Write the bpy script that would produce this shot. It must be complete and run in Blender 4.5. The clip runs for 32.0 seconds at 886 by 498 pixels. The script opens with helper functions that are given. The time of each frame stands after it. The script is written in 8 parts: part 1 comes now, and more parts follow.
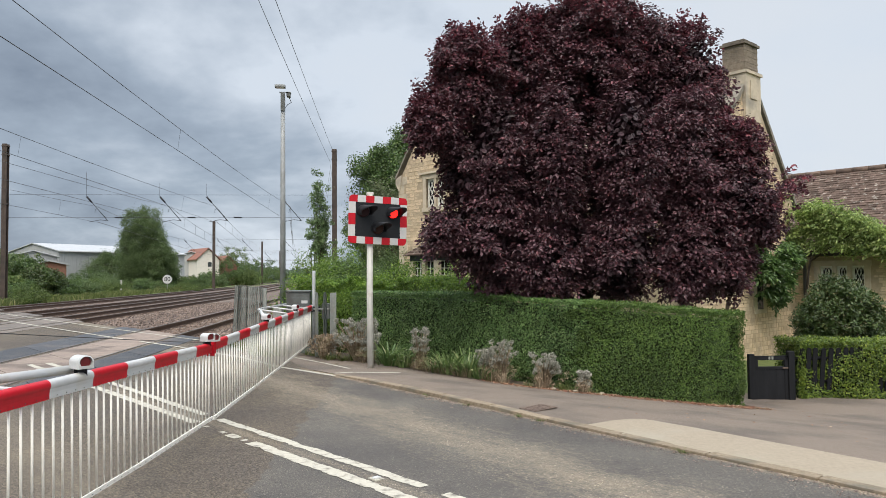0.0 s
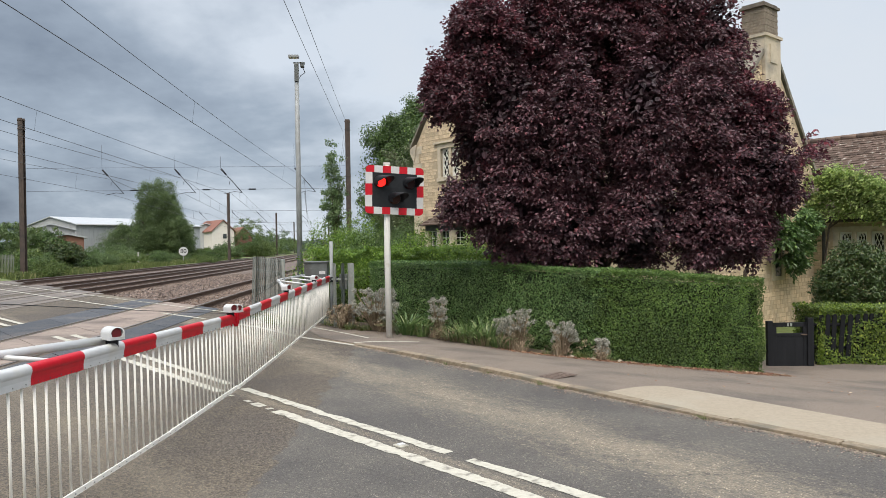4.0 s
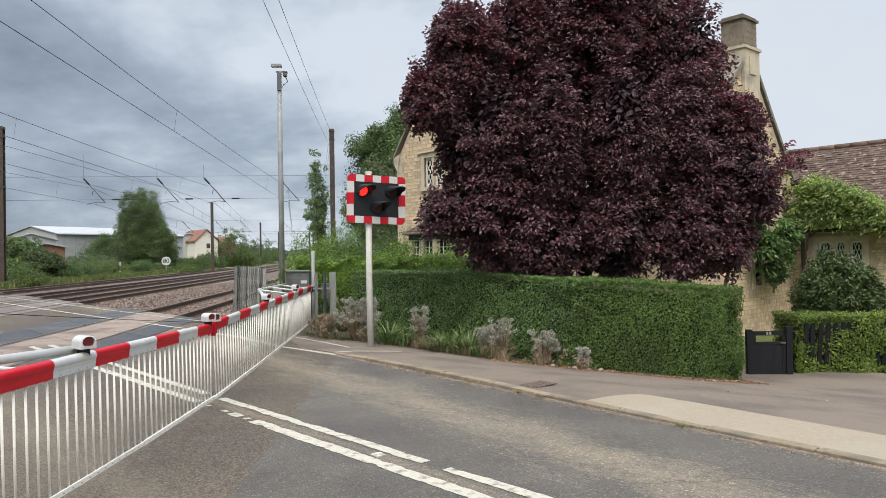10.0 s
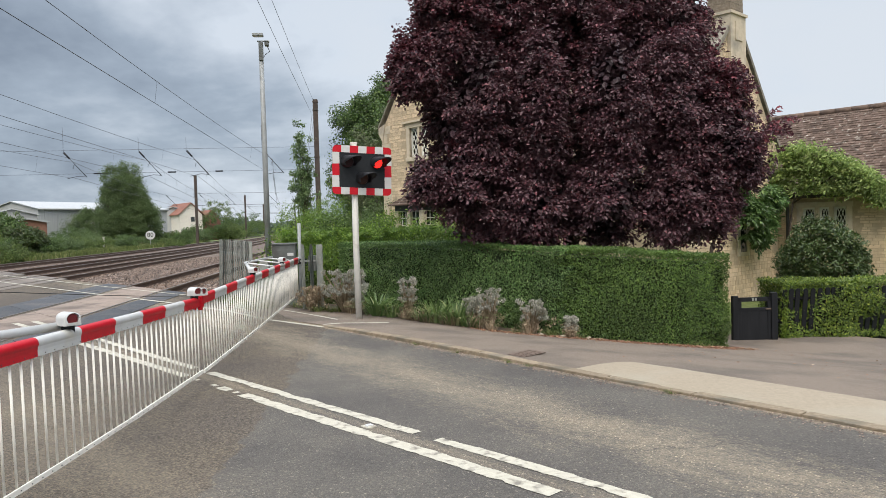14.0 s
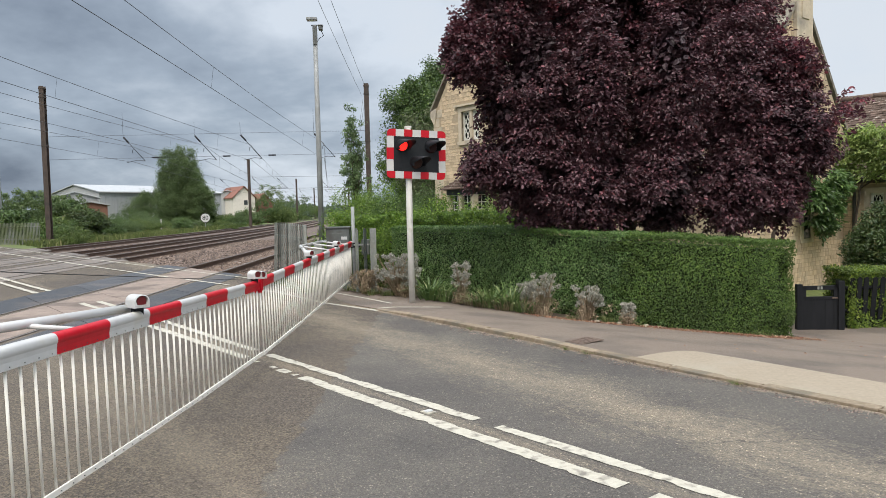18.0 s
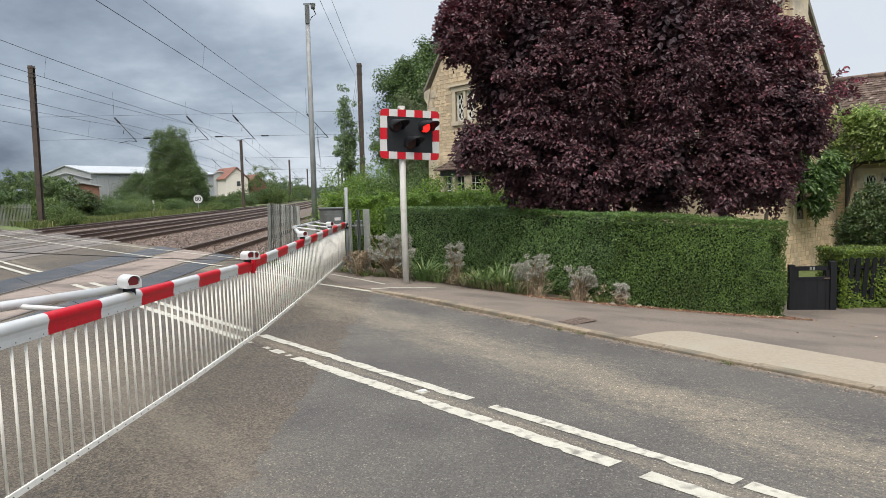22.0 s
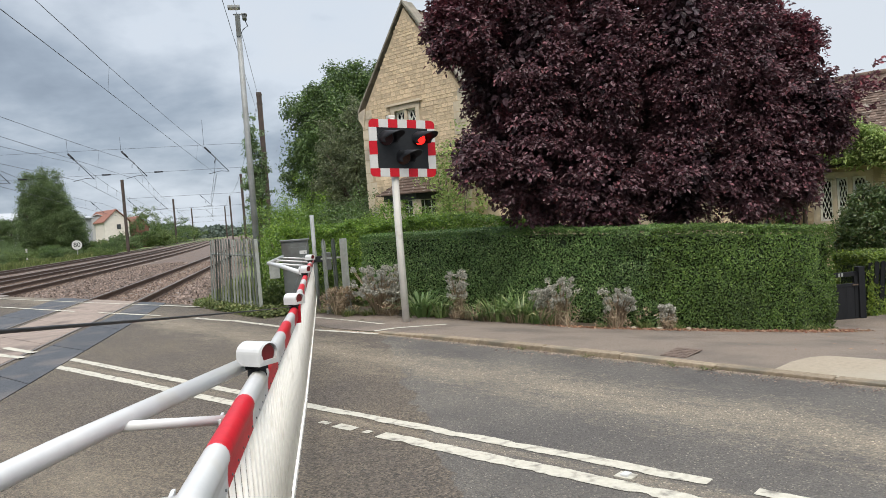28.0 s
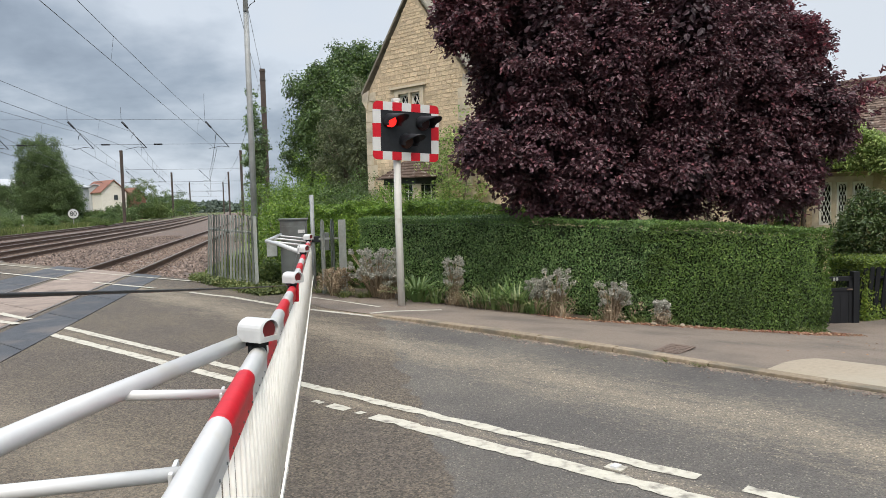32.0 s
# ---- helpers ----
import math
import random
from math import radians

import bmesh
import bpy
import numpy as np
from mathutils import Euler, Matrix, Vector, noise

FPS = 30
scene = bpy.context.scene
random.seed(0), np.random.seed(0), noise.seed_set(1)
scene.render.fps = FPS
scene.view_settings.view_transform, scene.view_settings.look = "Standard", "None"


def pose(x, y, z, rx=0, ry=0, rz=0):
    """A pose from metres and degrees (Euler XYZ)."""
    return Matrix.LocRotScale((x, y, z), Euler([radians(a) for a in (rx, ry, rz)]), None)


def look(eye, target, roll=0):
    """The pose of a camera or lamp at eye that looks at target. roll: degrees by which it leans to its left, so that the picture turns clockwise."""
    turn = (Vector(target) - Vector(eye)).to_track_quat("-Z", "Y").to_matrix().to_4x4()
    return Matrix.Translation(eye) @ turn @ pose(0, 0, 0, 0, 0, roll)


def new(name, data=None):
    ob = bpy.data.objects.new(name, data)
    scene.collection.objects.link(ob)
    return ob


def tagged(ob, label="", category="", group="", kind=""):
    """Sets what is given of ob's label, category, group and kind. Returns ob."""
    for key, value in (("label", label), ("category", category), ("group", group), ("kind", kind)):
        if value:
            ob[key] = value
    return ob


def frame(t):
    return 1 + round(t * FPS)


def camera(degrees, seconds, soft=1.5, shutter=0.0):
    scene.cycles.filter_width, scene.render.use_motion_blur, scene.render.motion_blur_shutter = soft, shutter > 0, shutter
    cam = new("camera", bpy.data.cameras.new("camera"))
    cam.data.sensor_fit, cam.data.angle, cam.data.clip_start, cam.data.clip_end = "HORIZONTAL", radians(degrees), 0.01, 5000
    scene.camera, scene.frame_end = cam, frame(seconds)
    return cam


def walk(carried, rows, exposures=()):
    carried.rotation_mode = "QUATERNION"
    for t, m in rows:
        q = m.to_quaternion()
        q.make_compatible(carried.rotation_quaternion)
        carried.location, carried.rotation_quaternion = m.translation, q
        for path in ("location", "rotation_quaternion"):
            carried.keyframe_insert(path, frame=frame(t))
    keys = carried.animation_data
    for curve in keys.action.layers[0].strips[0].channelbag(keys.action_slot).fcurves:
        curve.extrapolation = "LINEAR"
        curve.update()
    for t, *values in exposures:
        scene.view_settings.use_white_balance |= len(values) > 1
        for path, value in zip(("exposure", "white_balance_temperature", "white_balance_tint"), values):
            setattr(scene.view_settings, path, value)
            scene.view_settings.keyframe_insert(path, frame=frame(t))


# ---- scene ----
cam = camera(62.5, 32.0, soft=0.5)
METRES, EYE, TILT, LEAN, TURN = 3.866, 1.5, 0.0, 0.0, -5.0
ROWS = [
    (0.0, 0.0, 0.0, 0.0, 0.02, 2.1, 0.43),
    (0.5, 0.0049, -0.0007, 0.0002, -0.33, 2.64, 0.14),
    (1.0, 0.002, -0.0004, -0.0005, -0.15, 3.25, -0.19),
    (1.5, -0.0064, -0.0021, -0.0001, 0.32, 3.78, -0.45),
    (2.0, -0.0032, -0.0058, 0.0003, 0.39, 4.23, -0.22),
    (2.5, -0.0007, -0.0032, -0.0004, 0.02, 4.29, 0.52),
    (3.0, 0.0023, -0.0029, 0.0008, -0.28, 3.53, 1.07),
    (3.5, -0.0062, -0.0021, 0.0004, 0.14, 1.72, 1.09),
    (4.0, -0.0163, -0.0048, 0.0004, 1.08, -0.27, 0.95),
    (4.5, -0.0141, -0.0037, -0.0014, 1.87, -1.59, 1.23),
    (6.5, -0.0164, 0.0113, -0.0071, 2.1, -4.17, 0.01),
    (7.0, -0.0087, 0.0074, -0.0077, 1.79, -3.63, -0.26),
    (7.5, -0.0073, 0.0072, -0.0076, 1.02, -2.66, -0.31),
    (8.0, -0.0079, 0.0051, -0.0044, 0.65, -1.56, -0.26),
    (8.5, -0.0053, 0.0018, -0.0032, 0.83, -0.65, -0.06),
    (9.0, -0.0016, -0.0011, -0.0032, 0.86, -0.08, 0.33),
    (9.5, -0.0009, -0.0026, -0.0023, 0.41, 0.27, 0.71),
    (10.0, -0.0014, -0.0036, -0.0029, -0.08, 0.48, 0.94),
    (10.5, 0.0007, -0.0037, -0.0032, -0.46, 0.53, 1.02),
    (11.0, 0.0032, -0.0031, -0.0029, -0.92, 0.42, 0.95),
    (11.5, 0.0016, -0.0018, -0.0034, -1.4, 0.33, 0.66),
    (12.0, -0.0019, -0.0029, -0.0033, -1.56, 0.31, 0.16),
    (12.5, -0.0029, -0.0043, -0.0033, -1.38, 0.25, -0.07),
    (13.0, -0.0015, -0.0032, -0.0033, -1.25, -0.04, 0.56),
    (13.5, -0.0027, 0.0002, -0.0028, -1.37, -0.96, 1.52),
    (15.5, -0.0164, 0.0323, -0.0011, 0.05, -3.15, 1.62),
    (16.0, -0.0191, 0.0257, 0.0013, 1.95, -2.44, 2.71),
    (16.5, -0.0219, 0.0233, 0.001, 2.73, -2.53, 2.48),
    (17.0, -0.027, 0.0203, -0.0003, 2.97, -2.9, 1.66),
    (17.5, -0.0305, 0.023, 0.001, 2.99, -3.1, 1.18),
    (18.0, -0.0296, 0.0256, -0.0001, 2.63, -3.01, 1.41),
    (18.5, -0.0264, 0.0273, -0.0002, 2.19, -2.88, 1.57),
    (19.0, -0.0254, 0.0308, -0.0013, 1.98, -3.02, 1.54),
    (19.5, -0.0254, 0.0333, -0.0014, 1.75, -3.38, 1.52),
    (20.0, -0.0253, 0.0323, -0.0013, 1.58, -3.89, 1.39),
    (20.5, -0.0255, 0.0317, -0.0028, 1.52, -4.44, 1.32),
    (21.0, -0.0247, 0.0314, -0.0024, 1.66, -4.75, 1.48),
    (21.5, -0.0276, 0.0314, -0.0021, 2.01, -4.74, 1.59),
    (22.0, -0.0298, 0.03, -0.0026, 2.14, -4.49, 1.41),
    (22.5, -0.0298, 0.029, -0.0024, 1.31, -4.26, 0.85),
    (23.0, -0.0241, 0.0297, -0.01, 0.33, -4.29, -0.35),
    (23.5, -0.0074, 0.0827, -0.0246, 1.33, -4.65, -2.08),
    (24.0, 0.003, 0.163, -0.0303, 7.6, -5.56, -3.21),
    (24.4, -0.0262, 0.2045, -0.0346, 13.82, -6.40, -2.75),
    (24.5, -0.0356, 0.2142, -0.0357, 15.58, -6.61, -2.61),
    (25.0, -0.098, 0.268, -0.040, 20.9, -7.4, -1.9),
    (25.5, -0.176, 0.330, -0.043, 21.9, -8.0, -1.5),
    (26.0, -0.256, 0.393, -0.046, 18.0, -8.3, -1.3),
    (26.5, -0.3312, 0.454, -0.0487, 8.6, -8.09, -1.07),
    (26.6, -0.346, 0.467, -0.051, 6.15, -7.9, -0.4),
    (26.7, -0.360, 0.479, -0.053, 4.15, -7.8, 0.4),
    (26.8, -0.374, 0.491, -0.0545, 2.6, -7.85, 1.2),
    (27.0, -0.3987, 0.5128, -0.055, -0.08, -7.91, 2.53),
    (27.5, -0.4385, 0.5095, -0.0374, -4.8, -4.5, 3.12),
    (28.0, -0.4635, 0.4694, -0.0198, -6.65, -2.5, 4.21),
    (28.5, -0.459, 0.4652, -0.0176, -7.47, -2.79, 3.96),
    (29.0, -0.4618, 0.4644, -0.0184, -8.22, -3.17, 3.31),
    (29.5, -0.4658, 0.4651, -0.019, -8.8, -3.6, 2.85),
    (30.0, -0.4666, 0.4676, -0.0201, -9.16, -4.02, 2.45),
    (30.5, -0.4686, 0.4703, -0.02, -9.1, -4.12, 1.91),
    (31.0, -0.4724, 0.4723, -0.0212, -8.39, -3.97, 1.57),
    (31.5, -0.473, 0.4716, -0.0207, -7.45, -3.77, 1.6),
    (32.0, -0.4712, 0.4684, -0.0199, -6.8, -3.61, 1.54),
]
walk(cam, [(t, pose(0, 0, EYE, TILT, LEAN, TURN) @ pose(METRES * x, METRES * y, METRES * z, 90 + pitch, roll, yaw)) for t, x, y, z, yaw, pitch, roll in ROWS])

# ---- world and light ----
world = bpy.data.worlds.new("overcast_sky")
scene.world = world
world.use_nodes = True
SUN_EL, SUN_AZ = radians(50), radians(200)


def build_world():
    nt = world.node_tree
    nt.nodes.clear()
    N, L = nt.nodes.new, nt.links.new

    def m(op, a, b=None, c=None):
        n = N("ShaderNodeMath")
        n.operation = op
        for i, v in enumerate((a, b, c)):
            if v is None:
                continue
            if isinstance(v, (int, float)):
                n.inputs[i].default_value = v
            else:
                L(v, n.inputs[i])
        return n.outputs[0]

    out, bg = N("ShaderNodeOutputWorld"), N("ShaderNodeBackground")
    sky = N("ShaderNodeTexSky")
    sky.sky_type, sky.sun_disc = "NISHITA", False
    sky.sun_elevation, sky.sun_rotation = SUN_EL, SUN_AZ
    sky.air_density, sky.dust_density = 1.0, 2.0
    tc, sep = N("ShaderNodeTexCoord"), N("ShaderNodeSeparateXYZ")
    L(tc.outputs["Generated"], sep.inputs[0])
    x, y, z = sep.outputs
    zz = m("MAXIMUM", z, 0.0)
    den = m("ADD", zz, 0.34)
    comb = N("ShaderNodeCombineXYZ")
    L(m("DIVIDE", x, den), comb.inputs[0])
    L(m("DIVIDE", y, den), comb.inputs[1])
    big = N("ShaderNodeTexNoise")
    big.inputs["Scale"].default_value, big.inputs["Detail"].default_value = 1.2, 7.0
    big.inputs["Roughness"].default_value, big.inputs["Distortion"].default_value = 0.5, 0.3
    mp = N("ShaderNodeMapping")
    mp.inputs["Location"].default_value = (3.1, 1.7, 0.4)
    L(comb.outputs[0], mp.inputs[0])
    L(mp.outputs[0], big.inputs["Vector"])
    # the bank of heavy cloud lies low to the north-west, the cover thins to the east
    fine = N("ShaderNodeTexNoise")
    fine.inputs["Scale"].default_value, fine.inputs["Detail"].default_value = 3.4, 8.0
    fine.inputs["Roughness"].default_value = 0.55
    L(mp.outputs[0], fine.inputs["Vector"])
    west = m("MINIMUM", m("MAXIMUM", m("MULTIPLY_ADD", x, -1.7, 0.20), 0.0), 1.0)
    bump = m("MAXIMUM", m("SUBTRACT", 1.0, m("DIVIDE", m("ABSOLUTE", m("SUBTRACT", zz, 0.155)), 0.15)), 0.0)
    bank = m("ADD", m("MULTIPLY", m("MULTIPLY", west, bump), 0.54), m("MULTIPLY_ADD", x, -0.26, -0.02))
    dark = m("ADD", m("MULTIPLY", m("SUBTRACT", big.outputs["Fac"], 0.5), 2.0), m("MULTIPLY", m("SUBTRACT", fine.outputs["Fac"], 0.5), 0.85))
    dark = m("ADD", dark, bank)
    bright_edge = N("ShaderNodeMapRange")
    bright_edge.interpolation_type = "SMOOTHSTEP"
    bright_edge.inputs["From Min"].default_value, bright_edge.inputs["From Max"].default_value = 0.0, 0.11
    bright_edge.inputs["To Min"].default_value, bright_edge.inputs["To Max"].default_value = -0.02, 0.0
    L(zz, bright_edge.inputs["Value"])
    dark = m("SUBTRACT", dark, bright_edge.outputs[0])
    ramp = N("ShaderNodeValToRGB")
    el = ramp.color_ramp.elements
    el[0].position, el[0].color = 0.0, (0.555, 0.596, 0.648, 1)
    el[1].position, el[1].color = 1.0, (0.118, 0.148, 0.200, 1)
    for p, c in ((0.28, (0.53, 0.583, 0.651, 1)), (0.62, (0.285, 0.338, 0.408, 1))):
        e = el.new(p)
        e.color = c
    L(m("MULTIPLY_ADD", dark, 0.9, 0.36), ramp.inputs[0])
    scaled = N("ShaderNodeMixRGB")
    scaled.blend_type, scaled.inputs[0].default_value = "MULTIPLY", 1.0
    L(sky.outputs[0], scaled.inputs[1])
    scaled.inputs[2].default_value = (0.10, 0.10, 0.10, 1)
    mix = N("ShaderNodeMixRGB")
    mix.inputs[0].default_value = 0.93
    L(scaled.outputs[0], mix.inputs[1])
    L(ramp.outputs[0], mix.inputs[2])
    L(mix.outputs[0], bg.inputs[0])
    # an overcast sky is several times brighter overhead than at the horizon
    gain = N("ShaderNodeMapRange")
    gain.interpolation_type = "SMOOTHSTEP"
    gain.inputs["From Min"].default_value, gain.inputs["From Max"].default_value = 0.36, 0.95
    gain.inputs["To Min"].default_value, gain.inputs["To Max"].default_value = 1.0, 3.0
    L(zz, gain.inputs["Value"])
    L(gain.outputs[0], bg.inputs[1])
    L(bg.outputs[0], out.inputs[0])


build_world()
sun = new("sun", bpy.data.lights.new("sun", "SUN"))
sun.data.energy, sun.data.angle, sun.data.color = 2.7, radians(55), (1.0, 0.89, 0.75)
sun.matrix_world = look((-5, -16, 40), (0, 8, 0))
scene.view_settings.exposure = 0.40

# ---- plan: u runs along the road over the railway, c across it, away from the walker ----
DX, DY, NX, NY = -0.595, 0.804, 0.804, 0.595


def uc(u, c, z=0.0):
    return Vector((u * DX + c * NX, u * DY + c * NY, z))


def to_uc(x, y):
    return x * DX + y * DY, x * NX + y * NY


def smooth(a, b, v):
    t = min(1.0, max(0.0, (v - a) / (b - a)))
    return t * t * (3 - 2 * t)


def fall(u, c):
    """The garden side lies lower than the road, and the road climbs to the crossing."""
    return -(1 - smooth(7.5, 11.5, u)) * min(0.62, 0.125 * max(0.0, c - 6.5))


def fall_xy(x, y):
    return fall(*to_uc(x, y))


def bend(y):
    """The tracks' drift to the west further up the line."""
    s = (y - 75) / 20
    soft = s if s > 30 else math.log1p(math.exp(s))
    return -0.075 * 20 * soft


def wire_bend(y):
    """The wires' drift between the head spans."""
    s = (y - 42) / 8
    soft = s if s > 30 else math.log1p(math.exp(s))
    return -0.1 * 8 * soft


# ---- materials ----
def principled(name):
    mt = bpy.data.materials.new(name)
    mt.use_nodes = True
    return mt, mt.node_tree, mt.node_tree.nodes["Principled BSDF"]


def surface(name, low, high, scale=6.0, rough=0.7, bump=0.0, bump_scale=60.0, metal=0.0, vary="", amount=0.25,
            stain=None, stain_scale=0.7, stain_at=0.58, spec=0.5, stretch=(1, 1, 1), detail=6.0, clear=0.0):
    """Two-scale procedural surface: grain between low and high, stains on top, fine relief."""
    mt, nt, bs = principled(name)
    N, L = nt.nodes.new, nt.links.new
    tc, mp = N("ShaderNodeTexCoord"), N("ShaderNodeMapping")
    mp.inputs["Scale"].default_value = stretch
    L(tc.outputs["Object"], mp.inputs[0])
    n1 = N("ShaderNodeTexNoise")
    n1.inputs["Scale"].default_value, n1.inputs["Detail"].default_value = scale, detail
    n1.inputs["Roughness"].default_value = 0.62
    L(mp.outputs[0], n1.inputs["Vector"])
    ramp = N("ShaderNodeValToRGB")
    ramp.color_ramp.elements[0].position, ramp.color_ramp.elements[1].position = 0.3, 0.7
    ramp.color_ramp.elements[0].color, ramp.color_ramp.elements[1].color = (*low, 1), (*high, 1)
    L(n1.outputs["Fac"], ramp.inputs[0])
    col = ramp.outputs[0]
    if stain:
        n2 = N("ShaderNodeTexNoise")
        n2.inputs["Scale"].default_value, n2.inputs["Detail"].default_value = stain_scale, 5.0
        L(tc.outputs["Object"], n2.inputs["Vector"])
        r2 = N("ShaderNodeValToRGB")
        r2.color_ramp.elements[0].position, r2.color_ramp.elements[1].position = stain_at - 0.08, stain_at + 0.1
        L(n2.outputs["Fac"], r2.inputs[0])
        mx = N("ShaderNodeMixRGB")
        L(r2.outputs[0], mx.inputs[0])
        L(col, mx.inputs[1])
        mx.inputs[2].default_value = (*stain, 1)
        col = mx.outputs[0]
    if vary:
        if vary == "island":
            src = N("ShaderNodeNewGeometry").outputs["Random Per Island"]
        else:
            src = N("ShaderNodeObjectInfo").outputs["Random"]
        hsv = N("ShaderNodeHueSaturation")
        mr = N("ShaderNodeMapRange")
        mr.inputs["To Min"].default_value, mr.inputs["To Max"].default_value = 1 - amount, 1 + amount
        L(src, mr.inputs["Value"])
        L(mr.outputs[0], hsv.inputs["Value"])
        L(col, hsv.inputs["Color"])
        col = hsv.outputs[0]
    L(col, bs.inputs["Base Color"])
    bs.inputs["Roughness"].default_value, bs.inputs["Metallic"].default_value = rough, metal
    bs.inputs["Specular IOR Level"].default_value = spec
    bs.inputs["Coat Weight"].default_value = clear
    if bump:
        n3, bp = N("ShaderNodeTexNoise"), N("ShaderNodeBump")
        n3.inputs["Scale"].default_value, n3.inputs["Detail"].default_value = bump_scale, 4.0
        L(tc.outputs["Object"], n3.inputs["Vector"])
        bp.inputs["Strength"].default_value, bp.inputs["Distance"].default_value = bump, 0.02
        L(n3.outputs["Fac"], bp.inputs["Height"])
        L(bp.outputs[0], bs.inputs["Normal"])
    return mt


def leaf_surface(name, dark, light, tip=None, rough=0.42, through_light=0.25, spec=0.5):
    mt, nt, bs = principled(name)
    N, L = nt.nodes.new, nt.links.new
    geo = N("ShaderNodeNewGeometry")
    ramp = N("ShaderNodeValToRGB")
    el = ramp.color_ramp.elements
    el[0].position, el[0].color = 0.0, (*dark, 1)
    el[1].position, el[1].color = 0.85, (*light, 1)
    if tip:
        e = el.new(1.0)
        e.color = (*tip, 1)
    L(geo.outputs["Random Per Island"], ramp.inputs[0])
    tc, n1 = N("ShaderNodeTexCoord"), N("ShaderNodeTexNoise")
    n1.inputs["Scale"].default_value, n1.inputs["Detail"].default_value = 1.3, 3.0
    L(tc.outputs["Object"], n1.inputs["Vector"])
    mr, hsv = N("ShaderNodeMapRange"), N("ShaderNodeHueSaturation")
    mr.inputs["From Min"].default_value, mr.inputs["From Max"].default_value = 0.3, 0.7
    mr.inputs["To Min"].default_value, mr.inputs["To Max"].default_value = 0.72, 1.25
    L(n1.outputs["Fac"], mr.inputs["Value"])
    L(mr.outputs[0], hsv.inputs["Value"])
    L(ramp.outputs[0], hsv.inputs["Color"])
    L(hsv.outputs[0], bs.inputs["Base Color"])
    bs.inputs["Roughness"].default_value = rough
    bs.inputs["Specular IOR Level"].default_value = spec
    tr, mix = N("ShaderNodeBsdfTranslucent"), N("ShaderNodeMixShader")
    L(hsv.outputs[0], tr.inputs["Color"])
    mix.inputs[0].default_value = through_light
    L(bs.outputs[0], mix.inputs[1])
    L(tr.outputs[0], mix.inputs[2])
    L(mix.outputs[0], nt.nodes["Material Output"].inputs[0])
    return mt


def glow(name, color, strength):
    mt, nt, bs = principled(name)
    bs.inputs["Base Color"].default_value = (*color, 1)
    bs.inputs["Emission Color"].default_value = (*color, 1)
    bs.inputs["Emission Strength"].default_value = strength
    return mt


M_WHITE = surface("white_enamel", (0.49, 0.50, 0.505), (0.56, 0.565, 0.56), 9, 0.32, stain=(0.50, 0.49, 0.45), stain_at=0.66, stain_scale=5, clear=0.2)
M_BAR = surface("white_bar_paint", (0.76, 0.735, 0.67), (0.84, 0.815, 0.75), 14, 0.4, stain=(0.66, 0.63, 0.55), stain_at=0.64, stain_scale=9)
M_RED = surface("red_reflective", (0.42, 0.004, 0.014), (0.50, 0.007, 0.020), 30, 0.45, spec=0.3)
M_BLACK = surface("black_plastic", (0.009, 0.011, 0.014), (0.016, 0.019, 0.023), 12, 0.6, spec=0.25)
M_HOOD = surface("charcoal_hood", (0.010, 0.012, 0.016), (0.024, 0.026, 0.032), 7, 0.6, spec=0.35)
M_LENS = surface("dark_red_lens", (0.085, 0.003, 0.006), (0.13, 0.005, 0.009), 60, 0.35)
M_LENS_OFF = surface("unlit_lens", (0.022, 0.004, 0.005), (0.04, 0.006, 0.007), 60, 0.4, spec=0.2)
M_AMBER_OFF = surface("unlit_amber_lens", (0.04, 0.014, 0.008), (0.06, 0.02, 0.01), 60, 0.4, spec=0.2)
M_GLOW = glow("lit_red_led", (1.0, 0.014, 0.010), 1.8)
M_CABLE = surface("black_cable", (0.012, 0.012, 0.013), (0.022, 0.022, 0.024), 30, 0.5)
M_STEEL = surface("galvanised_steel", (0.22, 0.238, 0.228), (0.33, 0.352, 0.33), 14, 0.55, metal=0.15, stain=(0.27, 0.27, 0.24), stain_at=0.6, stain_scale=4, bump=0.1)
M_POLE = surface("weathered_pole_paint", (0.54, 0.535, 0.505), (0.64, 0.635, 0.60), 5, 0.5, stain=(0.26, 0.17, 0.10), stain_at=0.67, stain_scale=3, bump=0.15)
M_GREY = surface("grey_cabinet_paint", (0.092, 0.105, 0.105), (0.122, 0.135, 0.133), 5, 0.5, stain=(0.07, 0.07, 0.065), stain_scale=3)
M_RAIL = surface("rusty_rail", (0.060, 0.035, 0.024), (0.105, 0.062, 0.042), 9, 0.8, bump=0.3)
M_RAILTOP = surface("worn_rail_head", (0.15, 0.125, 0.11), (0.26, 0.22, 0.195), 20, 0.42, metal=0.6)
M_CRIB = surface("rust_dusted_crib", (0.060, 0.040, 0.030), (0.20, 0.145, 0.115), 30, 0.95, bump=1.0, bump_scale=26, detail=3)
M_RUSTSTONE = surface("rust_dusted_stone", (0.085, 0.058, 0.044), (0.22, 0.165, 0.135), 5, 0.95, vary="island", amount=0.5)
M_MASTGREY = surface("weathered_grey_mast", (0.21, 0.225, 0.23), (0.29, 0.305, 0.31), 6, 0.6, metal=0.15, stain=(0.17, 0.17, 0.16), stain_scale=2)
M_DARKGLASS = surface("dark_car_glass", (0.012, 0.014, 0.017), (0.02, 0.023, 0.027), 4, 0.12, clear=0.4)
M_OLDPALE = surface("weathered_far_pale", (0.115, 0.125, 0.112), (0.18, 0.19, 0.17), 3, 0.75, stain=(0.10, 0.12, 0.06), stain_at=0.52, stain_scale=0.6)
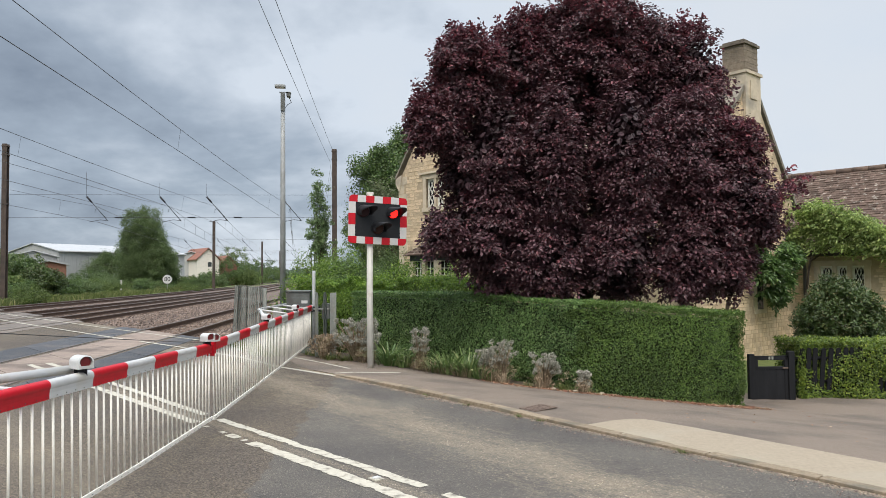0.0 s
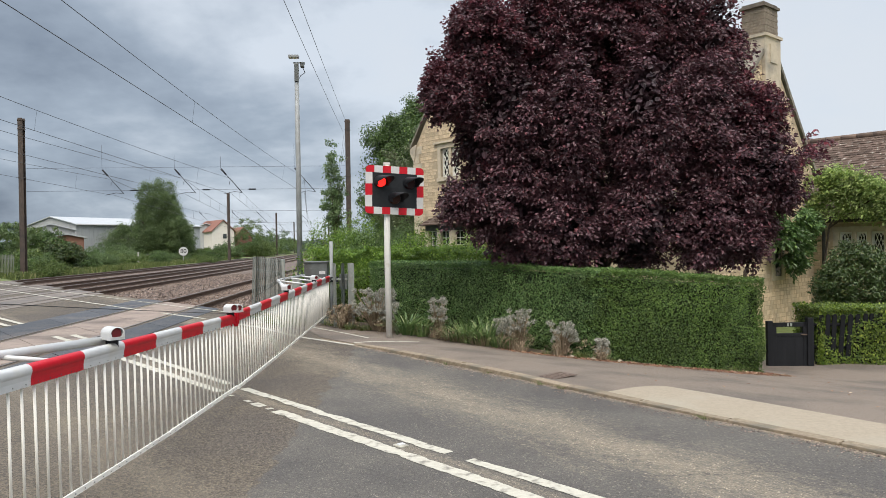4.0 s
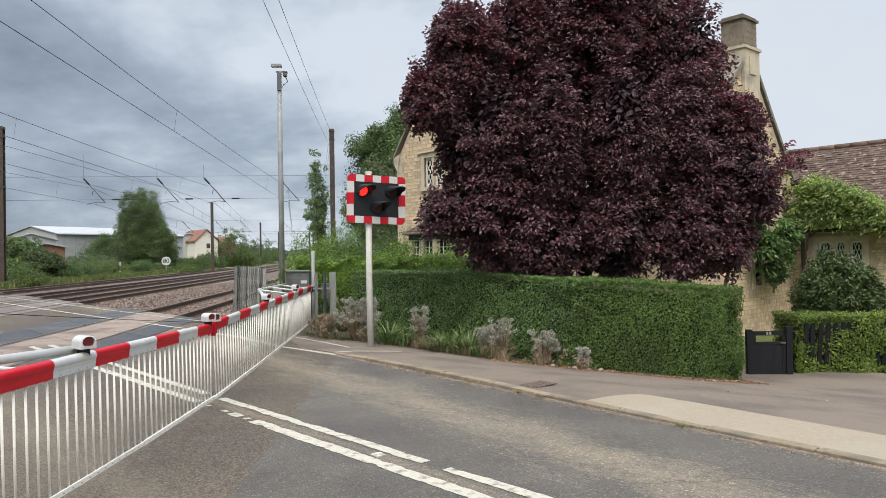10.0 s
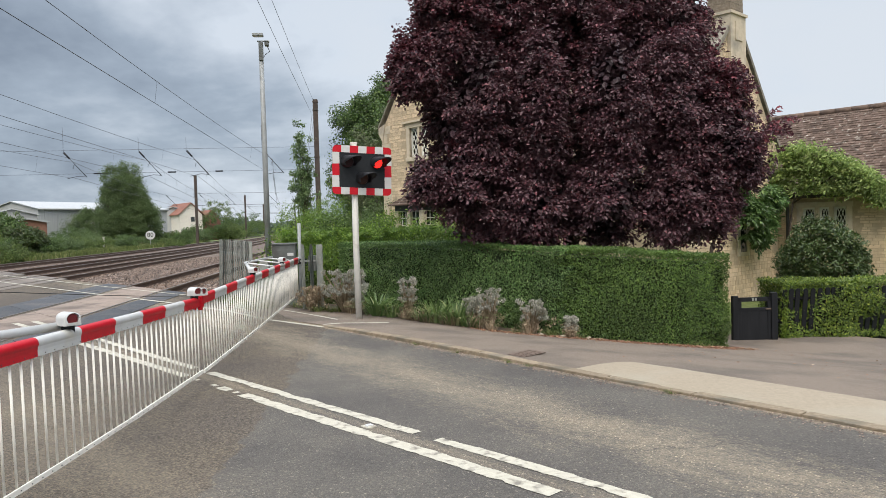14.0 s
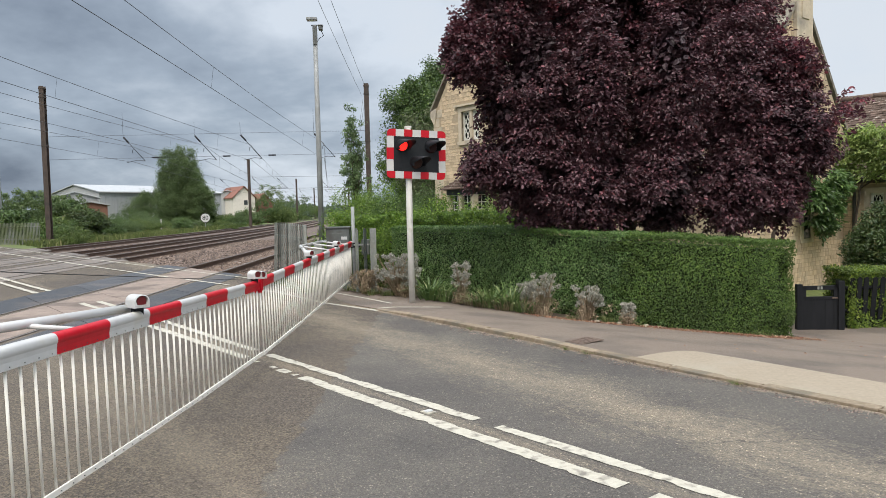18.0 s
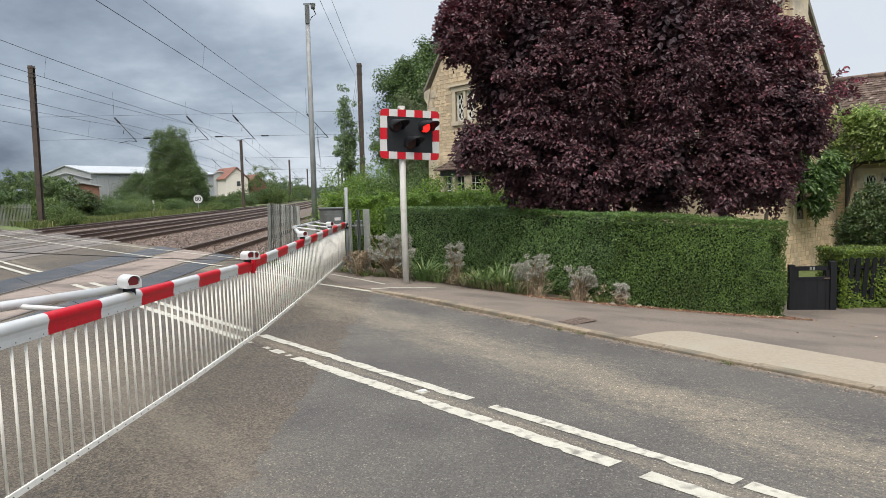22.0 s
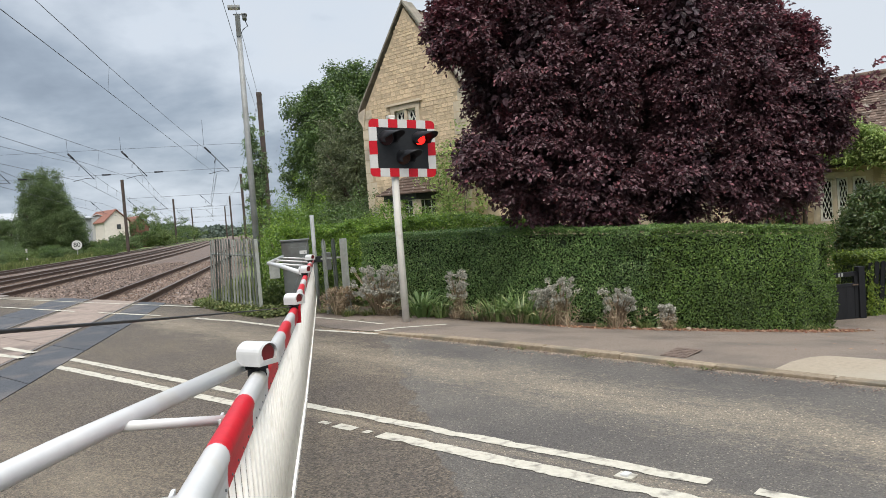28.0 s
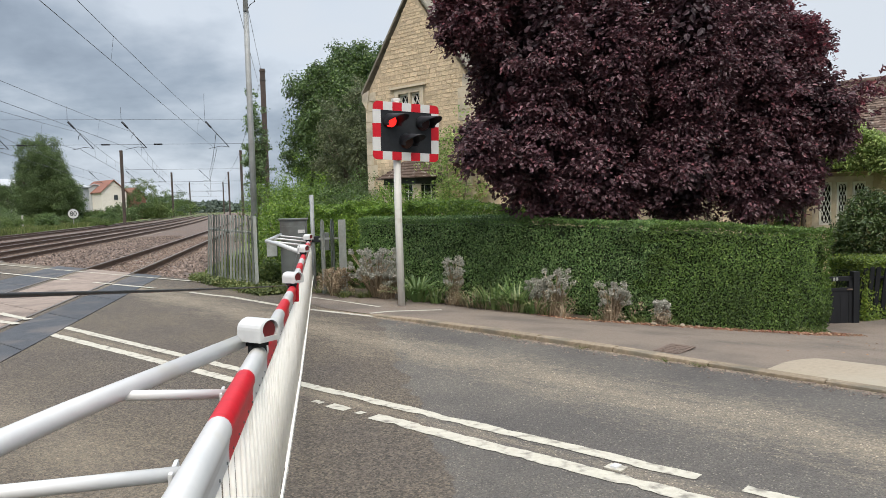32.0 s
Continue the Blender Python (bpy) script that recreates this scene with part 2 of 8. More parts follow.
M_SLEEPER = surface("concrete_sleeper", (0.16, 0.13, 0.11), (0.25, 0.21, 0.18), 8, 0.9, bump=0.3, vary="object")
M_BALLAST = surface("ballast_bed", (0.046, 0.033, 0.027), (0.175, 0.134, 0.112), 26, 0.95, bump=1.0, bump_scale=24, detail=3, stain=(0.13, 0.085, 0.065), stain_at=0.6, stain_scale=0.5)
M_STONES = surface("ballast_stone", (0.092, 0.068, 0.056), (0.235, 0.184, 0.158), 5, 0.95, vary="island", amount=0.55)
M_MAST = surface("brown_steel_mast", (0.045, 0.032, 0.027), (0.075, 0.055, 0.046), 4, 0.75, stain=(0.03, 0.026, 0.024), stain_scale=1.2)
M_GRASS = surface("rough_grass", (0.045, 0.075, 0.018), (0.13, 0.16, 0.045), 3.0, 0.95, bump=0.8, bump_scale=10, stain=(0.16, 0.14, 0.065), stain_at=0.6, stain_scale=0.12)
M_EARTH = surface("bed_soil", (0.040, 0.030, 0.020), (0.085, 0.062, 0.042), 12, 0.95, bump=0.8, bump_scale=30, stain=(0.12, 0.09, 0.06), stain_scale=2)
M_SOIL = surface("dry_verge_soil", (0.060, 0.046, 0.032), (0.135, 0.108, 0.078), 22, 0.95, bump=0.9, bump_scale=60, stain=(0.075, 0.085, 0.03), stain_at=0.55, stain_scale=2.5)
M_LINE = surface("worn_road_paint", (0.38, 0.36, 0.30), (0.49, 0.47, 0.40), 22, 0.8, stain=(0.18, 0.168, 0.143), stain_at=0.605, stain_scale=13, bump=0.4, bump_scale=90)
M_LINE_FAINT = surface("faded_road_paint", (0.20, 0.185, 0.15), (0.42, 0.40, 0.33), 12, 0.85, stain=(0.125, 0.115, 0.10), stain_at=0.47, stain_scale=3.5, bump=0.4, bump_scale=90)
M_KERB = surface("kerb_stone", (0.160, 0.126, 0.086), (0.285, 0.230, 0.162), 18, 0.9, vary="object", amount=0.14, bump=0.4, stain=(0.12, 0.11, 0.085), stain_at=0.6, stain_scale=2.5)
M_CONC = surface("pale_concrete", (0.245, 0.207, 0.155), (0.305, 0.26, 0.197), 30, 0.9, bump=0.3, bump_scale=80, stain=(0.29, 0.26, 0.205), stain_at=0.62, stain_scale=1.1)
M_PANEL_RED = surface("rust_stained_deck", (0.185, 0.145, 0.120), (0.275, 0.220, 0.185), 5, 0.85, vary="object", amount=0.12, bump=0.4, stain=(0.12, 0.095, 0.08), stain_scale=1.1, stain_at=0.57)
M_PANEL_PALE = surface("pale_deck_panel", (0.130, 0.112, 0.098), (0.185, 0.158, 0.136), 4, 0.85, vary="object", amount=0.1, bump=0.3, stain=(0.11, 0.10, 0.092), stain_scale=0.9, stain_at=0.57)
M_PANEL_DARK = surface("dark_rubber_deck", (0.030, 0.033, 0.038), (0.055, 0.058, 0.065), 6, 0.6, vary="object", amount=0.2, bump=0.4, stain=(0.09, 0.08, 0.075), stain_scale=1.5)
M_STONE = surface("buff_limestone", (0.49, 0.38, 0.25), (0.67, 0.54, 0.38), 5, 0.92, vary="object", amount=0.17, bump=0.5, bump_scale=30, stain=(0.36, 0.30, 0.22), stain_at=0.62, stain_scale=1.4)
M_STONEJ = surface("buff_limestone_courses", (0.49, 0.38, 0.25), (0.67, 0.54, 0.38), 5, 0.92, vary="island", amount=0.17, bump=0.5, bump_scale=30, stain=(0.36, 0.30, 0.22), stain_at=0.62, stain_scale=1.4)
M_COPING = surface("weathered_coping", (0.16, 0.145, 0.12), (0.27, 0.245, 0.20), 5, 0.9, bump=0.4, stain=(0.10, 0.10, 0.075), stain_at=0.55, stain_scale=2)
M_MORTAR = surface("lime_mortar", (0.36, 0.285, 0.19), (0.46, 0.375, 0.265), 12, 0.95, bump=0.4)
M_DRESSED = surface("dressed_stone", (0.46, 0.39, 0.29), (0.58, 0.505, 0.39), 6, 0.88, bump=0.3, stain=(0.28, 0.255, 0.215), stain_at=0.6, stain_scale=1.6)
M_DARKBRICK = surface("sooty_brick", (0.10, 0.085, 0.068), (0.17, 0.145, 0.115), 14, 0.9, bump=0.5, stain=(0.075, 0.065, 0.05), stain_scale=2)
M_CHIMNEY = surface("weathered_tan_brick", (0.16, 0.13, 0.095), (0.26, 0.215, 0.165), 14, 0.9, bump=0.5, stain=(0.10, 0.085, 0.065), stain_scale=2)
M_TILE = surface("stone_slate", (0.075, 0.053, 0.043), (0.140, 0.102, 0.084), 9, 0.95, vary="island", amount=0.35, bump=0.4, stain=(0.44, 0.42, 0.37), stain_at=0.675, stain_scale=8.0, spec=0.15)
M_TILEP = surface("stone_slate_piece", (0.075, 0.053, 0.043), (0.140, 0.102, 0.084), 9, 0.95, vary="object", amount=0.35, bump=0.4, stain=(0.44, 0.42, 0.37), stain_at=0.675, stain_scale=8.0, spec=0.15)
M_RIDGE = surface("brown_ridge_tile", (0.10, 0.068, 0.052), (0.17, 0.118, 0.092), 8, 0.85, vary="object")
M_BLACKWOOD = surface("black_painted_wood", (0.006, 0.007, 0.009), (0.013, 0.014, 0.017), 7, 0.7, spec=0.25, stretch=(1, 1, 0.2))
M_FRAME = surface("white_window_paint", (0.62, 0.61, 0.56), (0.74, 0.73, 0.68), 8, 0.5)
M_LEAD = surface("lead_dark", (0.02, 0.02, 0.022), (0.035, 0.035, 0.038), 12, 0.5)
M_IRON = surface("rusty_iron", (0.085, 0.060, 0.048), (0.15, 0.108, 0.085), 20, 0.75, bump=0.4)
M_BARK = surface("bark", (0.045, 0.034, 0.027), (0.095, 0.073, 0.058), 9, 0.95, bump=0.8, stretch=(1, 1, 0.3))
M_SHED = surface("grey_cladding", (0.33, 0.342, 0.352), (0.40, 0.412, 0.42), 2, 0.7, stretch=(6, 6, 0.3))
M_SHEDROOF = surface("pale_sheet_roof", (0.33, 0.35, 0.37), (0.42, 0.44, 0.46), 1.5, 0.6, stretch=(8, 0.5, 1))
M_BRICK = surface("red_brick_far", (0.165, 0.080, 0.056), (0.235, 0.118, 0.084), 6, 0.9)
M_RENDER = surface("cream_render", (0.60, 0.555, 0.51), (0.68, 0.635, 0.585), 3, 0.85)
M_REDTILE = surface("red_pantile", (0.19, 0.082, 0.058), (0.26, 0.115, 0.08), 5, 0.8, vary="island")
M_YELLOW = surface("yellow_paint", (0.62, 0.42, 0.02), (0.72, 0.50, 0.03), 8, 0.5)
M_ORANGE = surface("orange_paint", (0.38, 0.075, 0.03), (0.46, 0.10, 0.04), 8, 0.5)
M_CARWHITE = surface("white_car_paint", (0.70, 0.71, 0.72), (0.76, 0.77, 0.78), 5, 0.25, clear=0.6)
M_DARKRED = surface("dark_red_car_paint", (0.06, 0.012, 0.012), (0.08, 0.016, 0.016), 5, 0.25, clear=0.6)
M_TYRE = surface("tyre_rubber", (0.01, 0.01, 0.011), (0.02, 0.02, 0.021), 10, 0.8)
M_CONCPOST = surface("weathered_concrete_post", (0.34, 0.33, 0.31), (0.46, 0.45, 0.42), 9, 0.9)

M_PLUM = leaf_surface("purple_plum_leaf", (0.042, 0.019, 0.025), (0.142, 0.070, 0.086), (0.22, 0.076, 0.090), rough=0.43, through_light=0.25, spec=0.5)
M_PLUM_RED = leaf_surface("young_plum_leaf", (0.044, 0.014, 0.022), (0.165, 0.060, 0.076), (0.27, 0.062, 0.080), rough=0.43, through_light=0.35, spec=0.5)
# inner plum leaves: shade within the crown is put into this darker colour
M_PLUM_IN = leaf_surface("shaded_plum_leaf", (0.020, 0.011, 0.015), (0.055, 0.028, 0.036), rough=0.5, through_light=0.1, spec=0.3)
M_HEDGE = leaf_surface("privet_leaf", (0.040, 0.096, 0.026), (0.165, 0.280, 0.078), (0.31, 0.42, 0.16), rough=0.32, through_light=0.3)
M_HEDGE_YG = leaf_surface("young_privet_leaf", (0.034, 0.074, 0.012), (0.106, 0.184, 0.032), (0.18, 0.265, 0.058), rough=0.4, through_light=0.25)
M_LIME = leaf_surface("fresh_green_leaf", (0.052, 0.112, 0.012), (0.15, 0.25, 0.030), (0.26, 0.37, 0.06), rough=0.4, through_light=0.35)
M_CHESTNUT = leaf_surface("chestnut_leaf", (0.030, 0.064, 0.015), (0.095, 0.160, 0.040), (0.16, 0.235, 0.065), rough=0.42, through_light=0.25)
M_BIRCH = leaf_surface("poplar_leaf", (0.065, 0.115, 0.04), (0.16, 0.24, 0.10), (0.22, 0.29, 0.14), rough=0.4, through_light=0.3)
M_WILLOW = leaf_surface("willow_leaf", (0.050, 0.088, 0.028), (0.130, 0.190, 0.066), (0.19, 0.26, 0.10), rough=0.45, through_light=0.3)
M_OLIVE = leaf_surface("grey_olive_leaf", (0.062, 0.080, 0.036), (0.145, 0.170, 0.085), (0.20, 0.225, 0.12), rough=0.5, through_light=0.3)
M_SCRUB = leaf_surface("scrub_leaf", (0.040, 0.075, 0.015), (0.13, 0.19, 0.045), (0.22, 0.26, 0.08), rough=0.5, through_light=0.3)
M_WISTERIA = leaf_surface("wisteria_leaf", (0.120, 0.195, 0.050), (0.37, 0.47, 0.160), (0.54, 0.61, 0.27), rough=0.45, through_light=0.5)
M_ELDER = leaf_surface("elder_leaf", (0.035, 0.075, 0.020), (0.105, 0.185, 0.055), (0.22, 0.33, 0.11), rough=0.36, through_light=0.3)
M_LAUREL = leaf_surface("laurel_leaf", (0.026, 0.052, 0.013), (0.082, 0.128, 0.036), (0.14, 0.13, 0.05), rough=0.36, through_light=0.22)
M_YELLOWGREEN = leaf_surface("golden_hedge_leaf", (0.044, 0.085, 0.014), (0.175, 0.255, 0.032), (0.33, 0.40, 0.06), rough=0.4, through_light=0.3)
M_SILVER = leaf_surface("silver_foliage", (0.21, 0.21, 0.175), (0.43, 0.425, 0.365), (0.57, 0.555, 0.49), rough=0.7, through_light=0.2)
M_DRY = leaf_surface("dry_seedhead", (0.20, 0.145, 0.09), (0.40, 0.32, 0.225), (0.52, 0.43, 0.31), rough=0.8, through_light=0.2)
M_BLADE = leaf_surface("iris_blade", (0.065, 0.125, 0.035), (0.20, 0.29, 0.10), (0.36, 0.38, 0.20), rough=0.4, through_light=0.3)
# paler, bluer green: distance haze is mixed into the leaf colour
M_FARWOOD = leaf_surface("hazy_distant_leaf", (0.060, 0.085, 0.070), (0.105, 0.140, 0.110), (0.13, 0.165, 0.13), rough=0.7, through_light=0.15)
M_VERGE = leaf_surface("verge_grass", (0.055, 0.082, 0.018), (0.15, 0.185, 0.055), (0.29, 0.28, 0.13), rough=0.6, through_light=0.3)
M_LITTER = leaf_surface("fallen_leaf", (0.16, 0.05, 0.035), (0.36, 0.22, 0.13), (0.50, 0.42, 0.32), rough=0.8, through_light=0.1)


def road_surface():
    """Chipped asphalt: dark fresh patches, worn tan aggregate along the wheel tracks, cracks and tar."""
    mt, nt, bs = principled("asphalt_road")
    N, L = nt.nodes.new, nt.links.new
    tc = N("ShaderNodeTexCoord")

    def noise_tex(scale, detail=5.0, vec=None, rough=0.6):
        n = N("ShaderNodeTexNoise")
        n.inputs["Scale"].default_value, n.inputs["Detail"].default_value = scale, detail
        n.inputs["Roughness"].default_value = rough
        L(vec or tc.outputs["Object"], n.inputs["Vector"])
        return n.outputs["Fac"]

    def ramp(fac, stops):
        r = N("ShaderNodeValToRGB")
        e = r.color_ramp.elements
        e[0].position, e[0].color = stops[0][0], (*stops[0][1], 1)
        e[1].position, e[1].color = stops[-1][0], (*stops[-1][1], 1)
        for p, c in stops[1:-1]:
            q = e.new(p)
            q.color = (*c, 1)
        L(fac, r.inputs[0])
        return r.outputs[0]

    def mix(fac, a, b, mode="MIX"):
        x = N("ShaderNodeMixRGB")
        x.blend_type = mode
        for i, v in enumerate((fac, a, b)):
            if isinstance(v, float):
                x.inputs[i].default_value = v
            elif isinstance(v, tuple):
                x.inputs[i].default_value = (*v, 1)
            else:
                L(v, x.inputs[i])
        return x.outputs[0]

    def m(op, p, q=0.0, r=None):
        n = N("ShaderNodeMath")
        n.operation = op
        for k, v in enumerate((p, q, r)):
            if v is None:
                continue
            if isinstance(v, (int, float)):
                n.inputs[k].default_value = v
            else:
                L(v, n.inputs[k])
        return n.outputs[0]

    sep = N("ShaderNodeSeparateXYZ")
    L(tc.outputs["Object"], sep.inputs[0])
    x, y, _ = sep.outputs
    across = m("ADD", m("MULTIPLY", x, NX), m("MULTIPLY", y, NY))
    along = m("ADD", m("MULTIPLY", x, DX), m("MULTIPLY", y, DY))
    chips = N("ShaderNodeTexVoronoi")
    chips.inputs["Scale"].default_value = 118
    L(tc.outputs["Object"], chips.inputs["Vector"])
    coarse = N("ShaderNodeTexVoronoi")
    coarse.inputs["Scale"].default_value = 84
    L(tc.outputs["Object"], coarse.inputs["Vector"])
    # dark dense surfacing with sparse pale chips
    speck = ramp(chips.outputs["Color"], [(0.0, (0.50, 0.50, 0.50)), (0.70, (1.0, 1.0, 1.0)), (0.84, (1.30, 1.28, 1.22)), (1.0, (3.0, 2.9, 2.65))])
    smooth_col = mix(1.0, ramp(noise_tex(0.9), [(0.35, (0.077, 0.071, 0.066)), (0.65, (0.119, 0.109, 0.095))]), speck, "MULTIPLY")
    # open brown chippings on the approach to the rails
    speck2 = ramp(coarse.outputs["Color"], [(0.0, (0.28, 0.28, 0.28)), (0.5, (0.92, 0.91, 0.89)), (1.0, (2.05, 1.98, 1.82))])
    chip_col = mix(1.0, ramp(noise_tex(0.55, 3.0), [(0.35, (0.074, 0.062, 0.052)), (0.68, (0.106, 0.088, 0.066))]), speck2, "MULTIPLY")
    edge = m("SUBTRACT", m("MULTIPLY_ADD", y, 0.05, -1.18), x)
    edge = m("ADD", edge, m("MULTIPLY", m("SUBTRACT", noise_tex(2.2, 6.0), 0.5), 0.5))
    near_rails = ramp(m("ADD", edge, 0.5), [(0.49, (0, 0, 0)), (0.51, (1, 1, 1))])
    col = mix(near_rails, smooth_col, chip_col)
    # polished tan wheel tracks
    mp = N("ShaderNodeCombineXYZ")
    L(across, mp.inputs[0])
    L(m("MULTIPLY", along, 0.30), mp.inputs[1])
    streak = noise_tex(4.5, 9.0, mp.outputs[0], 0.72)
    grain = noise_tex(46.0, 4.0, mp.outputs[0], 0.7)
    for centre, slope, width, power in ((3.95, 0.13, 0.66, 0.82), (1.55, 0.0, 0.5, 0.35), (3.24, 0.0, 0.12, 0.55)):
        off = m("SUBTRACT", across, m("MULTIPLY_ADD", along, slope, centre))
        bell = m("MAXIMUM", m("SUBTRACT", 1.0, m("DIVIDE", m("ABSOLUTE", off), width * 1.5)), 0.0)
        msk = m("ADD", m("MULTIPLY", bell, 0.62), m("ADD", m("MULTIPLY", m("SUBTRACT", streak, 0.5), 1.1), m("MULTIPLY", m("SUBTRACT", grain, 0.5), 1.1)))
        msk = m("MULTIPLY", msk, m("MINIMUM", m("MULTIPLY", bell, 3.0), 1.0))
        tan = ramp(msk, [(0.26, (0, 0, 0)), (0.74, (power, power, power))])
        col = mix(tan, col, mix(1.0, (0.262, 0.222, 0.165), speck, "MULTIPLY"))
    # sand that gathers along the kerb, which runs a little askew to the lane
    run = m("MINIMUM", m("MAXIMUM", along, -3.0), 9.6)
    gutter = m("SUBTRACT", across, m("MULTIPLY_ADD", run, 0.083, 5.24))
    gm = ramp(m("ADD", m("MULTIPLY", gutter, 4.0), m("MULTIPLY", m("SUBTRACT", noise_tex(6.0, 6.0), 0.5), 0.9)), [(0.1, (0, 0, 0)), (0.45, (0.85, 0.85, 0.85))])
    right_lane = ramp(m("MULTIPLY_ADD", along, -0.05, 1.0), [(0.46, (0, 0, 0)), (0.5, (1, 1, 1))])
    col = mix(mix(1.0, gm, right_lane, "MULTIPLY"), col, mix(1.0, (0.25, 0.20, 0.145), speck2, "MULTIPLY"))
    # crazing
    crack = N("ShaderNodeTexVoronoi")
    crack.feature = "DISTANCE_TO_EDGE"
    crack.inputs["Scale"].default_value = 0.55
    wob = N("ShaderNodeVectorMath")
    nz = N("ShaderNodeTexNoise")
    nz.inputs["Scale"].default_value, nz.inputs["Detail"].default_value = 3.0, 7.0
    L(tc.outputs["Object"], nz.inputs["Vector"])
    wob.operation = "MULTIPLY_ADD"
    L(nz.outputs["Color"], wob.inputs[0])
    wob.inputs[1].default_value = (0.9, 0.9, 0.9)
    L(tc.outputs["Object"], wob.inputs[2])
    L(wob.outputs[0], crack.inputs["Vector"])
    line = ramp(crack.outputs["Distance"], [(0.0, (1, 1, 1)), (0.006, (0, 0, 0))])
    col = mix(mix(1.0, line, ramp(noise_tex(0.7), [(0.5, (0, 0, 0)), (0.6, (0.85, 0.85, 0.85))]), "MULTIPLY"), col, (0.028, 0.027, 0.026))
    L(col, bs.inputs["Base Color"])
    bs.inputs["Roughness"].default_value = 0.85
    bp = N("ShaderNodeBump")
    bp.inputs["Strength"].default_value, bp.inputs["Distance"].default_value = 0.7, 0.012
    L(coarse.outputs["Distance"], bp.inputs["Height"])
    L(bp.outputs[0], bs.inputs["Normal"])
    return mt


M_ROAD = road_surface()
M_PATH = surface("brown_grey_footway", (0.140, 0.112, 0.090), (0.215, 0.176, 0.142), 60, 0.9, bump=0.6, bump_scale=110, stain=(0.118, 0.098, 0.082), stain_at=0.53, stain_scale=1.1)


def glass_surface():
    mt, nt, bs = principled("window_glass")
    bs.inputs["Base Color"].default_value = (0.05, 0.06, 0.065, 1)
    bs.inputs["Roughness"].default_value = 0.05
    bs.inputs["Transmission Weight"].default_value = 0.35
    return mt


M_GLASS = glass_surface()


# ---- mesh helpers ----
def part(name, bm, material, parent=None, label="", smooth_shade=False):
    me = bpy.data.meshes.new(name)
    bm.to_mesh(me)
    bm.free()
    if smooth_shade:
        me.shade_smooth()
    me.materials.append(material)
    ob = new(name, me)
    ob.parent = parent
    if label:
        ob["label"] = label
    return ob


def empty(name, x=0.0, y=0.0, z=0.0, rz=0.0):
    ob = new(name)
    ob.empty_display_size = 0.1
    ob.matrix_basis = pose(x, y, z, 0, 0, rz)
    return ob


def box(bm, size, at=(0, 0, 0), rot=None, bevel=0.0):
    """A box, with chamfered edges where bevel is given."""
    m = Matrix.Translation(at) @ (rot.to_4x4() if rot else Matrix.Identity(4)) @ Matrix.Diagonal((*size, 1))
    made = bmesh.ops.create_cube(bm, size=1.0, matrix=m)
    if bevel:
        edges = list({e for v in made["verts"] for e in v.link_edges})
        bmesh.ops.bevel(bm, geom=edges, offset=bevel, segments=2, profile=0.7, affect="EDGES")


def tube(bm, points, radii, seg=8, caps=True):
    """A round bar along points; radii is one number or one for each point."""
    pts = [Vector(p) for p in points]
    if isinstance(radii, (int, float)):
        radii = [radii] * len(pts)
    rings = []
    up0 = Vector((0.13, 0.21, 0.97))
    for i, p in enumerate(pts):
        d = (pts[min(i + 1, len(pts) - 1)] - pts[max(i - 1, 0)]).normalized()
        up = up0 if abs(d.dot(up0)) < 0.9 else Vector((1, 0.1, 0))
        a = d.cross(up).normalized()
        b = d.cross(a)
        rings.append([bm.verts.new(p + radii[i] * (math.cos(2 * math.pi * k / seg) * a + math.sin(2 * math.pi * k / seg) * b)) for k in range(seg)])
    for r0, r1 in zip(rings, rings[1:]):
        for k in range(seg):
            f = bm.faces.new((r0[k], r0[(k + 1) % seg], r1[(k + 1) % seg], r1[k]))
            f.smooth = True
    if caps:
        bm.faces.new(rings[0][::-1])
        bm.faces.new(rings[-1])


def sheet(name, outline, z, depth, material, parent=None, height=None):
    """A flat slab with the given outline; height(x, y) shifts its top."""
    bm = bmesh.new()
    top = [bm.verts.new((x, y, z + (height(x, y) if height else 0))) for x, y in outline]
    low = [bm.verts.new((v.co.x, v.co.y, v.co.z - depth)) for v in top]
    bm.faces.new(top)
    bm.faces.new(low[::-1])
    n = len(top)
    for i in range(n):
        bm.faces.new((top[i], low[i], low[(i + 1) % n], top[(i + 1) % n]))
    bmesh.ops.recalc_face_normals(bm, faces=bm.faces)
    return part(name, bm, material, parent)


def fast_mesh(name, verts, faces, material, parent=None, label="", smooth_shade=False):
    """A mesh out of arrays: verts (n, 3), faces (m, k)."""
    verts, faces = np.asarray(verts, np.float32), np.asarray(faces, np.int32)
    me = bpy.data.meshes.new(name)
    k = faces.shape[1]
    me.vertices.add(len(verts))
    me.vertices.foreach_set("co", verts.ravel())
    me.loops.add(faces.size)
    me.loops.foreach_set("vertex_index", faces.ravel())
    me.polygons.add(len(faces))
    me.polygons.foreach_set("loop_start", np.arange(0, faces.size, k, dtype=np.int32))
    me.update(calc_edges=True)
    if smooth_shade:
        me.shade_smooth()
    else:
        me.shade_flat()
    me.materials.append(material)
    ob = new(name, me)
    ob.parent = parent
    if label:
        ob["label"] = label
    return ob


RNG = np.random.default_rng(7)


def unit(v):
    return v / np.maximum(np.linalg.norm(v, axis=1, keepdims=True), 1e-6)


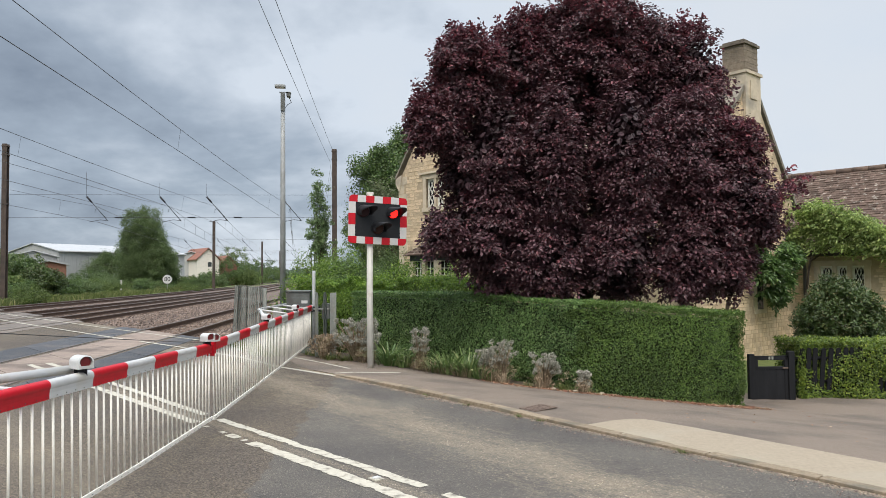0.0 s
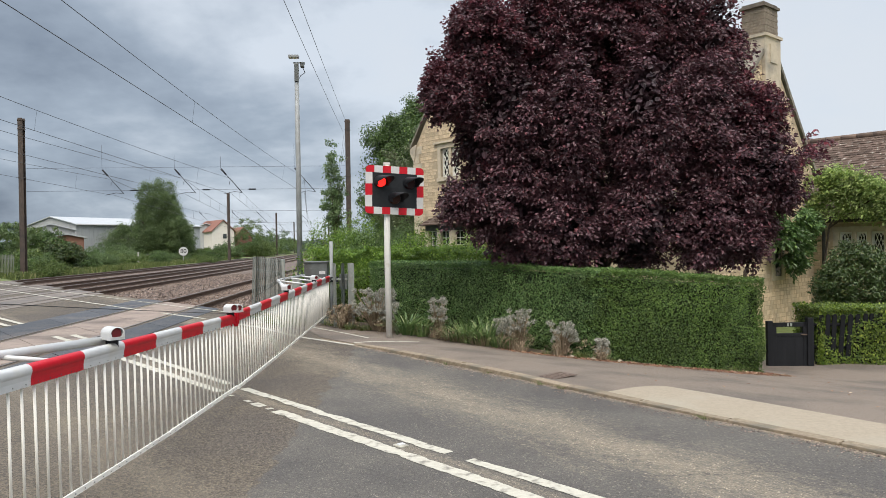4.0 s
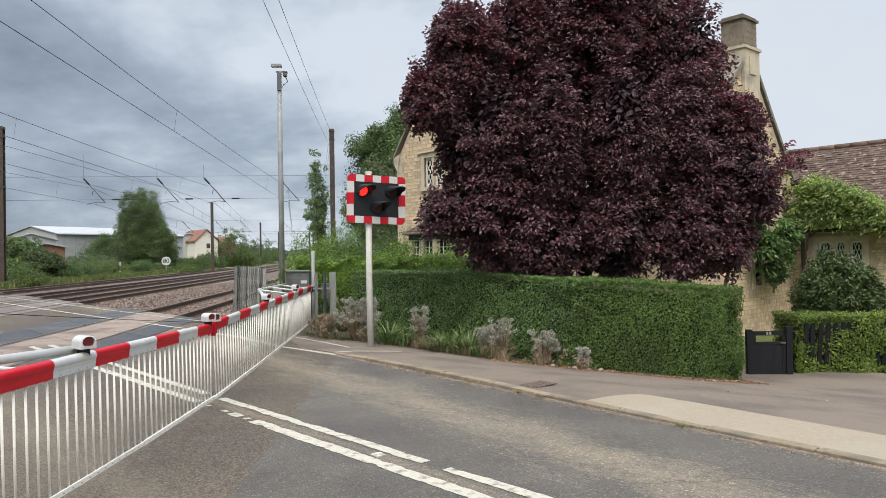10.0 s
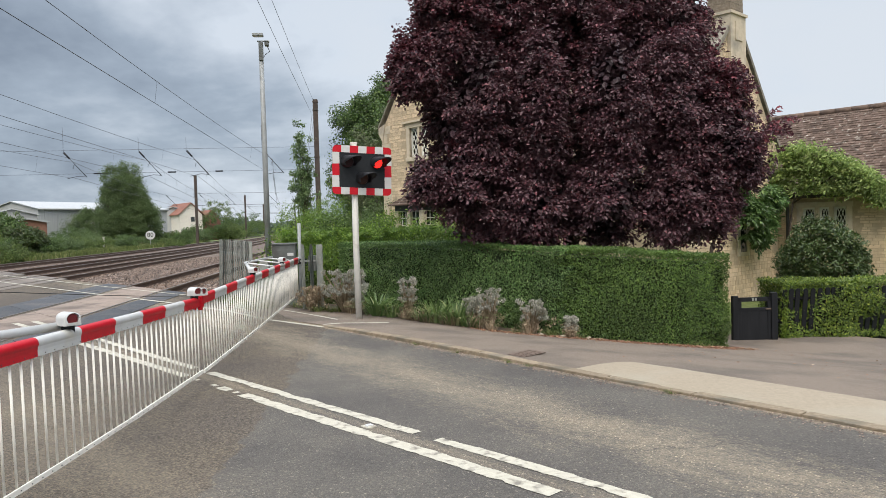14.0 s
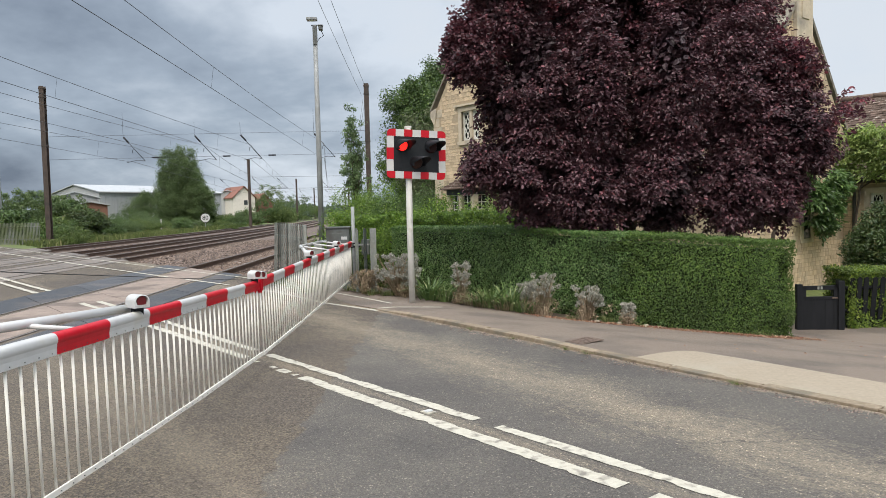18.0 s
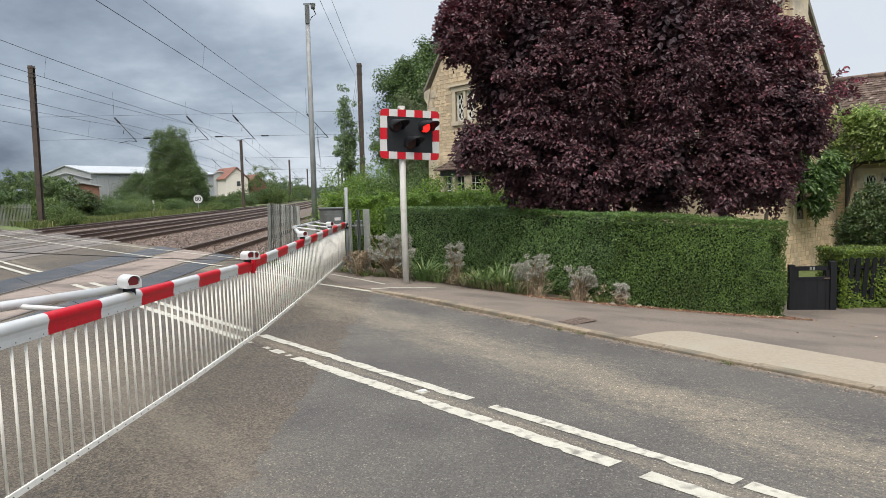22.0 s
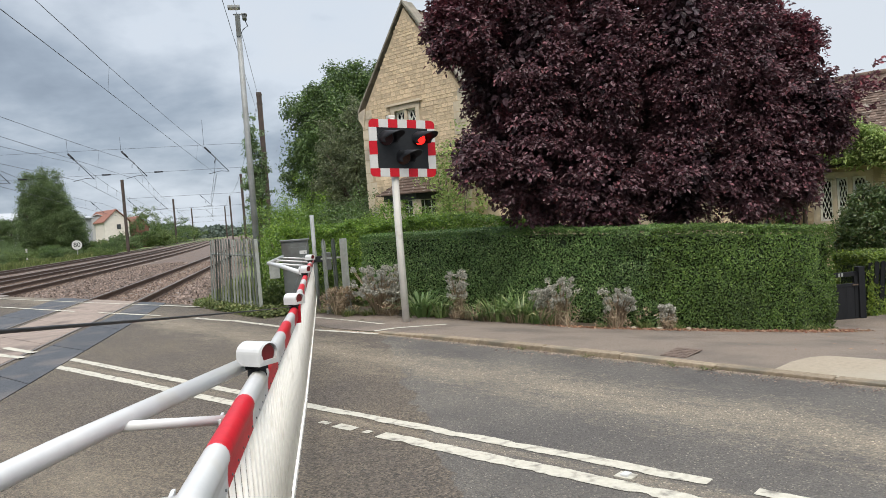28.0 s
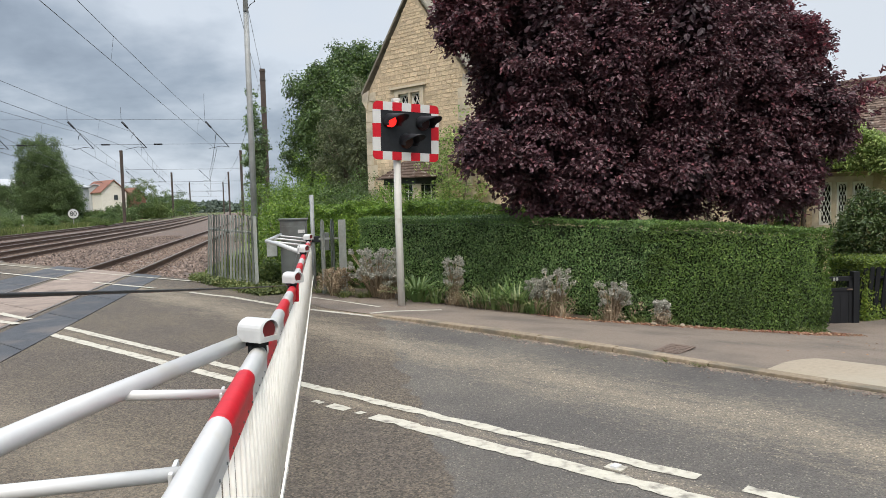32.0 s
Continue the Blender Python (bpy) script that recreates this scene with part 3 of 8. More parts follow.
def leaf_arrays(at, normal, size, wide=0.5, fold=0.25, along=None):
    """Pointed leaves of six corners, folded at the rib."""
    n = len(at)
    nrm = unit(normal)
    t = RNG.normal(size=(n, 3)) if along is None else along
    t = unit(t - nrm * np.sum(t * nrm, 1, keepdims=True))
    s = np.cross(nrm, t)
    sz = np.broadcast_to(np.asarray(size, float), (n,))[:, None]
    w = sz * wide * 0.5
    v = np.empty((n, 6, 3))
    v[:, 0] = at
    v[:, 1] = at + t * sz * 0.3 + s * w + nrm * w * fold
    v[:, 2] = at + t * sz * 0.7 + s * w * 0.8 + nrm * w * fold
    v[:, 3] = at + t * sz - nrm * sz * 0.08
    v[:, 4] = at + t * sz * 0.7 - s * w * 0.8 + nrm * w * fold
    v[:, 5] = at + t * sz * 0.3 - s * w + nrm * w * fold
    i = np.arange(n)[:, None] * 6
    f = np.concatenate([i + np.array([[0, 1, 2, 3]]), i + np.array([[3, 4, 5, 0]])])
    return v.reshape(-1, 3), f


def foliage(name, at, normal, size, material, parent=None, label="", wide=0.5, fold=0.25, along=None):
    v, f = leaf_arrays(np.asarray(at), np.asarray(normal), size, wide, fold, along)
    return fast_mesh(name, v, f, material, parent, label)


def clump_cloud(centres, radius, per, up=0.35, squash=0.8):
    """Leaf places and facings in soft clumps round the centres."""
    c = np.repeat(np.asarray(centres), per, axis=0)
    r = np.repeat(np.broadcast_to(np.asarray(radius, float), (len(centres),)), per)[:, None]
    d = unit(RNG.normal(size=c.shape))
    off = d * r * RNG.random((len(c), 1)) ** 0.45
    off[:, 2] *= squash
    nrm = d + np.array([0, 0, up]) + 0.45 * RNG.normal(size=c.shape)
    return c + off, nrm


def crown_centres(n, centre, radii, inner=0.55, wobble=0.25, freq=0.5, floor=-1.0, seed=0):
    """Clump centres in the outer part of a lumpy ellipsoid."""
    out = []
    rng = np.random.default_rng(100 + seed)
    while len(out) < n:
        d = rng.normal(size=3)
        d /= np.linalg.norm(d)
        if d[2] < floor:
            continue
        k = 1 + wobble * noise.noise(Vector(d * 2.2 * freq * 2) + Vector((seed * 3.1, 0, 0))) * 1.6
        r = (inner + (1 - inner) * rng.random() ** 0.6) * k
        out.append(np.array(centre) + d * np.array(radii) * r)
    return np.array(out)


def tree(name, base, trunk_r, crown, radii, clumps, clump_r, per, leaf, material, label, category="tree", limbs=7, inner=0.5,
         wobble=0.3, wide=0.5, seed=0, up=0.35, squash=0.8, twigs=0, floor=-1.0, bark=None):
    """A tapered trunk with limbs under a crown of leaf clumps with an uneven outline."""
    root = empty(name, *base)
    tagged(root, label, category)
    rng = random.Random(seed)
    bm = bmesh.new()
    c = Vector(crown) - Vector(base)
    tube(bm, [(0, 0, -0.15), (0.02, 0.01, c.z * 0.25), c * 0.55, c + Vector((0, 0, radii[2] * 0.5))], [trunk_r * 1.25, trunk_r, trunk_r * 0.75, trunk_r * 0.2], 10)
    part("trunk", bm, bark or M_BARK, root)
    for i in range(limbs):
        bm = bmesh.new()
        a = 2 * math.pi * (i + rng.random() * 0.5) / limbs
        s = c * (0.3 + 0.35 * rng.random())
        e = c + Vector((math.cos(a) * radii[0], math.sin(a) * radii[1], radii[2] * rng.uniform(-0.3, 0.6))) * 0.75
        m = (s + e) / 2 + Vector((0, 0, 0.12 * radii[2]))
        tube(bm, [s, m, e], [trunk_r * 0.5, trunk_r * 0.32, trunk_r * 0.08], 6)
        part("limb", bm, bark or M_BARK, root)
    cen = crown_centres(clumps, c, radii, inner, wobble, seed=seed, floor=floor)
    at, nrm = clump_cloud(cen, clump_r * np.random.default_rng(seed).uniform(0.6, 1.3, clumps), per, up, squash)
    if twigs:
        r2 = np.random.default_rng(seed + 5)
        far = cen[np.argsort(-np.linalg.norm((cen - np.array(c)) / np.array(radii), axis=1))[:twigs]]
        d = unit(far - np.array(c)) + 0.35 * r2.normal(size=far.shape)
        steps = np.linspace(0.0, 1.0, 16)
        ex = (far[:, None] + unit(d)[:, None] * (steps * clump_r * 1.5)[None, :, None]).reshape(-1, 3)
        ex += r2.normal(size=ex.shape) * 0.05
        at, nrm = np.concatenate([at, ex]), np.concatenate([nrm, r2.normal(size=ex.shape) + [0, 0, 0.4]])
    ls = leaf * RNG.uniform(0.65, 1.25, len(at))
    foliage("crown", at, nrm, ls, material, root, wide=wide)
    return root


def sprays(centres, out, length, per, droop=0.5, loose=0.35, hang=-0.45):
    """Leaves set along short drooping twigs: lit from above, tips hanging outwards."""
    n = len(centres)
    o = unit(out * [1, 1, 0.35] + 0.3 * RNG.normal(size=out.shape))
    side = unit(np.cross(o, [0.0, 0.0, 1.0]) + 1e-6)
    s = RNG.uniform(-0.6, 1.0, (n, per, 1)) * length
    w = RNG.normal(0, 0.32, (n, per, 1)) * length
    at = centres[:, None] + o[:, None] * s + side[:, None] * w
    at[..., 2] += -droop * np.abs(s[..., 0]) ** 1.3 - 0.35 * np.abs(w[..., 0]) + RNG.normal(0, 0.06, (n, per)) * length * 3
    nrm = 0.55 * o[:, None] + np.array([0, 0, 0.75]) + loose * RNG.normal(size=at.shape)
    al = o[:, None] + side[:, None] * np.sign(w) * 0.6 + 0.4 * RNG.normal(size=at.shape) + np.array([0, 0, hang])
    return at.reshape(-1, 3), nrm.reshape(-1, 3), al.reshape(-1, 3)


def prism(bm, outline, d, depth):
    """A block with the outline, pushed by depth along d."""
    a = [bm.verts.new(p) for p in outline]
    b = [bm.verts.new(Vector(p) + d * depth) for p in outline]
    n = len(a)
    bm.faces.new(a)
    bm.faces.new(b[::-1])
    for i in range(n):
        bm.faces.new((a[i], b[i], b[(i + 1) % n], a[(i + 1) % n]))
    bmesh.ops.recalc_face_normals(bm, faces=bm.faces)

# ---- ground, railway, road ----
def ground_height(x, y):
    u, c = to_uc(x, y)
    z = -0.10 + fall(u, c)
    w = smooth(-3.4, -4.6, x) * (1 - smooth(-22.0, -23.2, x))
    z -= 0.30 * w
    if -1.6 < c < 7.9:
        z = min(z, -0.12)
    return z


def build_ground():
    xs = [-3000, -1200, -500, -250, -150, -100, -80] + list(np.arange(-64, 26, 1.0)) + [40, 80, 200, 600, 3000]
    ys = [-3000, -600, -100, -40] + list(np.arange(-20, 70, 1.0)) + [80, 95, 120, 160, 220, 320, 500, 900, 1800, 3500]
    v = [(x, y, ground_height(x, y)) for y in ys for x in xs]
    n = len(xs)
    f = [(j * n + i, j * n + i + 1, (j + 1) * n + i + 1, (j + 1) * n + i) for j in range(len(ys) - 1) for i in range(n - 1)]
    ob = fast_mesh("ground", v, f, M_GRASS, smooth_shade=True)
    tagged(ob, "rough green and straw-coloured grass ground beside railway", "ground", kind="structure")


build_ground()

ROAD_L, ROAD_R = -0.2, 6.2


def kerb_c(u):
    return 5.36 + 0.083 * max(-3.0, min(u, 9.6))


def drift(u):
    """The road bears gently away to the west beyond the first track."""
    return -0.135 * max(0.0, u - 13.0) ** 0.6


def build_road():
    left = [(-60, ROAD_L), (9, ROAD_L), (10.5, -1.3)] + [(u, -1.3) for u in range(14, 47, 4)] + [(u, ROAD_L - 0.2) for u in (50, 60, 75, 90, 120, 200, 400)]
    right = [(u, 6.5) for u in (400, 200, 120, 90, 75, 60, 54)] + [(u, 8.0) for u in range(52, 16, -4)] + [(15.2, 7.7), (13.6, 7.6), (12.0, 7.5), (10.6, 7.0)]
    left, right = [[(u, c + drift(u)) for u, c in q] for q in (left, right)]
    right += [(u, kerb_c(u) + 0.06) for u in np.linspace(10.2, -3.0, 22)] + [(-60, 5.17)]
    pts = [tuple(uc(u, c).xy) for u, c in left + right]
    ob = sheet("road", pts, 0.0, 0.1, M_ROAD)
    return tagged(ob, "worn grey asphalt road with tan patches and cracks", "road", kind="structure")


road = build_road()


def line_on_road(u0, c0, u1, c1, w=0.1, z=0.004, height=None, worn=True):
    """One painted stroke with ragged edges."""
    n = max(2, int(min(abs(u1 - u0) + abs(c1 - c0), 18) / 0.045))
    bm = bmesh.new()
    rows = []
    for i in range(n + 1):
        t = i / n
        u, c = u0 + (u1 - u0) * t, c0 + (c1 - c0) * t
        p = uc(u, c + drift(u))
        s = (uc(u1, c1 + drift(u1)) - uc(u0, c0 + drift(u0))).normalized()
        s = Vector((-s.y, s.x, 0))
        k = []
        for side in (0, 9):
            q = Vector((u * 2.2, side + c * 3, 1.0))
            e = 0.10 * noise.noise(q) + 0.16 * noise.noise(q * 5.0) + 0.14 * noise.noise(q * 13.0)
            bite = noise.noise(Vector((u * 6.0, side + c, 7.0)))
            k.append(w / 2 * (1 + e - (1.1 * (bite - 0.30) if bite > 0.30 else 0.0)))
        zz = z + (height(p.x, p.y) if height else 0)
        rows.append([bm.verts.new((p.x + s.x * k[0], p.y + s.y * k[0], zz)), bm.verts.new((p.x - s.x * k[1], p.y - s.y * k[1], zz))])
    for r0, r1 in zip(rows, rows[1:]):
        bm.faces.new((r0[0], r0[1], r1[1], r1[0]))
    for f in bm.faces:
        f.normal_update()
        if f.normal.z < 0:
            f.normal_flip()
    return part("road_line", bm, M_LINE if worn else M_LINE_FAINT, road)


def build_lines():
    for u0, u1 in ((7.4, 4.03), (3.80, 2.0), (1.95, -1.0), (-1.15, -5.0), (-5.2, -30)):
        line_on_road(u0, 3.37, u1, 3.37)
    for u0, u1, w in ((7.16, 7.10, 0.05), (6.80, 6.70, 0.06), (6.62, 6.42, 0.09), (6.32, 6.26, 0.06), (6.16, 2.56, 0.12), (2.37, -30, 0.12)):
        line_on_road(u0, 3.11, u1, 3.11, w)
    line_on_road(7.75, 3.37, 12.25, 3.41)
    line_on_road(7.4, 3.12, 11.9, 3.10, 0.11)
    for u0, u1 in ((13.2, 14.3), (17.3, 60)):
        line_on_road(u0, 3.42, u1, 3.5, 0.11, 0.016)
        line_on_road(u0 - 0.3, 3.12, u1, 3.2, 0.11, 0.016)
    line_on_road(9.40, 6.12, 11.0, 6.05, 0.075)
    line_on_road(11.0, 6.05, 14.2, 6.42, 0.09)
    line_on_road(15.3, 6.42, 17.6, 6.4, 0.09, 0.016)
    line_on_road(18.6, 6.38, 52, 6.3, 0.09, 0.016)
    line_on_road(14.9, 7.5, 50, 7.55, 0.07, 0.016)
    line_on_road(12.1, 6.94, 10.0, 6.79, 0.05, 0.0445, pave_z)
    line_on_road(5.1, 0.22, 11, 0.25, 0.085, 0.004, None, False)
    line_on_road(11.2, 0.25, 50, 0.25, 0.11, 0.018)
    u = 15.0
    while u < 42:
        line_on_road(u, -1.12, u + 1.5, -1.12, 0.12, 0.016)
        u += 1.75
    line_on_road(66, 0.4, 66.2, 3.1, 0.3)


def road_stud():
    p = uc(4.42, 3.235)
    root = tagged(empty("road_stud", p.x, p.y, 0.0, 35), "small worn white reflecting stud set between road lines", "road stud")
    for nm, size, at, mt in (("base", (0.08, 0.10, 0.012), (0, 0, 0.004), M_LINE), ("reflector", (0.055, 0.04, 0.016), (0, 0, 0.012), M_WHITE)):
        bm = bmesh.new()
        box(bm, size, at, bevel=0.004)
        part(nm, bm, mt, root)


TRACKS = (-5.95, -11.6, -14.95, -19.4)


def build_deck():
    """Panels between and beside the rails, laid on the crossing."""
    deck = tagged(empty("crossing_deck"), "rust-stained and dark rubber panels between rails of crossing", "crossing", kind="structure")
    for tx in TRACKS:
        strips = ((-0.65, 0.65, M_PANEL_RED), (0.83, 1.5, M_PANEL_DARK), (-1.9, -0.83, M_PANEL_DARK)) if tx > -7 else ((-0.65, 0.65, M_PANEL_PALE), (0.84, 1.3, M_PANEL_PALE), (-1.3, -0.84, M_PANEL_PALE))
        for a, b, mt in strips:
            n = 7
            for i in range(n):
                c0, c1 = -1.25 + 8.8 * i / n, -1.25 + 8.8 * (i + 1) / n - 0.015
                q = []
                for x, c in ((tx + a, c0), (tx + b, c0), (tx + b, c1), (tx + a, c1)):
                    y = (c - x * NX) / NY
                    q.append((x, y))
                sheet("deck_panel", q, 0.010, 0.05, mt, deck)


def build_track(tx, index):
    tr = tagged(empty("railway_track"), "rusty steel rails on concrete sleepers in ballast", "railway", "tracks over the crossing", "structure")
    ys = list(np.arange(-30, 100, 2.5)) + list(np.arange(100, 420, 10.0))
    for side in (-0.752, 0.752):
        for nm, mt, prof in (("rail", M_RAIL, ((-0.07, -0.165), (0.07, -0.165), (0.065, -0.15), (0.010, -0.135), (0.010, -0.045), (0.035, -0.03), (0.035, -0.004), (-0.035, -0.004), (-0.035, -0.03), (-0.010, -0.045), (-0.010, -0.135), (-0.065, -0.15))),
                             ("rail_head", M_RAILTOP, ((-0.026, -0.006), (0.026, -0.006), (0.022, 0.013), (-0.022, 0.013)))):
            k = len(prof)
            v = [(tx + side + bend(y) + px, y, pz) for y in ys for px, pz in prof]
            f = [(j * k + i, j * k + (i + 1) % k, (j + 1) * k + (i + 1) % k, (j + 1) * k + i) for j in range(len(ys) - 1) for i in range(k)]
            fast_mesh(nm, v, f, mt, tr)
    yc = list(np.arange(10, 60, 0.6)) + list(np.arange(60, 420, 6.0))
    yc = [y for y in yc if to_uc(tx, y)[1] > 8.6]
    offs = (-1.15, -0.95, -0.6, -0.2, 0.2, 0.6, 0.95, 1.15)
    v = [(tx + bend(y) + o * (1 + 0.12 * noise.noise(Vector((y, o, tx)))), y, -0.178 - (0.02 if abs(o) > 1 else 0) + 0.02 * noise.noise(Vector((o * 3 + tx, y * 1.7, 0)))) for y in yc for o in offs]
    k = len(offs)
    f = [(j * k + i, j * k + i + 1, (j + 1) * k + i + 1, (j + 1) * k + i) for j in range(len(yc) - 1) for i in range(k - 1)]
    fast_mesh("crib", v, f, M_CRIB, tr, "rust-brown stone bed between rails", True)
    bm = bmesh.new()
    box(bm, (2.5, 0.26, 0.12), (0, 0, 0), bevel=0.015)
    me = bpy.data.meshes.new("sleeper")
    bm.to_mesh(me)
    bm.free()
    me.materials.append(M_SLEEPER)
    y = 9.0
    while y < 62:
        u, c = to_uc(tx, y)
        if c > 9.2:
            ob = new("sleeper", me)
            ob.parent = tr
            ob.matrix_basis = pose(tx + bend(y), y, -0.235)
        y += 0.65


def ballast_height(x, y):
    """Shoulders between the tracks lie a little higher than the cribs."""
    b = bend(y)
    d = min(abs(x - b - t) for t in TRACKS)
    z = -0.185 + (0.09 * smooth(1.25, 1.9, d) if d > 1.2 else 0)
    if x - b > -4.6:
        z -= 0.14 * smooth(-4.6, -3.6, x - b)
    if x - b < -20.7:
        z -= 0.1 * smooth(-20.7, -22.0, x - b)
    return z + 0.025 * noise.noise(Vector((x * 1.7, y * 1.7, 0)))


def build_ballast():
    rows = []
    ys = list(np.arange(-30, 60, 0.6)) + list(np.arange(60, 420, 6.0))
    offs = list(np.arange(-22.2, -3.2, 0.38))
    v, f = [], []
    for y in ys:
        for o in offs:
            x = o + bend(y)
            c = to_uc(x, y)[1]
            z = ballast_height(x, y)
            if -1.35 < c < 7.75:
                z = -0.26
            v.append((x, y, z))
    n = len(offs)
    f = [(j * n + i, j * n + i + 1, (j + 1) * n + i + 1, (j + 1) * n + i) for j in range(len(ys) - 1) for i in range(n - 1)]
    ob = fast_mesh("ballast", v, f, M_BALLAST, smooth_shade=True)
    tagged(ob, "brownish grey stone ballast bed under the tracks", "ballast", kind="structure")
    # loose stones on the nearer bed
    count = 34000
    px = RNG.uniform(-17, -3.6, count)
    py = 13 + 34 * RNG.random(count) ** 1.5
    keep = [i for i in range(count) if to_uc(px[i], py[i])[1] > 7.9]
    px, py = px[keep], py[keep]
    px = px + np.array([bend(y) for y in py])
    pz = np.array([ballast_height(a, b) for a, b in zip(px, py)])
    s = RNG.uniform(0.022, 0.048, len(px))
    base = np.array([(1, 0, 0), (-1, 0, 0), (0, 1, 0), (0, -1, 0), (0, 0, 1), (0, 0, -1)], float)
    tri = np.array([(0, 2, 4), (2, 1, 4), (1, 3, 4), (3, 0, 4), (2, 0, 5), (1, 2, 5), (3, 1, 5), (0, 3, 5)])
    near_rail = np.array([min(abs(a - bend(b) - t) for t in TRACKS) for a, b in zip(px, py)]) < 1.1 + RNG.normal(0, 0.12, len(px))
    for pick, mt, lab in ((~near_rail, M_STONES, "loose crushed granite stones on the track bed"), (near_rail, M_RUSTSTONE, "rust-brown crushed stones between the rails")):
        qx, qy, qz, qs = px[pick], py[pick], pz[pick], s[pick]
        v = base[None] * qs[:, None, None] * RNG.uniform(0.6, 1.4, (len(qx), 6, 1)) + RNG.normal(size=(len(qx), 6, 3)) * qs[:, None, None] * 0.25
        v = v + np.stack([qx, qy, qz + 0.008], 1)[:, None]
        f = (np.arange(len(qx))[:, None, None] * 6 + tri[None]).reshape(-1, 3)
        ob = fast_mesh("ballast_stones", v.reshape(-1, 3), f, mt)
        tagged(ob, lab, "stones", kind="stuff")


build_deck()
for i, tx in enumerate(TRACKS):
    build_track(tx, i)
build_ballast()


# ---- footway, kerb, bed ----
UP_AXIS = Vector((0, 0, 1))
BED = [(-1.55, 14.1), (-0.75, 13.2), (0.18, 12.7), (0.95, 11.95), (1.65, 11.25), (2.35, 10.75), (2.9, 10.45), (3.9, 10.12), (4.75, 10.0), (5.5, 10.15)]


def pave_z(x, y):
    u, c = to_uc(x, y)
    return fall(u, c) - 0.024 * smooth(6.0, 4.3, u) * (1 - smooth(7.0, 8.0, c)) - 0.034 * smooth(8.2, 9.5, u)


def strip(name, front, back, material, lift, depth=0.12):
    """A pavement of quads between two polylines, on the falling ground."""
    v, f = [], []
    n, k = len(front), 9
    for (ax, ay), (bx, by) in zip(front, back):
        for j in range(k):
            t = j / (k - 1)
            x, y = ax + (bx - ax) * t, ay + (by - ay) * t
            v.append((x, y, lift + pave_z(x, y)))
    for i in range(n - 1):
        for j in range(k - 1):
            a = i * k + j
            f.append((a, a + k, a + k + 1, a + 1))
    return fast_mesh(name, v, f, material, smooth_shade=True)


def build_pavement():
    us = list(np.linspace(12.2, -2, 90)) + list(np.linspace(-3, -40, 16))
    front = [tuple(uc(u, kerb_c(u) + 0.065 + 0.5 * smooth(10.2, 12.2, u)).xy) for u in us]
    back = [tuple(uc(u, 7.9 if u > 11 else 7.9 + 5.5 * smooth(9, 5, u)).xy) for u in us]
    ob = strip("pavement", front, back, M_PATH, 0.040)
    tagged(ob, "brown-grey worn asphalt footway and driveway apron", "pavement", kind="structure")
    us = list(np.linspace(4.5, 3.7, 24)) + list(np.linspace(3.4, -12, 24))
    front = [tuple(uc(u, kerb_c(u) + 0.075).xy) for u in us]
    back = [tuple(uc(u, kerb_c(u) + 0.13 + 0.70 * (1 - max(0.0, min(1.0, (u - 4.18) / 0.32)) ** 2) ** 0.5 + 0.1 * smooth(2, 0, u)).xy) for u in us]
    ob = strip("crossover_slab", front, back, M_CONC, 0.046)
    tagged(ob, "pale tan concrete vehicle crossover slab", "pavement", kind="structure")
    bed_b = [(-1.2, 14.9), (-0.4, 14.2), (0.6, 13.8), (1.5, 13.0), (2.3, 12.2), (3.0, 11.7), (3.5, 11.4), (4.2, 11.1), (4.95, 11.0), (5.6, 11.1)]
    ob = strip("flower_bed", BED, bed_b, M_EARTH, 0.046)
    tagged(ob, "dry brown soil bed along the hedge", "flower bed", kind="structure")
    kerb = tagged(empty("kerb"), "weathered tan kerb stones along the road", "kerb", kind="structure")
    bm = bmesh.new()
    box(bm, (0.125, 0.905, 0.2), (0, 0, -0.1), bevel=0.012)
    me = bpy.data.meshes.new("kerb_stone")
    bm.to_mesh(me)
    bm.free()
    me.materials.append(M_KERB)
    u = 9.52
    rng = random.Random(4)
    while u > -22:
        a, b = uc(u, kerb_c(u) + 0.06), uc(u - 0.915, kerb_c(u - 0.915) + 0.06)
        d = b - a
        ob = new("kerb_stone", me)
        ob.parent = kerb
        top, end = [0.045 - 0.024 * smooth(6.0, 4.3, q) - 0.034 * smooth(8.2, 9.5, q) + rng.uniform(-0.001, 0.004) for q in (u, u - 0.915)]
        ob.matrix_basis = Matrix.Translation(((a + b) / 2).to_3d() + Vector((0, 0, (top + end) / 2))) @ pose(0, 0, 0, math.degrees(math.atan2(end - top, 0.915)), rng.uniform(-1, 1), math.degrees(math.atan2(-d.x, d.y)))
        u -= 0.915
    cover = tagged(empty("drain_cover", 1.75, 8.03, 0.0345 + pave_z(1.75, 8.03), 37), "rusty square iron inspection cover set in footway", "manhole cover")
    lean = Vector(((pave_z(1.65, 8.03) - pave_z(1.85, 8.03)) / 0.2, (pave_z(1.75, 7.93) - pave_z(1.75, 8.13)) / 0.2, 1)).normalized()
    cover.matrix_basis = Matrix.Translation(cover.location) @ UP_AXIS.rotation_difference(lean).to_matrix().to_4x4() @ pose(0, 0, 0, 0, 0, 37)
    bm = bmesh.new()
    box(bm, (0.38, 0.24, 0.008), (0, 0, 0.003), bevel=0.003)
    part("frame", bm, M_IRON, cover)
    for i in range(5):
        for j in range(4):
            bm = bmesh.new()
            box(bm, (0.055, 0.042, 0.005), (-0.14 + 0.07 * i, -0.078 + 0.052 * j, 0.008), bevel=0.001)
            part("stud", bm, M_IRON, cover)


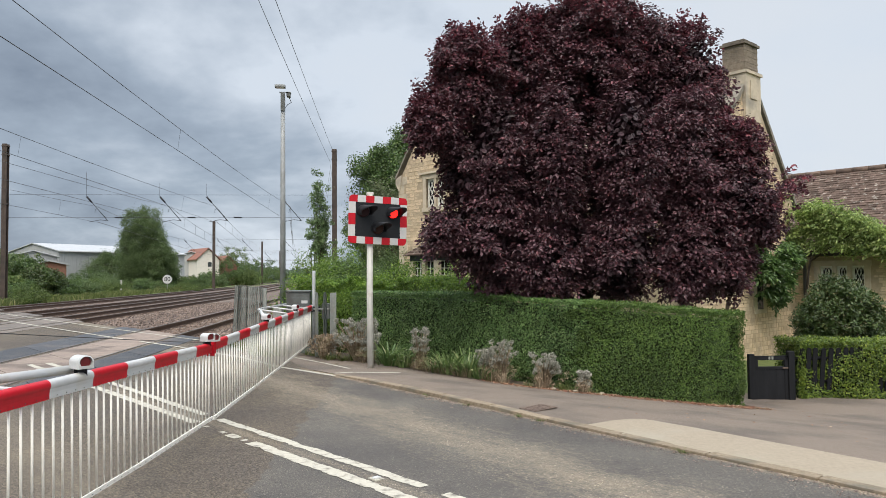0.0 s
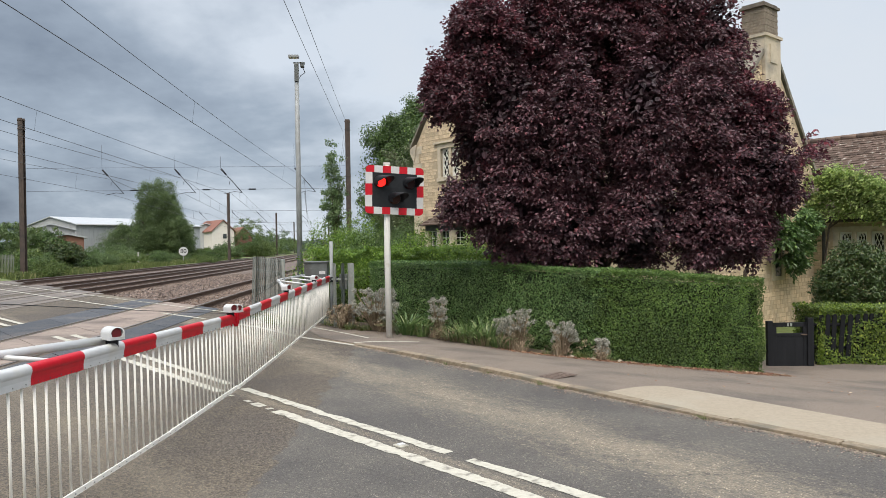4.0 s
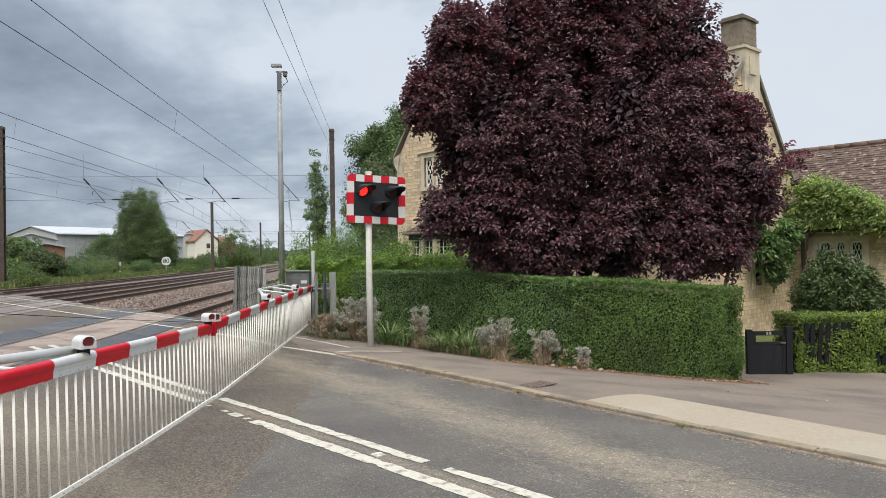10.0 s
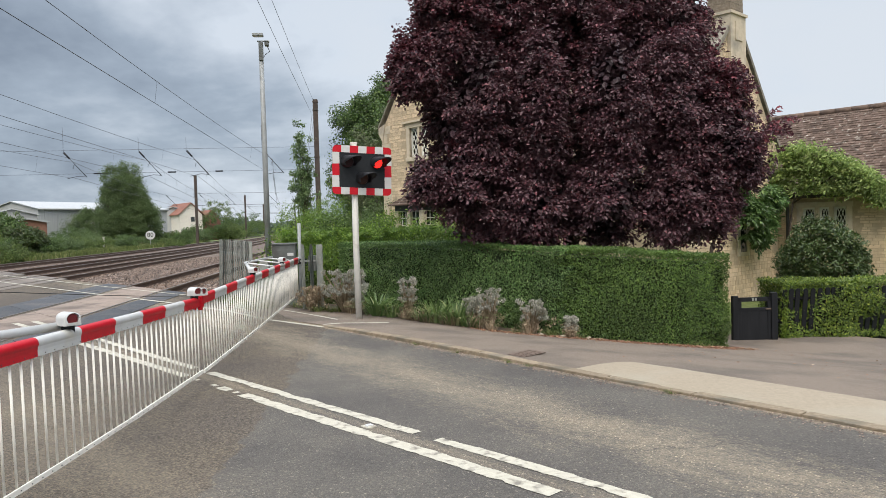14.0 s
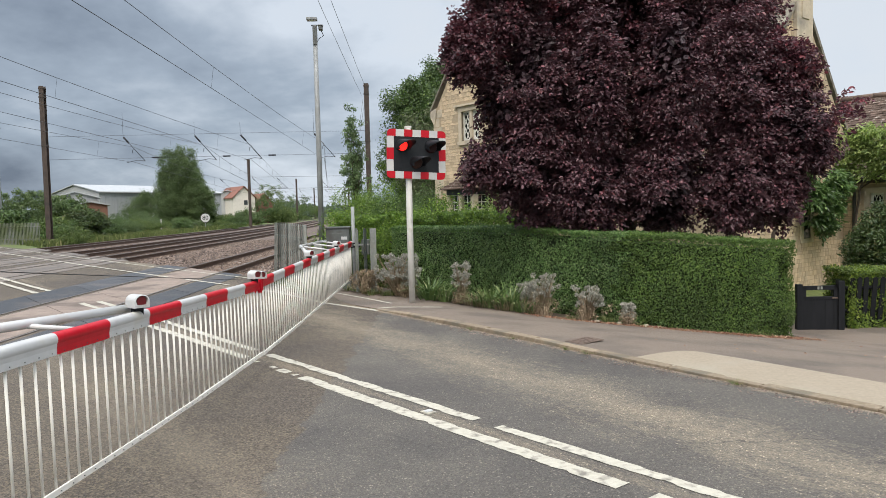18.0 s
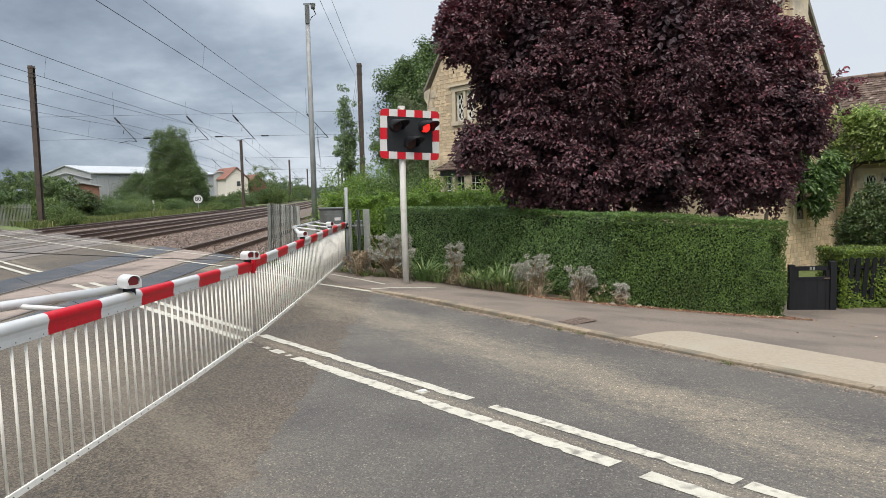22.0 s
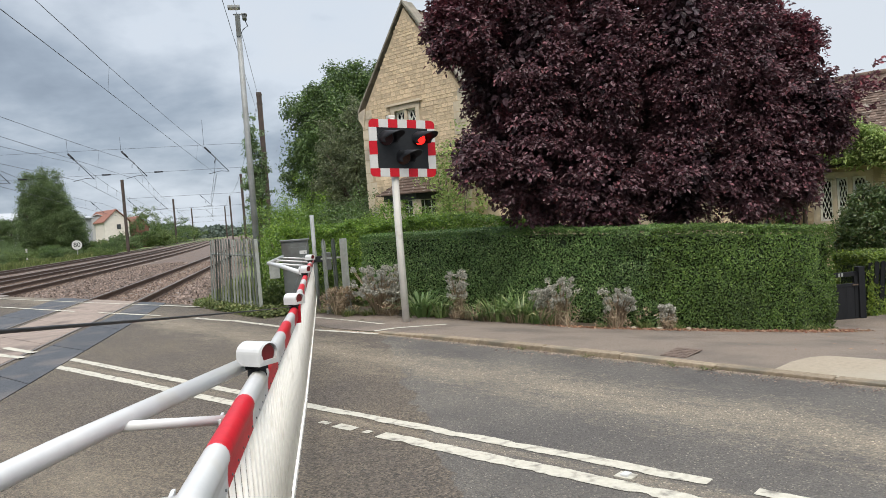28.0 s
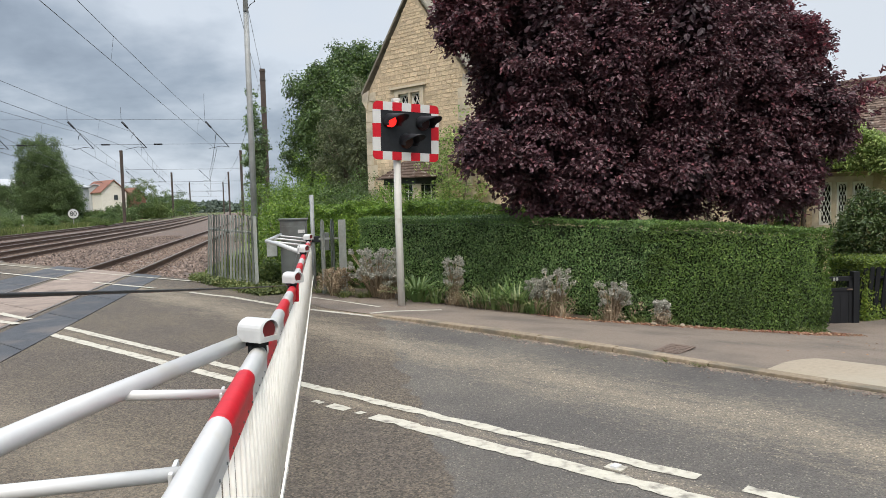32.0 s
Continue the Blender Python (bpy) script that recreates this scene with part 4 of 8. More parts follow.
def verge_edge():
    """Soil and grit that spreads over the road's edge beside the walker."""
    pts = [tuple(uc(u, -2.2).xy) for u in (5.3, -14)]
    rag = [tuple(uc(u, (0.32 if u < 4.2 else 0.32 - 0.34 * (u - 4.2)) + 0.07 * noise.noise(Vector((u * 2.5, 0, 3))) + 0.04 * noise.noise(Vector((u * 9, 0, 3)))).xy) for u in np.linspace(-14, 5.3, 150)]
    ob = sheet("verge_soil", pts + rag, 0.007, 0.1, M_SOIL)
    tagged(ob, "dry grey-brown soil and grit at the road's edge", "soil", kind="structure")


build_pavement()
verge_edge()
road_stud()
line_on_road(9.60, 6.24, 9.22, 7.24, 0.08, 0.0450, pave_z)


# ---- barriers ----
def rail_x(y):
    return -1.995 + 0.045 * y


def boom_profile(w, h):
    """Rounded bulb above a flat flange, right half and left half."""
    bulb = 0.62 * h
    right = [(w / 2 * math.sin(a), -bulb / 2 + bulb / 2 * math.cos(a)) for a in (0.0, 0.45, 0.85, 1.2, 1.57, 1.9, 2.2)]
    right += [(0.021, -0.70 * h), (0.021, -h)]
    return right + [(-x, z) for x, z in right[:0:-1]]


def band(name, p, q, w, h, mt, parent):
    """A length of boom between two places, top edge at their height."""
    bm = bmesh.new()
    rings = []
    for e in (p, q):
        rings.append([bm.verts.new((e[0] + px, e[1], e[2] + pz)) for px, pz in boom_profile(w, h)])
    n = len(rings[0])
    for i in range(n):
        f = bm.faces.new((rings[0][i], rings[1][i], rings[1][(i + 1) % n], rings[0][(i + 1) % n]))
        f.smooth = i < 6 or i > n - 8
    bm.faces.new(rings[0])
    bm.faces.new(rings[1][::-1])
    bmesh.ops.recalc_face_normals(bm, faces=bm.faces)
    for e in bm.edges:
        if len(e.link_faces) == 2 and e.calc_face_angle(0.0) > 0.6:
            e.smooth = False
    return part(name, bm, mt, parent)


def boom_lamp(parent, x, y, z):
    """A white hooded lamp box on a black clamp; the red lens faces the road user."""
    lamp = empty("boom_lamp", x, y, z, 48)
    lamp.scale = (0.62, 0.60, 0.62)
    lamp.parent = parent
    bm = bmesh.new()
    n = 14
    prof = [(0.078 * math.cos(a), 0.085 + 0.062 * math.sin(a)) for a in np.linspace(0, math.pi, n)] + [(-0.078, 0.02), (0.078, 0.02)]
    a = [bm.verts.new((px, -0.105, pz)) for px, pz in prof]
    b = [bm.verts.new((px, 0.075, pz)) for px, pz in prof]
    ring = [math.atan2(pz - 0.083, px) for px, pz in prof]
    ins = [bm.verts.new((0.062 * math.cos(q), -0.110, 0.084 + 0.056 * math.sin(q))) for q in ring]
    deep = [bm.verts.new((0.060 * math.cos(q), -0.03, 0.084 + 0.054 * math.sin(q))) for q in ring]
    k = len(prof)
    for i in range(k):
        j = (i + 1) % k
        bm.faces.new((a[i], a[j], b[j], b[i]))
        bm.faces.new((a[i], ins[i], ins[j], a[j]))
        bm.faces.new((ins[i], deep[i], deep[j], ins[j]))
    bm.faces.new(b)
    bm.faces.new(deep)
    bmesh.ops.recalc_face_normals(bm, faces=bm.faces)
    part("housing", bm, M_WHITE, lamp)
    bm = bmesh.new()
    m = Matrix.Translation((0, -0.082, 0.084)) @ Matrix.Rotation(math.pi / 2, 4, "X")
    bmesh.ops.create_cone(bm, cap_ends=True, segments=24, radius1=0.057, radius2=0.048, depth=0.03, matrix=m)
    part("lens", bm, M_LENS, lamp, "dark red lamp lens")
    bm = bmesh.new()
    box(bm, (0.085, 0.10, 0.035), (0, 0, 0.005), bevel=0.006)
    box(bm, (0.12, 0.03, 0.06), (0, 0.0, -0.035), bevel=0.006)
    part("clamp", bm, M_BLACK, lamp, "black plastic clamp")
    return lamp


PITCH = 0.54


def build_barrier(near):
    if near:
        y_piv, y_tip, s = 0.1, 7.40, 1
        top = lambda y: 0.985 - 0.029 * (y - 3.0)
    else:
        y_piv, y_tip, s = 14.62, 7.44, -1
        top = lambda y: 0.875 + 0.010 * (y - 7.5)
    root = tagged(empty("level_crossing_barrier"), "lowered red and white level crossing barrier with white skirt bars", "barrier", "barrier halves over the road")
    size = lambda y: 0.098 + 0.016 * abs(y - y_tip) / 7.3
    y, i = y_tip, 0
    while s * (y - y_piv) > 0.02:
        y2 = y - s * PITCH
        if s * (y2 - y_piv) < 0:
            y2 = y_piv
        h = size((y + y2) / 2)
        a, b = (rail_x(y), y, top(y)), (rail_x(y2), y2, top(y2))
        band("boom_band", a, b, 0.056 + 0.008 * abs(y - y_tip) / 7.3, h, M_RED if i % 2 == 0 else M_WHITE, root)
        y, i = y2, i + 1
    # the bottom rail hangs a little outside the boom
    if near:
        low = lambda y: 0.122 + 0.0184 * max(0.0, 7.0 - y) ** 1.35
    else:
        low = lambda y: 0.112 + 0.0187 * max(0.0, y - 8.3)
    SWING = 0.022
    stops = [y_tip, y_tip - s * 1.9] + [y_tip - s * k for k in (2.8, 3.7, 4.6, 5.5, 6.4)] + [y_piv]
    for k, (ya, yb) in enumerate(zip(stops, stops[1:])):
        bm = bmesh.new()
        hh, w = (0.034, 0.014) if k == 0 else (0.030, 0.010)
        rings = [[bm.verts.new((rail_x(y) + SWING + sx * w / 2, y, low(y) + sz * hh / 2)) for sx, sz in ((-1, -1), (1, -1), (1, 1), (-1, 1))] for y in (ya, yb)]
        for q in range(4):
            bm.faces.new((rings[0][q], rings[0][(q + 1) % 4], rings[1][(q + 1) % 4], rings[1][q]))
        bm.faces.new(rings[0])
        bm.faces.new(rings[1])
        bmesh.ops.recalc_face_normals(bm, faces=bm.faces)
        part("bottom_rail", bm, M_BAR, root)
    step = 0.1113
    n = int(abs(y_tip - y_piv) / step)
    rng = random.Random(3)
    studs = bmesh.new()
    for k in range(n):
        y = y_tip - s * (0.04 + step * k)
        bm = bmesh.new()
        z1, z0 = top(y) - size(y) + 0.012, low(y) - 0.008
        x = rail_x(y)
        lean = 0.045 * (1 - min(1, abs(y - y_tip) / 1.0)) * s
        tube(bm, [(x + SWING - 0.014 + rng.uniform(-0.002, 0.002), y - lean + rng.uniform(-0.003, 0.003), z0), (x, y, z1)], 0.0071, 8)
        part("skirt_bar", bm, M_BAR, root)
        for q, zz in ((x + 0.021, top(y) - size(y) + 0.012), (x + SWING + 0.009, low(y))):
            tube(studs, [(q - 0.002, y - lean * (zz < 0.5), zz), (q + 0.0025, y - lean * (zz < 0.5), zz)], 0.0035, 6)
    part("rivet_strip", studs, M_GREY, root, "strip of small dark rivets")["kind"] = "stuff"
    if near:
        for y in (4.58, 7.28, 1.6):
            boom_lamp(root, rail_x(y), y, top(y) + 0.01)
        ap = 1.75
        ya, yb = 4.66, 2.75
        apex = (rail_x(yb) - 0.62, yb, 0.985)
        struts = (4.02, 3.36, 2.7, 1.6)
    else:
        for y, lift in ((7.47, -0.022), (10.15, 0.01), (12.65, 0.01)):
            boom_lamp(root, rail_x(y), y, top(y) + lift)
        ya, yb = 10.3, 12.4
        apex = (rail_x(yb) - 0.56, yb, 0.96)
        struts = (12.4, 13.3, 14.2)
    att = Vector((rail_x(ya) - 0.045, ya, top(ya) + 0.015))
    ax = Vector(apex)
    bm = bmesh.new()
    far_end = Vector((rail_x(y_piv) - 0.5, y_piv, ax.z))
    tube(bm, [att, att.lerp(ax, 0.5) + Vector((0, 0, 0.01)), ax, far_end], 0.026, 12)
    part("outrigger_tube", bm, M_WHITE, root)
    for ys in struts:
        t = (ys - ya) / (yb - ya)
        if near:
            t += 0.07
        p = att.lerp(ax, min(1.0, t)) if t <= 1 else ax.lerp(far_end, (ys - yb) / (y_piv - yb))
        bm = bmesh.new()
        e = Vector((rail_x(ys) - 0.03, ys + 0.02 * s, top(ys) - 0.045))
        tube(bm, [p, e], 0.014, 10)
        part("outrigger_strut", bm, M_WHITE, root)
        bm = bmesh.new()
        box(bm, (0.009, 0.085, 0.034), (e.x - 0.018, e.y + 0.01, e.z - 0.006), bevel=0.004)
        part("strut_plate", bm, M_WHITE, root)
        bm = bmesh.new()
        tube(bm, [(e.x - 0.040, e.y + 0.035, e.z - 0.006), (e.x - 0.012, e.y + 0.035, e.z - 0.006)], 0.009, 6)
        part("bolt", bm, M_STEEL, root)
    # stay wire from the machine's post to the tip
    bm = bmesh.new()
    a = Vector((rail_x(y_piv) + (0.0 if near else 0.04), y_piv + 0.05 * s, 1.63 if near else 1.5))
    b = Vector((rail_x(y_tip) - 0.02, y_tip - 0.12 * s, top(y_tip) + 0.01))
    pts = [a.lerp(b, t) - Vector((0, 0, 0.01 * 4 * t * (1 - t))) for t in np.linspace(0, 1, 8)]
    tube(bm, pts, 0.0024 if near else 0.0022, 6)
    part("stay_cable", bm, M_CABLE, root)
    bm = bmesh.new()
    box(bm, (0.075, 0.022, 0.135), (rail_x(y_tip) + 0.004, y_tip - 0.005 * s, top(y_tip) - 0.060), bevel=0.006)
    part("tip_plate", bm, M_RED, root)
    # machine box and post
    m = tagged(empty("barrier_machine", rail_x(y_piv) + 0.02, y_piv + 0.35 * -s, 0), "grey steel barrier machine cabinet with a post", "machine", "barrier machines")
    ox = -0.02 if near else -0.30
    bm = bmesh.new()
    box(bm, (0.46, 0.42, 1.26), (ox, 0, 0.57), bevel=0.012)
    part("body", bm, M_GREY, m)
    bm = bmesh.new()
    box(bm, (0.50, 0.46, 0.03), (ox, 0, 1.21), bevel=0.01)
    part("lid", bm, M_GREY, m)
    bm = bmesh.new()
    tube(bm, [(0.02, 0.3 * s, -0.1), (0.02, 0.3 * s, 1.62)], 0.035, 10)
    part("post", bm, M_MASTGREY, m)
    for nm, size, at, mt, lab in (("door", (0.40, 0.012, 0.95), (ox, -0.216, 0.62), M_GREY, ""), ("notice", (0.12, 0.004, 0.06), (ox + 0.13, -0.226, 1.0), M_WHITE, "small white notice plate"),
                                  ("weight_box", (0.17, 0.3, 0.28), (ox - 0.37, -0.25, 0.74), M_STEEL, "pale steel balance box"), ("weight_box", (0.15, 0.3, 0.30), (ox + 0.53, 0.1, 0.80), M_GREY, "dark grey balance box"),
                                  ("handle", (0.025, 0.02, 0.12), (ox + 0.19, -0.23, 0.62), M_BLACK, ""), ("arm_hub", (0.3, 0.09, 0.1), (ox + 0.3, -0.3, 0.86), M_BLACK, "")):
        bm = bmesh.new()
        box(bm, size, at, bevel=0.004)
        part(nm, bm, mt, m, lab)
    return root


build_barrier(True)
build_barrier(False)


# ---- crossing signal ----
SIGNAL_AT = (-0.15, 12.25)
HOODS = ((-0.245, 0.135), (0.245, 0.135), (0.0, -0.13))


def build_signal():
    g = fall_xy(*SIGNAL_AT) + 0.05
    root = tagged(empty("crossing_signal", *SIGNAL_AT, g, 12), "white pole with black twin-light crossing signal, red-white border", "signal")
    bm = bmesh.new()
    tube(bm, [(0, 0, -0.2), (-0.01, 0, 1.2), (0.0, 0, 2.84)], 0.052, 16)
    part("post", bm, M_POLE, root, "flaking white painted steel post")
    cx, cz, W, H = 0.115, 2.41, 0.98, 0.80
    tilt = 1.5

    def board_pt(x, z, y):
        return (cx + x + 0.035 * z, -0.07 + y, cz + z - 0.05 * x)

    bm = bmesh.new()
    box(bm, (W - 0.13, 0.035, H - 0.13), board_pt(0, 0, 0), bevel=0.01)
    part("backboard", bm, M_BLACK, root, "black signal backboard")
    t = 0.115
    # border of alternating red and white plates, red at the corners
    nx, nz = 7, 5
    for i in range(nx):
        for zz in (H / 2 - t / 2, -H / 2 + t / 2):
            bm = bmesh.new()
            w = W / nx
            x0, x1, z0, z1 = -W / 2 + w * i, -W / 2 + w * (i + 1), zz - t / 2, zz + t / 2
            pts = [(x0, z0), (x1, z0), (x1, z1), (x0, z1)]
            if i in (0, nx - 1):
                # the outer corner is rounded
                j = {(0, False): 0, (nx - 1, False): 1, (nx - 1, True): 2, (0, True): 3}[(i, zz > 0)]
                px, pz = pts[j]
                sx, sz, R0 = (1 if i == 0 else -1), (1 if zz < 0 else -1), 0.065
                arc = [(px + sx * R0 * (1 - math.cos(q)), pz + sz * R0 * (1 - math.sin(q))) for q in np.linspace(0, math.pi / 2, 7)]
                if j in (1, 3):
                    arc = arc[::-1]
                pts = pts[:j] + arc + pts[j + 1:]
            prism(bm, [board_pt(qx, qz, -0.022) for qx, qz in pts], Vector((0, 1, 0)), 0.02)
            part("border_plate", bm, M_RED if i % 2 == 0 else M_WHITE, root)
    hh = (H - 2 * t) / (nz - 2)
    for k in range(nz - 2):
        for xx in (-W / 2 + t / 2 - 0.004, W / 2 - t / 2 + 0.004):
            bm = bmesh.new()
            box(bm, (t, 0.02, hh), board_pt(xx, -H / 2 + t + hh * (k + 0.5), -0.012), bevel=0.002)
            part("border_plate", bm, M_RED if k % 2 == 1 else M_WHITE, root)
    bm = bmesh.new()
    box(bm, (0.36, 0.12, 0.30), (cx - 0.05, 0.02, cz), bevel=0.02)
    part("rear_box", bm, M_BLACK, root)
    bm = bmesh.new()
    box(bm, (0.11, 0.09, 0.05), (0, 0, 2.86), bevel=0.015)
    part("post_cap", bm, M_POLE, root)
    glows = []
    for i, (hx, hz) in enumerate(HOODS):
        bm = bmesh.new()
        # visor: an open tube cut back below
        n, R = 20, 0.108
        lens_y = -0.035
        for k in range(n):
            a0, a1 = [radians(-35) + radians(250) * q / n for q in (k, k + 1)]
            quad = []
            for a, y in ((a0, lens_y), (a1, lens_y), (a1, None), (a0, None)):
                if y is None:
                    y = lens_y - 0.10 - 0.20 * max(0.0, math.sin(a)) ** 0.7
                quad.append(bm.verts.new(board_pt(hx + R * math.cos(a) + 0.42 * (lens_y - y), hz + R * math.sin(a) - 0.10 * (lens_y - y), y)))
            bm.faces.new(quad)
        bmesh.ops.remove_doubles(bm, verts=bm.verts, dist=0.0005)
        bmesh.ops.solidify(bm, geom=bm.faces[:], thickness=0.006)
        for f in bm.faces:
            f.smooth = True
        part("hood", bm, M_HOOD, root, "charcoal lamp hood")
        bm = bmesh.new()
        m = Matrix.Translation(board_pt(hx, hz, -0.030)) @ Matrix.Rotation(math.pi / 2, 4, "X")
        bmesh.ops.create_cone(bm, cap_ends=True, segments=28, radius1=0.102, radius2=0.092, depth=0.03, matrix=m)
        part("lens", bm, M_LENS_OFF if i < 2 else M_AMBER_OFF, root, "unlit dark lamp lens")
        if i < 2:
            bm = bmesh.new()
            m = Matrix.Rotation(math.pi / 2, 4, "X")
            bmesh.ops.create_cone(bm, cap_ends=True, segments=28, radius1=0.086, radius2=0.080, depth=0.008, matrix=m)
            led = part("led_disc", bm, M_GLOW, root, "glowing red lamp disc")
            glows.append((led, board_pt(hx, hz, -0.050), board_pt(hx, hz, 0.0)))
    return glows


LEDS = build_signal()

# ---- hedges ----
def hedge(name, front, depth, top, material, label, density=1500, leaf=0.045, core=None, category="hedge", ragged=0.03, zbase=None, wide=0.55, bulge=0.06, second=None, split=1.0, hollow=1.0):
    """A clipped hedge along a line: a solid core coloured as inner shade and leaves all over its faces."""
    root = tagged(empty(name), label, category)
    pts = [Vector((x, y, 0)) for x, y in front]
    seg = [(a, b, (b - a).length) for a, b in zip(pts, pts[1:])]
    total = sum(s[2] for s in seg)

    def along(s):
        for a, b, ln in seg:
            if s <= ln or (a, b, ln) == seg[-1]:
                d = (b - a).normalized()
                return a + d * min(s, ln), d
            s -= ln

    def zb(p):
        return (zbase(p.x, p.y) if zbase else fall_xy(p.x, p.y))

    n = max(8, int(total / 0.25))
    rows = []
    bm = bmesh.new()
    k = 0.115 + max(0.0, bulge - 0.09) + 0.8 * max(0.0, ragged - 0.05)
    for i in range(n + 1):
        p, d = along(total * (0.006 + 0.988 * i / n))
        s = Vector((-d.y, d.x, 0))
        if s.y < 0 and abs(s.y) > 0.2:
            s = -s
        z0, z1 = zb(p), top(p.x, p.y) - k
        f, b = p + s * k, p + s * (depth - k)
        rows.append([bm.verts.new((f.x, f.y, z0 - 0.05)), bm.verts.new((f.x, f.y, z1)), bm.verts.new((b.x, b.y, z1)), bm.verts.new((b.x, b.y, z0 - 0.05))])
    for r0, r1 in zip(rows, rows[1:]):
        for j in range(4):
            bm.faces.new((r0[j], r0[(j + 1) % 4], r1[(j + 1) % 4], r1[j]))
    bm.faces.new(rows[0])
    bm.faces.new(rows[-1])
    bmesh.ops.recalc_face_normals(bm, faces=bm.faces)
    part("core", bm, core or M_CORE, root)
    at, nr, sort = [], [], []
    hmax = 1.5
    count = int(density * total * (hmax * 2 + depth) + density * depth * hmax * 2)
    rng = np.random.default_rng(len(name) + int(total * 10))
    for q in rng.random((count, 4)):
        w = q[0] * (total * (hmax * 1.4 + depth) + 2 * depth * hmax)
        if w < total * hmax * 1.4:
            face = 0 if w < total * hmax else 1
        elif w < total * (hmax * 1.4 + depth):
            face = 2
        else:
            face = 3 if q[1] < 0.5 else 4
        p, d = along(total * (q[1] if face < 3 else (0.0 if face == 3 else 1.0)))
        s = Vector((-d.y, d.x, 0))
        if s.y < 0 and abs(s.y) > 0.2:
            s = -s
        z0, z1 = zb(p), top(p.x, p.y)
        z1 += ragged * 1.2 * noise.noise(Vector((p.x * 1.1, p.y * 1.1, 3))) + ragged * 0.8 * noise.noise(Vector((p.x * 4, p.y * 4, 9)))
        ins = q[3] ** 2 * 0.09
        lump = bulge * noise.noise(Vector((p.x * 1.3, p.y * 1.3, q[2] * 2.0)))
        lump += 0.10 * max(0.0, noise.noise(Vector((p.x * 2.8, p.y * 2.8, q[2] * (z1 - z0) * 3.6))) - 0.10) * hollow 
        lump += 0.05 * hollow * max(0.0, noise.noise(Vector((p.x * 7.0, p.y * 7.0, q[2] * (z1 - z0) * 8.0))) - 0.15)
        if face < 2:
            z = z0 + 0.02 + (z1 - z0) * q[2]
            edge = 0.10 * max(0.0, (z - (z1 - 0.12)) / 0.12) ** 2
            o = p + s * ((lump + ins + edge) if face == 0 else (depth - ins))
            nn = (-s if face == 0 else s) + Vector((0, 0, 0.35))
        elif face == 2:
            z = z1 - ins * 0.7
            o = p + s * (depth * q[2])
            nn = Vector((0, 0, 1)) - s * 0.2
        else:
            z = z0 + 0.02 + (z1 - z0) * q[2]
            o = p + s * (depth * rng.random()) + d * ((ins + lump) if face == 3 else -(ins + lump))
            nn = (-d if face == 3 else d) + Vector((0, 0, 0.35))
        at.append((o.x, o.y, z))
        nr.append(nn)
        sort.append(q[1] + 0.12 * noise.noise(Vector((p.x * 0.9, z * 1.2, 4))) + 0.05 * noise.noise(Vector((p.x * 5, z * 5, 4))) > split if face < 3 else face == 4 and split < 1)
    at, nr = np.array(at), np.array(nr)
    nr = unit(nr) + 0.55 * rng.normal(size=nr.shape)
    sort, ls = np.array(sort), leaf * rng.uniform(0.6, 1.3, len(at))
    foliage("foliage", at[~sort], nr[~sort], ls[~sort], material, root, wide=wide)
    if second:
        foliage("young_foliage", at[sort], nr[sort], ls[sort], second, root, "yellower young growth", wide=wide)
    return root


# near-black green: the shade behind the leaves is painted into the core
M_CORE = surface("hedge_inner_shade", (0.007, 0.015, 0.004), (0.020, 0.034, 0.010), 18, 0.95, bump=1.0, bump_scale=40)

hedge("privet_hedge", [(-0.55, 14.35), (0.6, 13.4), (1.5, 12.6), (2.3, 11.7), (2.95, 10.95), (3.9, 10.35), (4.7, 10.2), (5.42, 10.42)], 0.85,
      lambda x, y: 1.20 - 0.060 * max(0.0, x - 1.0), M_HEDGE, "dense clipped green privet hedge beside the footway", 4300, 0.0285, second=M_HEDGE_YG, split=0.66, bulge=0.10, hollow=1.25)
hedge("side_hedge", [(6.93, 11.585), (8.4, 11.525), (12.5, 11.325)], 0.85, lambda x, y: 0.36, M_YELLOWGREEN,
      "low bright green hedge growing through black picket fence", 2300, 0.040, bulge=0.16, hollow=1.6)
hedge("garden_hedge", [(-1.9, 16.3), (-0.5, 15.4), (0.7, 14.5), (1.8, 13.7)], 1.6, lambda x, y: 1.33 + 0.08 * math.sin(3 * x), M_LIME,
      "loose bright green garden hedge behind the privet", 3200, 0.043, ragged=0.3, bulge=0.3)


# ---- trees and shrubs ----


